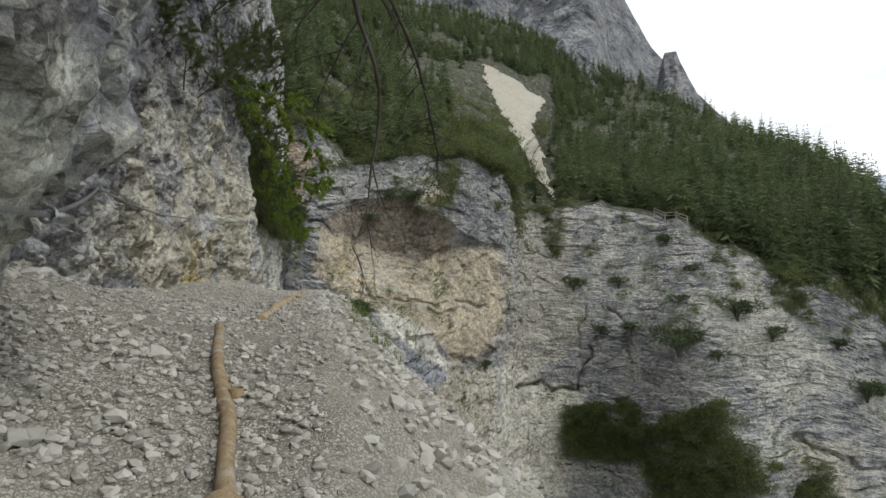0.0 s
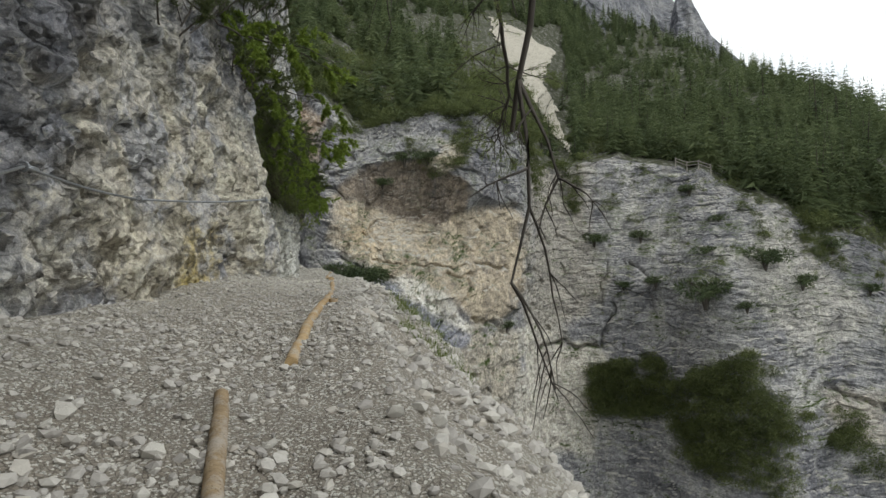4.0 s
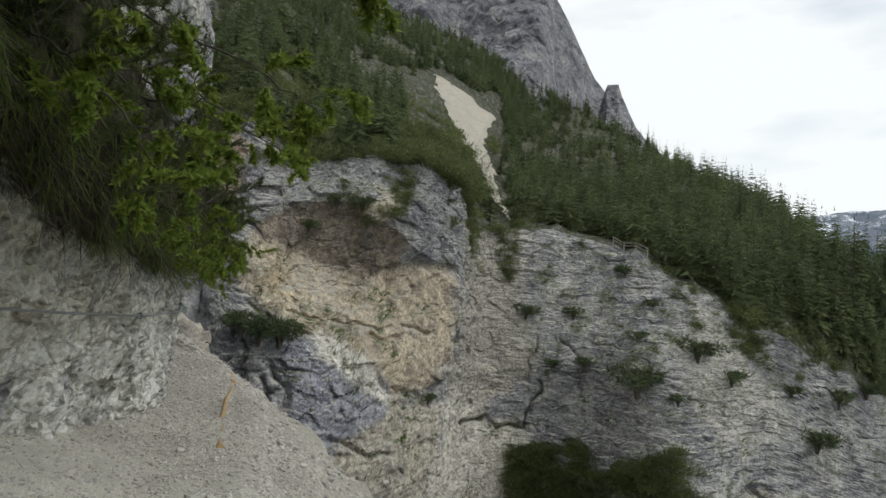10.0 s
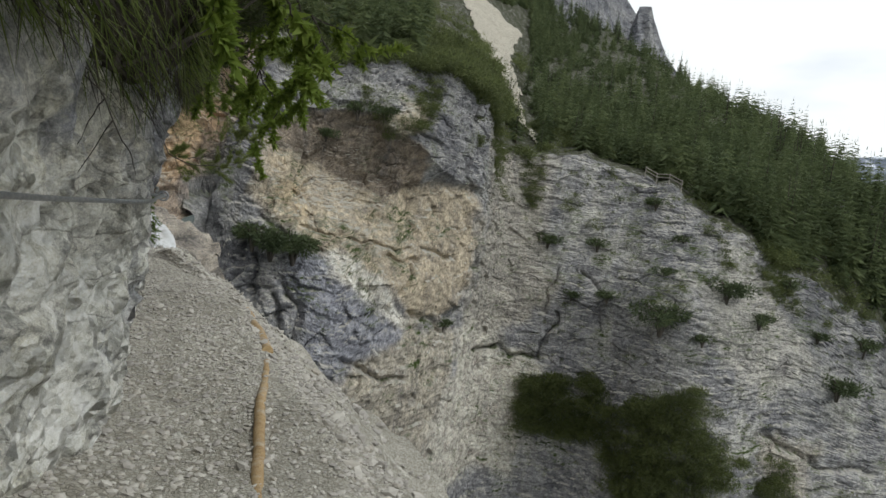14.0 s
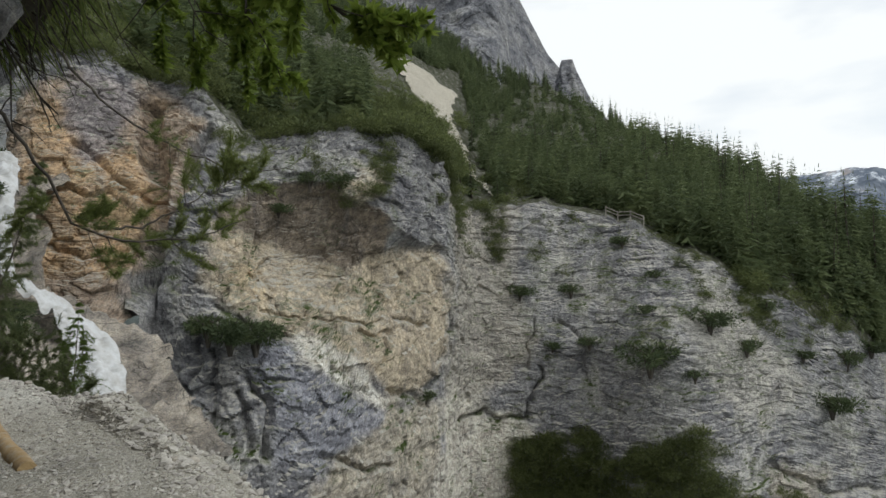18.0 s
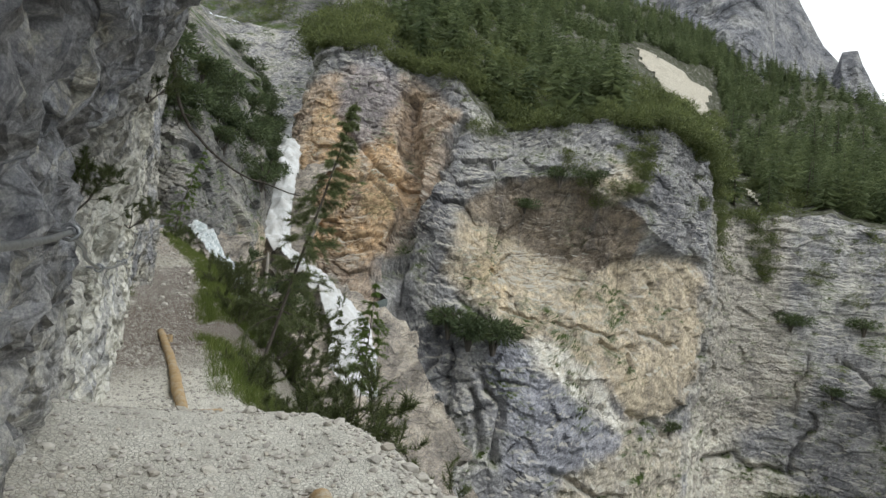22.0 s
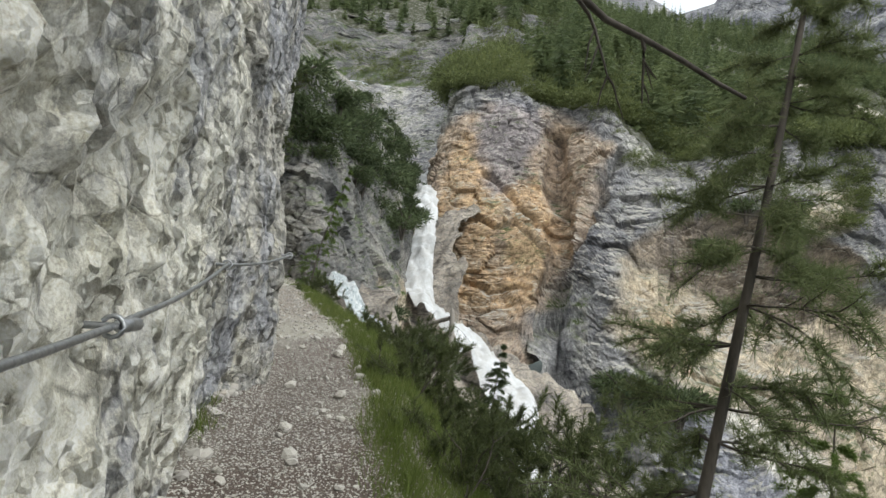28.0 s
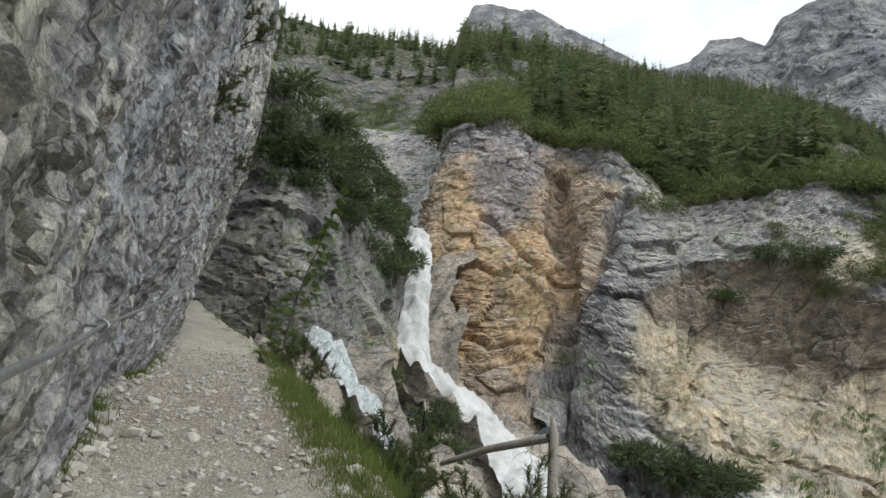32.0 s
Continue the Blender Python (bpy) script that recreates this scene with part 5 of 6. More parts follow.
protos = [spruce_thing(h, 340 + h) for h in (8, 10, 12)]
spots = np.concatenate([spots_on(slope, 110, 0.9, 1.0, rng, 0.5, 0.93), spots_on(slope, 170, 0.04, 0.5, rng, 0.5, 0.93)])
ahead_of = (spots[:, 0] + 6.2) / (spots[:, 1] - 24)
spots = spots[clear_of_scree(spots) & ((ahead_of < 0.07) | (ahead_of > 0.21) | (spots[:, 1] > 245))]
for k, s in enumerate(spots):
    grown = (0.62 + 0.35 * float(smooth(np.degrees(np.arctan2(s[0] + 9, s[1] - 27)), 10, 24)) + 0.1 * float(smooth(np.degrees(np.arctan2(s[0] + 9, s[1] - 27)), 32, 44))) * rng.uniform(0.7, 1.25)
    m = pose(*s, rng.uniform(-3, 3), rng.uniform(-3, 3), rng.uniform(0, 360)) @ Matrix.Diagonal((grown, grown, grown, 1))
    if k < 3:
        protos[k].matrix_basis = m
    else:
        copy_thing(protos[k % 3], m)

# bushes on the far cliff
bush_protos = []
for k in range(3):
    b = tagged(new("cliff_bush"), "dark green dwarf pine bush rooted on the cliff", "bush", "bushes on the cliff")
    part("stem", mesh_of("stem", *merged([limb([(0, 0, -0.6), (0.2 * np.cos(a), 0.2 * np.sin(a), 0.3), (0.55 * np.cos(a), 0.55 * np.sin(a), 0.55)], [0.06, 0.04, 0.015], 5) for a in (0.3, 1.9, 3.6, 5.1)]), bark), b)
    v, f = shrub_mesh(1.0, 1100, 0.17, 360 + k)
    part("crown", mesh_of("crown", v, f, needles, False), b)
    bush_protos.append(b)
first = [True] * 3


def bush_at(x, y, z, size, k):
    m = Matrix.Translation((x, y, z)) @ Matrix.Rotation(k * 2.1, 4, "Z") @ Matrix.Diagonal((size, size, size * 0.85, 1))
    if first[k % 3]:
        first[k % 3] = False
        bush_protos[k % 3].matrix_basis = m
    else:
        c = copy_thing(bush_protos[k % 3], m)
        c.matrix_basis = m


flat_cliff = cliff.reshape(-1, 3)


def on_cliff(x, z):
    """The cliff's place behind (x, 100, z), as seen from the trail's middle."""
    eye = np.array([-2.7, 10.3, 1.5])
    d = flat_cliff - eye
    aim = np.array([x, 100, z]) - eye
    return flat_cliff[np.argmin(np.hypot(d[:, 0] / d[:, 1] - aim[0] / aim[1], d[:, 2] / d[:, 1] - aim[2] / aim[1]))]


# x, z (both as at 100 m), size
LEDGE_BUSHES = [
    (20.5, -1.2, 1.8), (27.9, -0.9, 1.7), (38.1, -10.3, 3.4), (47.8, -5.5, 2.6), (40.7, 0.9, 1.4), (53.7, -9.6, 1.8), (68.2, -18.5, 2.8), (44.8, -13.4, 1.4), (38.2, -4.1, 1.5),
    (24.9, -8.7, 1.3), (30.2, -8.4, 1.5), (88.2, -26.2, 3.1), (63.9, -11.2, 1.5), (35.9, 5.9, 1.6), (6.4, -14.7, 1.1), (-17.8, -5.2, 2.6), (-20.5, -4.8, 2.2), (-15, -5.8, 2.4), (77.3, -9.4, 2.3),
    (-8.5, 13.3, 1.6), (-5, 13.3, 1.5), (-12.5, 9.5, 1.2), (58, -4, 2.0), (72, -12, 2.4), (84, -18, 2.4),
]
for k, (x, z, size) in enumerate(LEDGE_BUSHES):
    q = on_cliff(x, z)
    bush_at(q[0] - 0.1 * size, q[1] - 0.45 * size, q[2] - 0.25 * size, size * 1.4, k)
# the dense wood that hangs in the cliff's foot, and low growth on its ledges
w_top = np.interp(flat_cliff[:, 0], [21, 22, 30, 35, 38, 45, 48, 52, 60, 70, 80, 90], [-60, -24, -22.5, -25.5, -23, -19.5, -25, -29, -30, -34, -40, -60]) + 1.5 * fbm(flat_cliff / 4, 2, 241)
spot = flat_cliff[(flat_cliff[:, 0] > 21.5) & (flat_cliff[:, 0] < 88) & (flat_cliff[:, 2] < w_top) & (flat_cliff[:, 2] > -52) & (fbm(flat_cliff / 5, 3, 242) > np.where(flat_cliff[:, 0] > 47, -0.08, -0.62)) & (flat_cliff[:, 2] > np.interp(flat_cliff[:, 0], [22, 33, 35, 44, 46, 60], [-33, -33, -39, -40, -52, -52]))]
spot = spot[rng.integers(0, len(spot), 1250)]
strew(low_pines, spot + (0, -0.7, -0.4), rng.uniform(0.9, 2.2, len(spot)), rng, "hanging_wood", pine, "dense dark green wood clinging to the cliff's foot", "wood")
c_n = normals_of(cliff).reshape(-1, 3)
c_n = c_n if c_n[:, 1].mean() < 0 else -c_n
spot = flat_cliff[(c_n[:, 2] > 0.28) & (flat_cliff[:, 0] > 19) & (flat_cliff[:, 0] < 200) & (fbm(flat_cliff / 7, 3, 243) > 0.05 - 0.12 * smooth(-flat_cliff[:, 2], 12, 30))]
spot = spot[rng.integers(0, len(spot), 1000)]
strew(low_pines, spot - (0, 0, 0.15), rng.uniform(0.3, 0.9, len(spot)), rng, "ledge_growth", pine, "small green shrubs and grass on the cliff's ledges", "shrubs")

# rail fence on the far lip
fence = tagged(new("rail_fence"), "small weathered timber rail fence on the cliff's lip", "fence")
fence_wood = bark_paint("weathered timber", (0.22, 0.20, 0.18), (0.38, 0.35, 0.31))
fq = on_cliff(36.3, 10.3)
lipi = np.argmin(np.hypot(cliff[:, -1, 0] - fq[0], cliff[:, -1, 1] - fq[1]))
f_at = [cliff[np.clip(lipi + k, 0, len(uu) - 1), -1] + (0, -0.5, 0.3) for k in (-12, -4, 4, 12)]
for q in f_at:
    part("post", mesh_of("post", *limb([q - (0, 0, 0.6), q + (0, 0, 1.3)], [0.11, 0.10], 6), fence_wood), fence)
for h in (0.55, 1.1):
    for a, b in zip(f_at[:-1], f_at[1:]):
        part("rail", mesh_of("rail", *limb([a + (0, -0.1, h), b + (0, -0.1, h)], [0.09, 0.08], 6), fence_wood), fence)

# bushes and small pines on the flank, and pines on the slope below the trail's end
for k in range(110):
    i, j = rng.integers(0, len(fx)), rng.integers(64, 118)
    q = flank[i, j]
    bush_at(q[0], q[1], q[2] - 0.2, rng.uniform(1.0, 2.6), k)
for x, y, z, size in ((-32.3, 72.5, 7.2, 2.0), (-31.6, 71, 6.6, 1.7), (-33, 74.5, 8.0, 1.9), (-33.4, 70, 7.8, 1.8), (-31.5, 61.5, 5, 1.2), (-27, 66, -1.6, 1.8), (-25.5, 63, -2.4, 1.8), (-23.5, 60, -4, 2.0), (-27.5, 69.5, -1.2, 1.4), (-21.5, 56, -6, 2.2), (-24.5, 60, -3, 1.6), (-28.5, 63, 0.4, 1.5)):
    bush_at(x, y, z, size, int(abs(x * 10)))

# ---------------------------------------------------------------- snowy range at the valley's end
hazy = Paint("far range", 0.95, 0.05)
# no air volume: distance haze is put into these blue-grey base colours
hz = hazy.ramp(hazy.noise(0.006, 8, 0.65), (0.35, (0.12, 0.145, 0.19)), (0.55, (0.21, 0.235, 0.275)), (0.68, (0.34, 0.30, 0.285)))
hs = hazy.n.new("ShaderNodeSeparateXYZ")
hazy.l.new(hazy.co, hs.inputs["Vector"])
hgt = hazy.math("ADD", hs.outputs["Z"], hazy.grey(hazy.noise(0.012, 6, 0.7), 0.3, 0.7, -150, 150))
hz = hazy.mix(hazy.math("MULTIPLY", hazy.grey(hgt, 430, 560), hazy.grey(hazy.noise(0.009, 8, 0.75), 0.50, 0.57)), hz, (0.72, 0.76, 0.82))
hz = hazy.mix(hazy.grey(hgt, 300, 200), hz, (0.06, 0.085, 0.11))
far_range = hazy.done(hz)
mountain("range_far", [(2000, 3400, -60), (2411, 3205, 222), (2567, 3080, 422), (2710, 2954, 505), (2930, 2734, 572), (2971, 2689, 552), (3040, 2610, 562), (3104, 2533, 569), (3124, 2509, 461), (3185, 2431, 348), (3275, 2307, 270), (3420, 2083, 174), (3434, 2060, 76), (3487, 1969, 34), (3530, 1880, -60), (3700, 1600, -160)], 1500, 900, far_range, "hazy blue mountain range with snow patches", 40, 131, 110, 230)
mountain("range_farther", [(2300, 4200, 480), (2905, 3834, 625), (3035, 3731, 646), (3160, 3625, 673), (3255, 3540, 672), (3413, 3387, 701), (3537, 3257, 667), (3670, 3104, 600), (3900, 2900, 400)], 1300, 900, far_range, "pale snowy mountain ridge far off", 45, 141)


# ---------------------------------------------------------------- things along the trail
def floor_z(x, y):
    d = np.hypot(floor_p[:, :74, 0] - x, floor_p[:, :74, 1] - y)
    i, j = np.unravel_index(np.argmin(d), d.shape)
    return float(floor_p[i, j, 2])


peeled = bark_paint("peeled larch log", (0.26, 0.17, 0.085), (0.46, 0.34, 0.19), 0.6, (0.42, 0.38, 0.31))
muddy = bark_paint("weathered log", (0.18, 0.125, 0.07), (0.36, 0.27, 0.165), 0.6, (0.36, 0.32, 0.27))
cut_wood = earth_paint("sawn log end", (0.36, 0.25, 0.12), (0.50, 0.36, 0.19), (0.60, 0.46, 0.27), 0.15)


def log_thing(points, radius, paint, label, lift=0.6, pegs=(), seed=0):
    """A bedded log with sawn ends, held by pegs on its outer side."""
    rng = np.random.default_rng(seed)
    pts = [np.array([x, y, floor_z(x, y) + radius * lift]) for x, y in points]
    d = np.concatenate([[0], np.cumsum([np.linalg.norm(b - a) for a, b in zip(pts[:-1], pts[1:])])])
    u = np.linspace(0, d[-1], max(8, int(d[-1] / 0.12)))
    c = curve_at(d, np.array(pts), u) if len(pts) > 2 else np.stack([np.interp(u, d, np.array(pts)[:, k]) for k in range(3)], 1)
    c = c + 0.012 * np.stack([fbm(c * 3, 2, seed + k) for k in range(3)], 1)
    r = radius * (1 + 0.10 * fbm(np.column_stack([u * 2.2, u * 0, u * 0 + seed]), 3, seed)) * np.linspace(1.06, 0.9, len(u))
    base = tagged(new("trail_log"), label, "log", "logs edging the trail")
    base.location = c[0] - (0, 0, radius)
    here = np.array(base.location)
    v, f = limb(c - here, r, 12)
    part("trunk", mesh_of("trunk", v, f, paint), base)
    for e, s in ((0, -1), (-1, 1)):
        ring = v[:12] if e == 0 else v[-12:]
        me = bpy.data.meshes.new("sawn_end")
        me.from_pydata([tuple(q) for q in ring] + [tuple(ring.mean(0))], [], [(k, (k + 1) % 12, 12) for k in range(12)])
        me.materials.append(cut_wood)
        part("sawn_end", me, base, "pale sawn log end")
    way = (c[-1] - c[0])[:2] / np.linalg.norm((c[-1] - c[0])[:2])
    out = np.array([way[1], -way[0], 0])
    for t in pegs:
        q = c[int(t * (len(c) - 1))] + out * (radius + 0.05) - here
        tip = rng.normal(0, 0.015, 2)
        v2, f2 = limb([q - (0, 0, 0.45), q + (tip[0], tip[1], radius * 0.9)], [0.045, 0.05], 8)
        part("peg", mesh_of("peg", v2, f2, peeled), base, "short wooden peg")
    return base


log_thing([(-1.0, 2.4), (-1.12, 3.8), (-1.32, 4.9)], 0.112, muddy, "thick muddy brown log bedded along the gravel trail", 0.6, (0.86,), 1)
log_thing([(-1.33, 4.96), (-1.6, 5.7), (-2.0, 6.6), (-2.35, 7.6)], 0.042, muddy, "long brown log continuing along the gravel trail", 0.5, (0.4,), 10)
log_thing([(-2.2, 8.3), (-2.42, 9.6), (-2.62, 11.2), (-2.86, 12.6), (-3.2, 14.2)], 0.04, peeled, "long thin yellow log sunk in the trail's outer edge", 0.0, (0.45,), 2)
log_thing([(-3.23, 14.35), (-3.55, 15.6), (-3.98, 17.0)], 0.042, peeled, "thin yellow log half buried at the trail's edge", 0.0, (0.7,), 4)
log_thing([(-4.55, 19.8), (-4.93, 21.5), (-5.2, 23.2)], 0.036, peeled, "peeled yellow log sunk along the gravel edge", -0.1, (), 5)
log_thing([(-5.27, 23.6), (-5.64, 24.95), (-6.0, 26.2)], 0.055, peeled, "thick peeled yellow log bedded at the gravel edge", 0.25, (), 6)
log_thing([(-8.28, 28.4), (-9.0, 29.45), (-9.7, 30.5)], 0.07, peeled, "orange peeled log sunk in the gravel mound", -0.1, (), 7)
log_thing([(-12.05, 32.95), (-13.4, 34.65), (-14.85, 36.45)], 0.058, peeled, "long peeled yellow log edging the narrow trail", 0.2, (0.86,), 8)
log_thing([(-12.55, 32.8), (-11.85, 33.3)], 0.046, peeled, "peeled log laid across the trail as a step", 0.3, (), 9)

# steel cable along the rock
steel_p = Paint("galvanised steel", 0.42, 0.5)
steel_p.bsdf.inputs["Metallic"].default_value = 0.9
steel = steel_p.done(steel_p.ramp(steel_p.noise(40, 5, 0.7), (0.3, (0.22, 0.23, 0.24)), (0.7, (0.42, 0.43, 0.44))))
cable = tagged(new("steel_cable"), "grey steel hand cable bolted along the rock", "cable")


def on_wall(y, h, out=0.07):
    i = int(np.argmin(np.abs(mid[:, 1] - y)))
    j = int(np.argmin(np.abs(hh - h)))
    q = wall_p[max(i - 2, 0) : i + 3, max(j - 2, 0) : j + 3].reshape(-1, 3)
    far = ((q - mid[i])[:, :2] * left_s[i]).sum(1)
    k = np.argmin(far)
    r = q[k].copy()
    r[:2] -= left_s[i] * out
    return r, left_s[i]


HOLDS = [(-4.0, 1.75), (1.5, 1.6), (4.75, 1.22), (8.9, 1.2), (10.4, 1.2), (12.8, 1.25), (15.5, 1.36), (19.5, 1.3), (22.4, 1.35), (25.0, 1.36), (27.9, 1.32), (30.0, 1.15), (32.1, 1.08), (34.0, 1.32), (35.8, 1.24), (37.6, 1.3), (39.15, 1.36), (41.7, 1.15), (46.0, 1.2)]
holds = [on_wall(y, h) for y, h in HOLDS]
for (a, _), (b, _) in zip(holds[:-1], holds[1:]):
    n = 26
    t = np.linspace(0, 1, n)
    c = a + (b - a) * t[:, None] - np.array([0, 0, 0.03]) * (np.sin(np.pi * t))[:, None]
    for k in range(1, n - 1):
        i = int(np.argmin(np.hypot(mid[:, 0] - c[k, 0], mid[:, 1] - c[k, 1])))
        j = int(np.argmin(np.abs(hh - (c[k, 2] - mid[i, 2]))))
        face = ((wall_p[max(i - 1, 0) : i + 2, max(j - 1, 0) : j + 2].reshape(-1, 3)[:, :2] - mid[i, :2]) * left_s[i]).sum(1).min()
        now = ((c[k, :2] - mid[i, :2]) * left_s[i]).sum()
        if now > face - 0.03:
            c[k, :2] -= left_s[i] * (now - face + 0.03)
    for _ in range(6):
        c[1:-1] = 0.25 * c[:-2] + 0.5 * c[1:-1] + 0.25 * c[2:]
    part("rope", mesh_of("rope", *limb(c, np.full(n, 0.011), 7), steel), cable)
for q, lf in holds:
    lf3 = np.array([lf[0], lf[1], 0])
    part("bolt", mesh_of("bolt", *limb([q + lf3 * 0.2, q - lf3 * 0.02], [0.011, 0.011], 7), steel), cable, "steel anchor bolt")
    ring = [q + np.array([0, 0, 0.03 * np.sin(a)]) + lf3 * 0.03 * np.cos(a) for a in np.linspace(0, 6.283, 13)]
    part("eye", mesh_of("eye", *limb(ring, np.full(13, 0.008), 6), steel), cable)
    fw = np.array([lf[1], -lf[0], 0])
    part("clamp", mesh_of("clamp", *limb([q + fw * 0.05, q + fw * 0.06, q + fw * 0.2, q + fw * 0.21], [0.012, 0.022, 0.022, 0.012], 8), steel), cable, "dark cable clamp")


# loose stones
def stone_mesh(seed):
    rng = np.random.default_rng(seed)
    bm = bmesh.new()
    bmesh.ops.create_icosphere(bm, subdivisions=1, radius=1.0)
    cut = [(rng.normal(size=3), rng.uniform(0.45, 0.8)) for _ in range(5)]
    for v in bm.verts:
        c = np.array(v.co)
        for n, d in cut:
            n = n / np.linalg.norm(n)
            over = c @ n - d
            if over > 0:
                c = c - n * over
        v.co = Vector(c * (1.0, 0.75, 0.55) * rng.uniform(0.92, 1.06))
    bm.verts.index_update()
    vs = np.array([v.co for v in bm.verts])
    fs = np.array([[v.index for v in f.verts] for f in bm.faces])
    bm.free()
    return vs, fs


stone_p = Paint("loose limestone", 0.9, 0.15)
st_c = stone_p.mix(0.5, stone_p.ramp(stone_p.island(), (0.0, (0.27, 0.255, 0.235)), (0.45, (0.46, 0.435, 0.39)), (0.8, (0.68, 0.655, 0.585)), (1.0, (0.44, 0.39, 0.31))), stone_p.ramp(stone_p.random(), (0.0, (0.32, 0.30, 0.28)), (1.0, (0.60, 0.565, 0.50))))
stone_mat = stone_p.done(stone_p.mix(stone_p.grey(stone_p.noise(18, 5), 0.35, 0.7, 0, 0.4), st_c, (0.33, 0.31, 0.28)), stone_p.noise(30, 4), 0.5, 0.01)
stones = [stone_mesh(400 + k) for k in range(7)]
stone_data = [mesh_of("stone", v, f, stone_mat, False) for v, f in stones]
rng = np.random.default_rng(7)


def spot_on_floor(s0, s1, a0, a1):
    i = rng.integers(int(s0 / 0.06), min(int(s1 / 0.06), len(ss) - 1))
    j = rng.integers(a0, a1)
    g = rng.random(2)
    a, b, c = floor_p[i, j], floor_p[i + 1, j], floor_p[i, j + 1]
    return a + (b - a) * g[0] + (c - a) * g[1]


chunks = []
for n, s0, s1, a0, a1, lo_r, hi_r in ((2600, 4, 15, 0, 29, 0.016, 0.05), (4200, 7, 12.5, 0, 28, 0.014, 0.052), (3000, 4, 22, 30, 72, 0.02, 0.085), (3200, 14, 38, 2, 29, 0.012, 0.04), (1600, 22, 38, 30, 72, 0.018, 0.07), (500, 36, 44, 2, 29, 0.010, 0.03), (700, 44, 51, 2, 29, 0.010, 0.035), (1700, 51, 60, 2, 29, 0.014, 0.05), (500, 9, 14, 1, 9, 0.03, 0.11), (900, 46, 60, 0, 8, 0.03, 0.09)):
    for _ in range(n):
        q = spot_on_floor(s0, s1, a0, a1)
        r = lo_r + (hi_r - lo_r) * rng.random() ** 1.9
        v, f = stones[rng.integers(7)]
        e = Euler(rng.uniform(-0.6, 0.6, 3).tolist()).to_matrix() @ Matrix.Rotation(rng.uniform(0, 6.28), 3, "Z")
        chunks.append((v @ np.array(e).T * r + q + (0, 0, r * 0.2), f))
for n, s0, s1, a0, a1, lo_r, hi_r in ((6000, 13, 22, 1, 32, 0.012, 0.032), (9000, 22, 34, 1, 50, 0.012, 0.034), (4500, 34, 44, 1, 40, 0.012, 0.032), (900, 51, 60, 1, 31, 0.012, 0.034)):
    i, j = rng.integers(int(s0 / 0.06), int(s1 / 0.06), n), rng.integers(a0, a1, n)
    g = rng.random((2, n, 1))
    q = floor_p[i, j] + (floor_p[i + 1, j] - floor_p[i, j]) * g[0] + (floor_p[i, j + 1] - floor_p[i, j]) * g[1]
    r = lo_r + (hi_r - lo_r) * rng.random(n) ** 1.7
    turn = rng.uniform(0, 6.28, n)
    kind = rng.integers(0, 7, n)
    for k, (sv, sf) in enumerate(stones):
        m = kind == k
        c, d = np.cos(turn[m])[:, None], np.sin(turn[m])[:, None]
        w = np.stack([sv[:, 0] * c - sv[:, 1] * d, sv[:, 0] * d + sv[:, 1] * c, np.broadcast_to(sv[:, 2], (m.sum(), len(sv)))], 2) * r[m][:, None, None] + (q[m] + (0, 0, 0.003))[:, None]
        chunks.append((w.reshape(-1, 3), (sf[None] + len(sv) * np.arange(m.sum())[:, None, None]).reshape(-1, 3)))
v, f = merged(chunks)
tagged(new("loose_gravel", mesh_of("loose_gravel", v, f, stone_mat, False)), "loose angular limestone gravel on the trail", "gravel", "", "stuff")


# ---------------------------------------------------------------- trees and shrubs by the trail
def twigs(start, way, length, radius, depth, rng, out, droop=0.0, tips=None, kids=4, spread=0.7, bendy=0.25):
    """Adds a bent branch and its side twigs to out as limbs; notes their tips."""
    n = 6
    pts, d = [np.array(start, float)], np.array(way, float) / np.linalg.norm(way)
    for _ in range(n):
        d = d + rng.normal(0, bendy * 0.35, 3) + (0, 0, -droop * 0.12)
        d /= np.linalg.norm(d)
        pts.append(pts[-1] + d * length / n)
    r = np.linspace(radius, radius * 0.35, n + 1)
    out.append(limb(pts, r, 5 if radius > 0.012 else 3))
    if tips is not None:
        tips.extend([(pts[-1], d), (pts[-3], d)] if depth else [(pts[-1], d), (pts[-2], d), (pts[-4], d)])
    if depth:
        for k in range(kids):
            i = rng.integers(2, n + 1)
            side = rng.normal(size=3)
            side -= d * (side @ d)
            side /= np.linalg.norm(side)
            twigs(pts[i], d * (1 - spread * 0.5) + side * spread, length * rng.uniform(0.3, 0.55), radius * 0.5, depth - 1, rng, out, droop, tips, kids, spread, bendy)


def needle_tufts(tips, count, length, width, rng, up=0.2, along=0.5):
    base, way = [], []
    for p, d in tips:
        k = rng.normal(size=(count, 3))
        k /= np.linalg.norm(k, axis=1, keepdims=True)
        w = k + np.asarray(d) * along + (0, 0, up)
        way.append(w / np.linalg.norm(w, axis=1, keepdims=True))
        base.append(np.asarray(p) - np.asarray(d) * rng.uniform(0, length * 1.6, (count, 1)))
    return blades(np.concatenate(base), np.concatenate(way), length * rng.uniform(0.7, 1.2, count * len(tips)), width, rng)


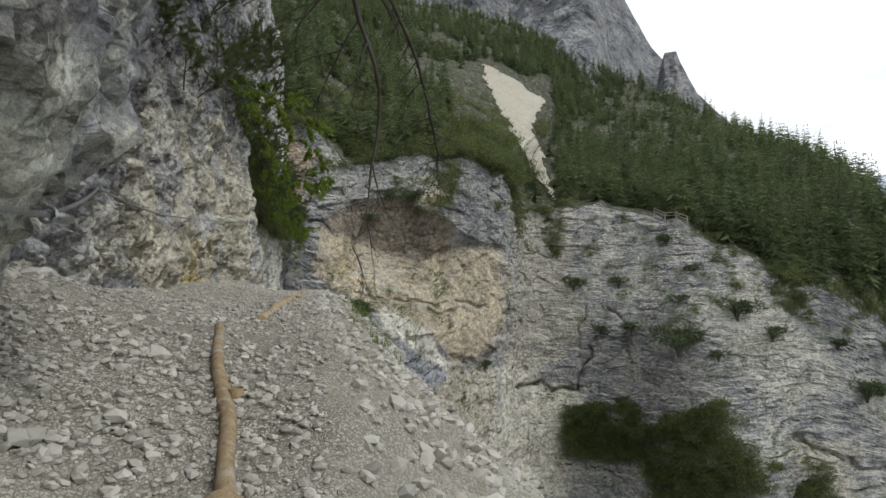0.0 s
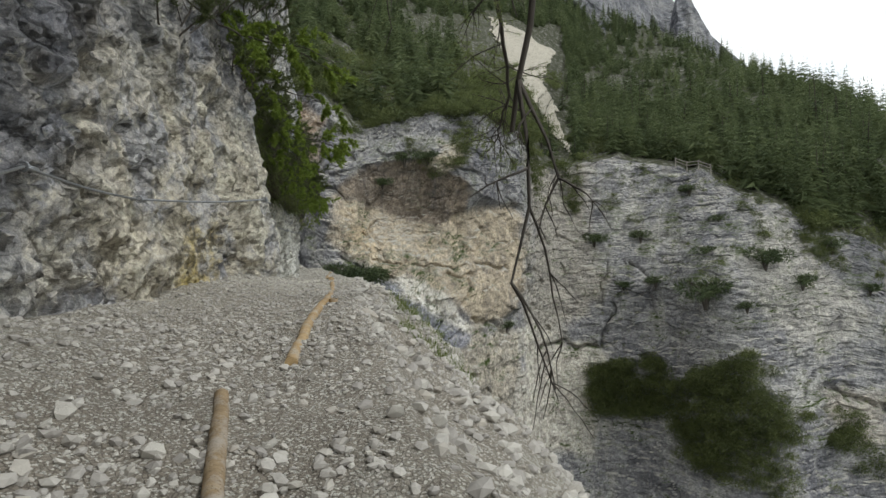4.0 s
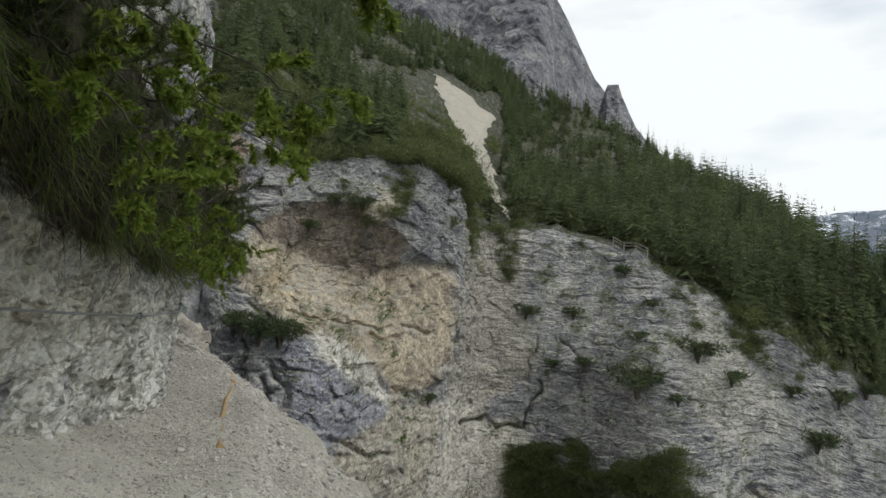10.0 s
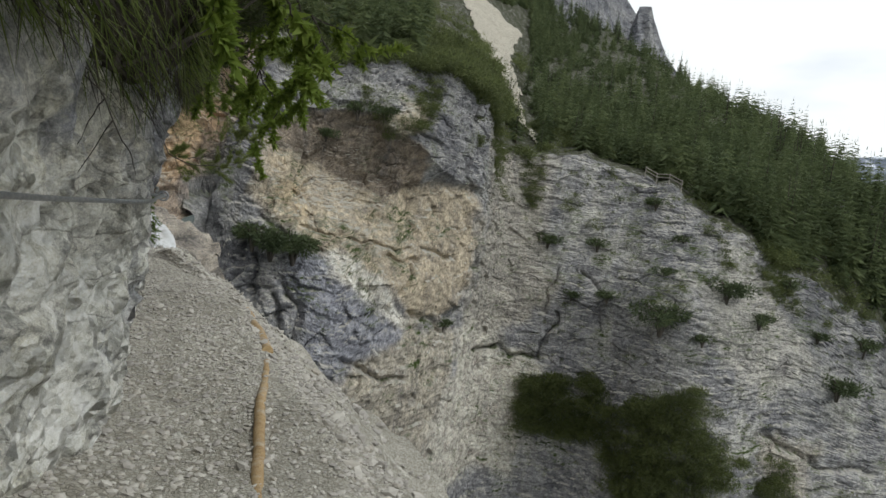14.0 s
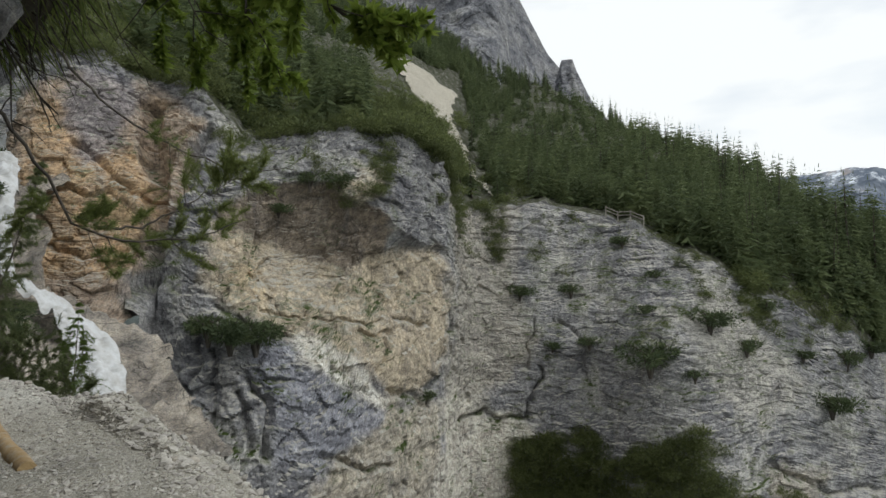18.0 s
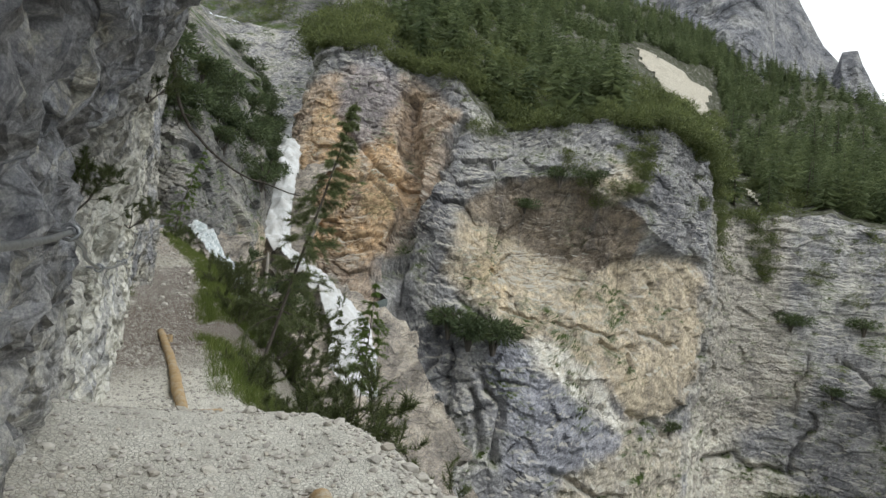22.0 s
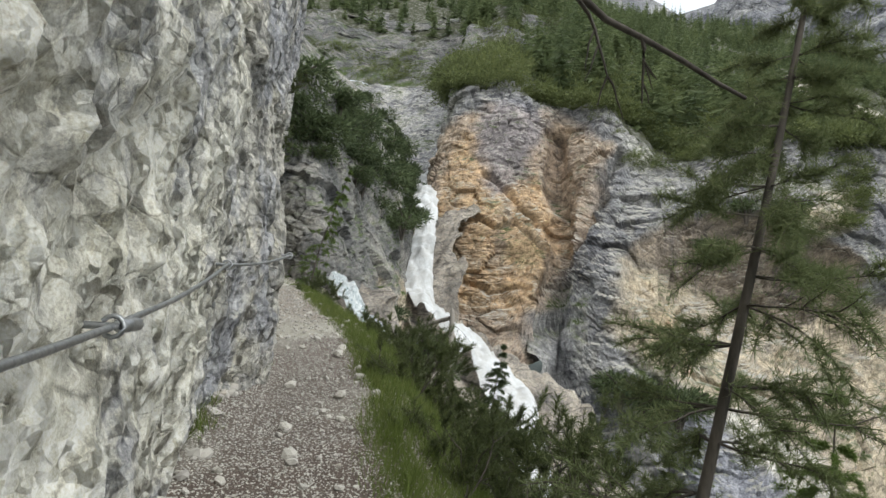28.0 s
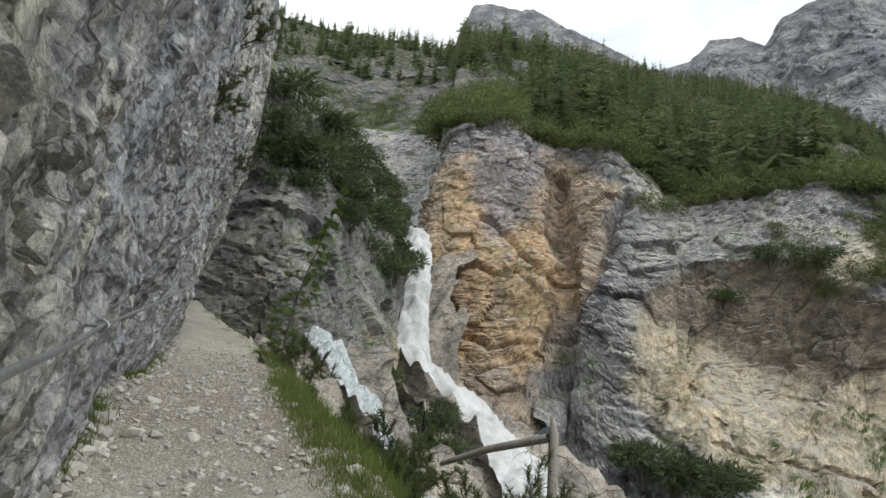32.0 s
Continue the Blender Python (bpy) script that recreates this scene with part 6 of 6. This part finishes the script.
def bent_branch(name, line, radius, seed, label, category, leaf=None, count=14, needle=0.07, nwidth=0.004, kids=9, reach=0.6, depth=1, droop=0.3, wood=None, up=0.2, skip=0.25):
    """A limb along a given line with side twigs, and foliage at their tips."""
    rng = np.random.default_rng(seed)
    line = np.array(line, float)
    d = np.concatenate([[0], np.cumsum(np.linalg.norm(np.diff(line, axis=0), axis=1))])
    u = np.linspace(0, d[-1], 26)
    c = curve_at(d, line, u) + 0.012 * rng.normal(size=(26, 3))
    base = tagged(new(name), label, category)
    base.location = c[0]
    c = c - c[0]
    out, tips = [limb(c, radius * np.linspace(1, 0.22, 26), 8)], [(c[-1], c[-1] - c[-2])]
    for _ in range(kids):
        i = int(rng.uniform(skip, 1) * 25)
        way = c[min(i + 1, 25)] - c[max(i - 1, 0)]
        way = way / np.linalg.norm(way)
        side = rng.normal(size=3)
        side -= way * (side @ way)
        side /= np.linalg.norm(side)
        twigs(c[i], way * 0.6 + side, reach * rng.uniform(0.5, 1.1), max(0.004, radius * 0.28), depth, rng, out, droop, tips, 4, 0.6, 0.3)
    part("wood", mesh_of("wood", *merged(out), wood or dead_wood), base, "bare bent twigs")
    if leaf:
        good = [(p, np.asarray(w) / np.linalg.norm(w)) for p, w in tips]
        part("foliage", mesh_of("foliage", *needle_tufts(good, count, needle, nwidth, rng, up), leaf, False), base)
    return base


bent_branch("dead_branch", [(-2.6, 6.5, 4.6), (-1.5, 6.35, 3.4), (-1.0, 6.4, 2.3), (-0.85, 6.5, 1.55), (-0.95, 6.6, 1.1)], 0.035, 501, "dead bare larch branch hanging over the trail", "branch", None, kids=14, reach=0.8, depth=2, droop=0.8)
bent_branch("dead_limb", [(-1.9, 9.2, 5.4), (-0.8, 9.9, 3.3), (-0.55, 10.56, 2.45), (-0.52, 12.0, 2.13), (-0.49, 13.45, 2.05)], 0.032, 502, "leaning dead pine limb with bare curling twigs against the sky", "branch", tuft_green, 14, 0.045, 0.002, 46, 0.6, 1, 0.3, skip=0.3)
bent_branch("pine_branch", [(-8.3, 26.9, 2.7), (-7.76, 27.0, 2.03), (-7.39, 27.25, 1.42), (-6.98, 27.4, 1.36), (-6.48, 27.6, 1.53)], 0.016, 504, "grey mountain pine branch with tufted green tips", "branch", tuft_green, 46, 0.06, 0.0018, 17, 0.36, 1, -0.5, bark, 0.5, 0.5)
bent_branch("pine_branch", [(-7.39, 27.25, 1.43), (-7.1, 27.4, 1.5), (-6.75, 27.55, 1.72), (-6.4, 27.7, 1.95)], 0.009, 507, "side bough of mountain pine with green tufts", "branch", tuft_green, 46, 0.06, 0.0018, 13, 0.3, 1, -0.5, bark, 0.5, 0.2)
bent_branch("pine_branch", [(-8.6, 28.9, 3.6), (-7.9, 29.1, 2.75), (-7.3, 29.3, 2.42), (-6.8, 29.4, 2.22), (-6.2, 29.5, 2.3)], 0.016, 505, "long mountain pine branch reaching over the drop", "branch", tuft_green, 24, 0.055, 0.0018, 18, 0.45, 1, -0.2, bark, 0.4, 0.3)
bent_branch("dead_branch", [(-15.0, 34.6, 5.6), (-14.3, 35.0, 4.0), (-14.1, 35.6, 2.65), (-13.7, 36.4, 2.15), (-13.0, 37.2, 1.95)], 0.042, 506, "bare hanging branch curving out from the rock", "branch", None, kids=8, reach=0.4, depth=1, droop=0.4)
for k, (x, y, z) in enumerate(((-4.3, 15.0, 3.3), (-4.6, 16.6, 2.9), (-4.9, 17.9, 2.8), (-5.0, 19.5, 3.2), (-3.9, 13.2, 3.6), (-5.3, 21.0, 3.4), (-3.6, 11.4, 3.0))):
    line = [(x - 0.6, y, z + 0.7), (x, y + 0.1, z + 0.25), (x + 0.75, y + 0.3, z), (x + 1.25, y + 0.4, z - 0.3)]
    bent_branch("leafy_shoot", line, 0.014, 520 + k, "fresh bright green leafy shoots hanging from the rock", "shrub", broad, 22, 0.062, 0.016, 9, 0.42, 1, 0.5, None, 0.0, 0.2)


def pine_thing(name, size, seed, label, group, leaf, stems=7, needle=0.09):
    """A spreading mountain pine: curved stems from one root, tufted all along."""
    rng = np.random.default_rng(seed)
    base = tagged(new(name), label, "bush", group)
    tips = []
    for k in range(stems):
        out = []
        a = k * 6.283 / stems + rng.uniform(-0.4, 0.4)
        way = (np.cos(a) * 0.8, np.sin(a) * 0.8, rng.uniform(0.5, 1.4))
        twigs((0, 0, -0.1), way, size * rng.uniform(0.8, 1.15), 0.015 * size, 2, rng, out, -0.35, tips, 4, 0.65, 0.3)
        part("stem", mesh_of("stem", *merged(out), bark), base)
    part("needles", mesh_of("needles", *needle_tufts(tips, 26, needle * size, 0.004 * size, rng, 0.35, 0.6), leaf, False), base)
    return base


near_pines = [pine_thing("mountain_pine", 1.0, 540 + k, "dense green mountain pine bush on the steep slope", "pines below the trail", pine) for k in range(3)]
hang_bush = [pine_thing("hanging_bush", 1.0, 550 + k, "dark bush hanging over the rock edge", "bushes on the rock", pine, 7, 0.075) for k in range(2)]
used = set()


def plant(proto, q, size, turn, tilt=0.0, squash=1.0):
    m = Matrix.Translation(tuple(q)) @ Matrix.Rotation(tilt, 4, "Y") @ Matrix.Rotation(turn, 4, "Z") @ Matrix.Diagonal((size, size, size * squash, 1))
    if proto.name not in used:
        used.add(proto.name)
        proto.matrix_basis = m
        return proto
    c = copy_thing(proto, m)
    c.matrix_basis = m
    return c


def below_trail(y, out):
    """A place on the slope that many metres out from the trail's edge."""
    i = int(np.argmin(np.abs(mid[:, 1] - y)))
    row = floor_p[i, 30:]
    d = np.hypot(row[:, 0] - floor_p[i, 29, 0], row[:, 1] - floor_p[i, 29, 1])
    return row[int(np.argmin(np.abs(d - out)))]


rng = np.random.default_rng(11)
for k in range(16):
    q = below_trail(rng.uniform(34.5, 44), rng.uniform(1.3, 4.8))
    plant(near_pines[k % 3], q, rng.uniform(1.2, 1.7), rng.uniform(0, 6.28))
for k in range(34):
    q = below_trail(rng.uniform(33.2, 49), rng.uniform(0.5, 2.4))
    plant(near_pines[k % 3], q, rng.uniform(0.55, 1.05), rng.uniform(0, 6.28), 0.0, 0.8)
for k in range(30):
    y = rng.uniform(33.5, 47)
    q = below_trail(y, rng.uniform(1.1, 4.6))
    plant(near_pines[k % 3], q, rng.uniform(0.7, 1.35), rng.uniform(0, 6.28))
for k in range(16):
    q = below_trail(rng.uniform(41.5, 49), rng.uniform(0.45, 1.3))
    plant(near_pines[k % 3], q, rng.uniform(0.65, 1.0), rng.uniform(0, 6.28), 0.0, 0.9)
for k in range(44):
    q = below_trail(rng.uniform(38, 50), rng.uniform(0.35, 1.9))
    plant(near_pines[k % 3], q, rng.uniform(0.35, 0.75), rng.uniform(0, 6.28), 0.0, 0.9)
for k in range(6):
    q = below_trail(rng.uniform(47, 54), rng.uniform(0.2, 1.0))
    plant(near_pines[k % 3], q, rng.uniform(0.8, 1.4), rng.uniform(0, 6.28))
for k, (y, out) in enumerate(((11.2, 1.5), (12.0, 1.7), (13.0, 1.6), (14.4, 1.8), (10.2, 1.9))):
    plant(near_pines[k % 3], below_trail(y, out), rng.uniform(0.45, 0.7), rng.uniform(0, 6.28))
# bushes that crown and overhang the rock
for k, (y, h, size) in enumerate(((5.8, 4.6, 0.9), (7.0, 3.6, 1.0), (8.0, 3.0, 0.9), (8.8, 3.6, 0.8), (14.4, 3.6, 0.8), (31.9, 2.3, 0.5), (31.3, 1.3, 0.42), (32.7, 1.7, 0.4), (44.0, 3.0, 0.8), (45.5, 4.4, 1.0), (47.5, 3.2, 0.9), (26.3, 3.6, 0.7), (6.6, 5.4, 1.2), (7.6, 5.0, 1.2), (9.2, 4.6, 1.0), (4.8, 5.6, 0.9), (10.2, 3.2, 1.1), (11.2, 2.8, 1.2), (12.2, 3.4, 1.3), (13.0, 2.8, 1.1), (10.8, 4.4, 1.3), (12.0, 4.8, 1.4), (9.6, 3.4, 1.0), (15.5, 5.0, 1.3), (16.5, 5.8, 1.3), (15.0, 6.4, 1.4), (17.5, 5.0, 1.3), (18.5, 6.4, 1.4), (14.6, 4.8, 1.2))):
    q, lf = on_wall(y, h, 0.04 if k in (5, 6, 7) else -0.15)
    turn = math.atan2(lf[1], lf[0])
    plant(hang_bush[k % 2] if k not in (5, 6, 7) else near_pines[k % 3], q, size * 0.85, turn, 0.0, 0.8)
# roots and dark humus under the overhanging bushes
humus = earth_paint("dark humus", (0.03, 0.026, 0.02), (0.06, 0.052, 0.038), (0.10, 0.105, 0.05), 0.25)

# y, room to the lip, height of its underside over the floor
BANK = np.array([(12.4, 1.5, 3.5), (13.6, 1.2, 2.9), (15.0, 0.9, 2.6), (16.0, 0.7, 2.4), (17.5, 0.55, 2.25), (19.0, 0.48, 2.2), (21.0, 0.4, 2.2), (22.6, 0.34, 2.25), (24.0, 0.02, 2.3), (25.2, 0.05, 2.6), (26.0, 0.3, 3.2)])
bs = np.arange(chord_of_y(12.4), chord_of_y(26.0), 0.09)
bm_mid, _, bm_left, _, _ = trail(bs)
lip_at = curve_at([chord_of_y(y) for y in BANK[:, 0]], BANK[:, 1:], bs)
SHAPE = curve_at([0, 1, 2, 3, 4, 5], np.array([(1.3, 0.35), (0.55, 0.05), (0.1, 0.0), (0.0, 0.35), (0.25, 1.3), (1.5, 3.2)]), np.linspace(0, 5, 44))
bank = np.empty((len(bs), 44, 3))
bank[..., :2] = bm_mid[:, None, :2] + bm_left[:, None] * (lip_at[:, :1] + SHAPE[None, :, 0])[..., None]
bank[..., 2] = bm_mid[:, 2, None] + lip_at[:, 1:] + SHAPE[None, :, 1]
q = bank.reshape(-1, 3)
bank = (q + (0.22 * fbm(q / 0.55, 4, 251) - 0.04)[:, None] * np.array([0.6, -0.6, 1.0]) + 0.05 * np.stack([fbm(q / 0.14, 3, 252 + k) for k in range(3)], 1)).reshape(bank.shape)
grid("bank_humus", bank, humus, "dark overhanging bank of humus and roots above the undercut", "bank", "structure", False)
b_rng = np.random.default_rng(41)
roots = []
for _ in range(80):
    i, j = b_rng.integers(0, len(bs)), b_rng.integers(6, 34)
    way = np.array([*(-bm_left[i] * b_rng.uniform(0.1, 0.8)), -b_rng.uniform(0.2, 1.0)])
    twigs(bank[i, j] + np.array([*(bm_left[i] * 0.06), 0]), way + b_rng.normal(0, 0.25, 3), b_rng.uniform(0.2, 0.5), b_rng.uniform(0.003, 0.008), 1, b_rng, roots, 0.9, None, 3, 0.8, 0.4)
tagged(new("hanging_roots", mesh_of("hanging_roots", *merged(roots), dead_wood)), "tangle of thin dead roots hanging from the bank", "roots", "", "stuff")
for n_blades, paint, rows_b, mesh_name, words in ((9000, grass, (8, 30), "bank_grass", "long green grass hanging from the bank"), (7000, dead_wood, (2, 20), "bank_rootlets", "fine brown rootlets hanging from the bank")):
    i, j = b_rng.integers(0, len(bs), n_blades), b_rng.integers(*rows_b, n_blades)
    base = bank[i, j] + b_rng.normal(0, 0.03, (n_blades, 3))
    way = np.column_stack([-bm_left[i] * b_rng.uniform(0.0, 0.7, (n_blades, 1)), -b_rng.uniform(0.5, 1.1, n_blades)]) + b_rng.normal(0, 0.22, (n_blades, 3))
    way /= np.linalg.norm(way, axis=1, keepdims=True)
    tagged(new(mesh_name, mesh_of(mesh_name, *blades(base, way, b_rng.uniform(0.08, 0.32, n_blades), 0.0035, b_rng), paint, False)), words, "grass" if paint is grass else "roots", "", "stuff")
for k in range(62):
    i, j = int((k + b_rng.random()) / 62 * (len(bs) - 1)), b_rng.integers(12, 38)
    plant(hang_bush[k % 2], bank[i, j] + np.array([*(bm_left[i] * 0.12), -0.05]), b_rng.uniform(0.55, 0.95), b_rng.uniform(0, 6.28), 0.0, 0.8)

for k in range(16):
    i = int((k + b_rng.random()) / 16 * (len(bs) - 1))
    q = bank[i, 24]
    out = np.array([-bm_left[i, 0], -bm_left[i, 1], 0.0])
    sway = b_rng.uniform(-0.3, 0.5)
    fw = np.array([bm_left[i, 1], -bm_left[i, 0], 0.0]) * sway
    line = [q - out * 0.3 + (0, 0, 0.45), q + out * 0.1 + (0, 0, 0.2), q + out * 0.4 + fw * 0.6 - (0, 0, 0.05), q + out * 0.6 + fw - (0, 0, 0.35)]
    bent_branch("leafy_shoot", line, 0.011, 700 + k, "fresh bright green leafy shoots hanging from the bank", "shrub", broad, 20, 0.05, 0.013, 9, 0.36, 1, 0.5, None, 0.0, 0.15)

# conifers standing below the trail
def conifer_thing(foot, lean_to, height, seed, label, leaf, width, levels, per, bare=0.2):
    """A trail-side conifer: leaning trunk, whorls of drooping boughs, tufted twigs."""
    rng = np.random.default_rng(seed)
    base = tagged(new("larch_tree"), label, "tree")
    base.location = foot
    top = np.array(lean_to, float) * height
    bend = rng.normal(0, 0.02 * height, 3) * (1, 1, 0)
    trunk = [np.zeros(3) - (0, 0, 0.5), top * 0.33 + bend, top * 0.66 + bend * 0.7, top]
    part("trunk", mesh_of("trunk", *limb(curve_at([0, 1, 2, 3], np.array(trunk), np.linspace(0, 3, 16)), height * np.linspace(0.0068, 0.002, 16), 9), bark), base)
    tips = []
    for k in range(levels):
        t = bare + (1 - bare) * (k + rng.random() * 0.7) / levels
        p = top * t + bend * (1 - abs(2 * t - 1))
        for j in range(per):
            a = rng.uniform(0, 6.28)
            way = (np.cos(a), np.sin(a), rng.uniform(-0.35, 0.15))
            out = []
            twigs(p, way, height * width * (1.05 - t) ** 0.8 * rng.uniform(0.6, 1.15), 0.0022 * height * (1.1 - t), 1, rng, out, 0.35, tips, 6, 0.5, 0.25)
            part("bough", mesh_of("bough", *merged(out), bark), base)
    part("needles", mesh_of("needles", *needle_tufts(tips, 32, 0.011 * height + 0.022, 0.00022 * height + 0.0013, rng, 0.1), leaf, False), base)
    return base


conifer_thing((-13.5, 37.0, -1.3), (0.2, 0.22, 1.0), 5.2, 601, "tall slender larch leaning out from the slope below the trail", larch_dark, 0.15, 25, 4, 0.2)
conifer_thing((-12.3, 39.5, -1.9), (0.06, 0.0, 1.0), 2.4, 602, "young bright green larch below the trail", larch, 0.26, 14, 6, 0.1)
conifer_thing((-16.1, 43.6, -1.3), (0.1, 0.05, 1.0), 1.7, 603, "small spruce on the slope beside the trail", needles, 0.22, 14, 6, 0.1)
conifer_thing((-23.9, 49.4, 1.0), (0.14, 0.22, 1.0), 4.2, 604, "thin leaning larch beside the cascade", larch, 0.16, 18, 4, 0.1)
conifer_thing((-14.6, 44.3, -2.0), (0.02, 0.0, 1.0), 1.5, 605, "young upright pine on the slope", pine, 0.2, 10, 6, 0.1)
conifer_thing((-13.4, 42.9, -2.1), (0.05, 0.0, 1.0), 1.5, 606, "young upright pine on the slope", pine, 0.2, 10, 6, 0.1)
conifer_thing((-3.4, 18.5, -2.4), (0.05, 0.0, 1.0), 1.6, 607, "young pine below the trail's edge", pine, 0.22, 10, 6, 0.1)

# broken stump with a fallen trunk
stump = tagged(new("broken_stump"), "grey broken stump with a fallen dead trunk", "stump")
stump.location = (-17.4, 45.0, -0.95)
part("stem", mesh_of("stem", *limb([(0, 0, -0.3), (0.02, 0, 0.8), (0.0, 0.02, 1.75), (-0.02, 0.03, 1.9)], [0.065, 0.055, 0.05, 0.02], 9), fence_wood), stump)
part("fallen_trunk", mesh_of("fallen_trunk", *limb([(-0.05, 0, 1.7), (-0.7, 0.2, 1.5), (-1.3, 0.4, 1.25)], [0.045, 0.04, 0.03], 8), fence_wood), stump)
t_rng = np.random.default_rng(61)
for k in range(9):
    out = []
    a = t_rng.uniform(0, 6.28)
    twigs((0.02 * np.cos(a), 0.02 * np.sin(a), 0.5 + 0.15 * k), (np.cos(a), np.sin(a), 0.1), t_rng.uniform(0.25, 0.5), 0.007, 1, t_rng, out, 0.9, None, 4, 0.6, 0.4)
    part("twig", mesh_of("twig", *merged(out), dead_wood), stump)

# grass along the trail
g_rng = np.random.default_rng(21)
bases = []
for n, y0, y1, a0, a1 in ((9500, 33.5, 49, 27, 44), (1800, 36, 46, 25, 29),  (1300, 33, 50, 44, 66), (1600, 38, 46, 3, 7), (500, 10.5, 15, 44, 70), (700, 47, 55, 26, 50)):
    i = g_rng.integers(int(np.argmin(np.abs(mid[:, 1] - y0))), int(np.argmin(np.abs(mid[:, 1] - y1))), n)
    j = g_rng.integers(a0, a1, n)
    q = floor_p[i, j] + g_rng.normal(0, 0.05, (n, 3)) * (1, 1, 0)
    clump = fbm(q / 0.8, 2, 231)
    bases.append(q[clump > -0.45])
bases = np.concatenate(bases)
bases = np.repeat(bases, 8, 0) + g_rng.normal(0, 0.05, (len(bases) * 8, 3)) * (1, 1, 0.2)
way = g_rng.normal(0, 0.42, (len(bases), 3)) + (0, 0, 1)
way /= np.linalg.norm(way, axis=1, keepdims=True)
v, f = blades(bases - (0, 0, 0.02), way, g_rng.uniform(0.05, 0.20, len(bases)), 0.0035, g_rng)
tagged(new("trail_grass", mesh_of("trail_grass", v, f, grass, False)), "yellow-green grass tufts along the trail's edge", "grass", "", "stuff")

# ---------------------------------------------------------------- single stones of the trail
rng = np.random.default_rng(31)
for k in range(300):
    s0, s1, a0, a1, lo_r, hi_r = ((5, 13, 2, 29, 0.05, 0.10), (6, 18, 30, 66, 0.06, 0.14), (20, 40, 8, 34, 0.04, 0.08), (46, 56, 3, 30, 0.045, 0.10))[k % 4]
    q = spot_on_floor(s0, s1, a0, a1)
    r = lo_r + (hi_r - lo_r) * rng.random() ** 2
    ob = new("stone", stone_data[k % 7])
    ob.parent = trail_floor
    ob.matrix_basis = Matrix.Translation(tuple(q + (0, 0, r * 0.22))) @ Euler(rng.uniform(-0.5, 0.5, 3).tolist()).to_matrix().to_4x4() @ Matrix.Rotation(rng.uniform(0, 6.28), 4, "Z") @ Matrix.Diagonal((r, r, r, 1))
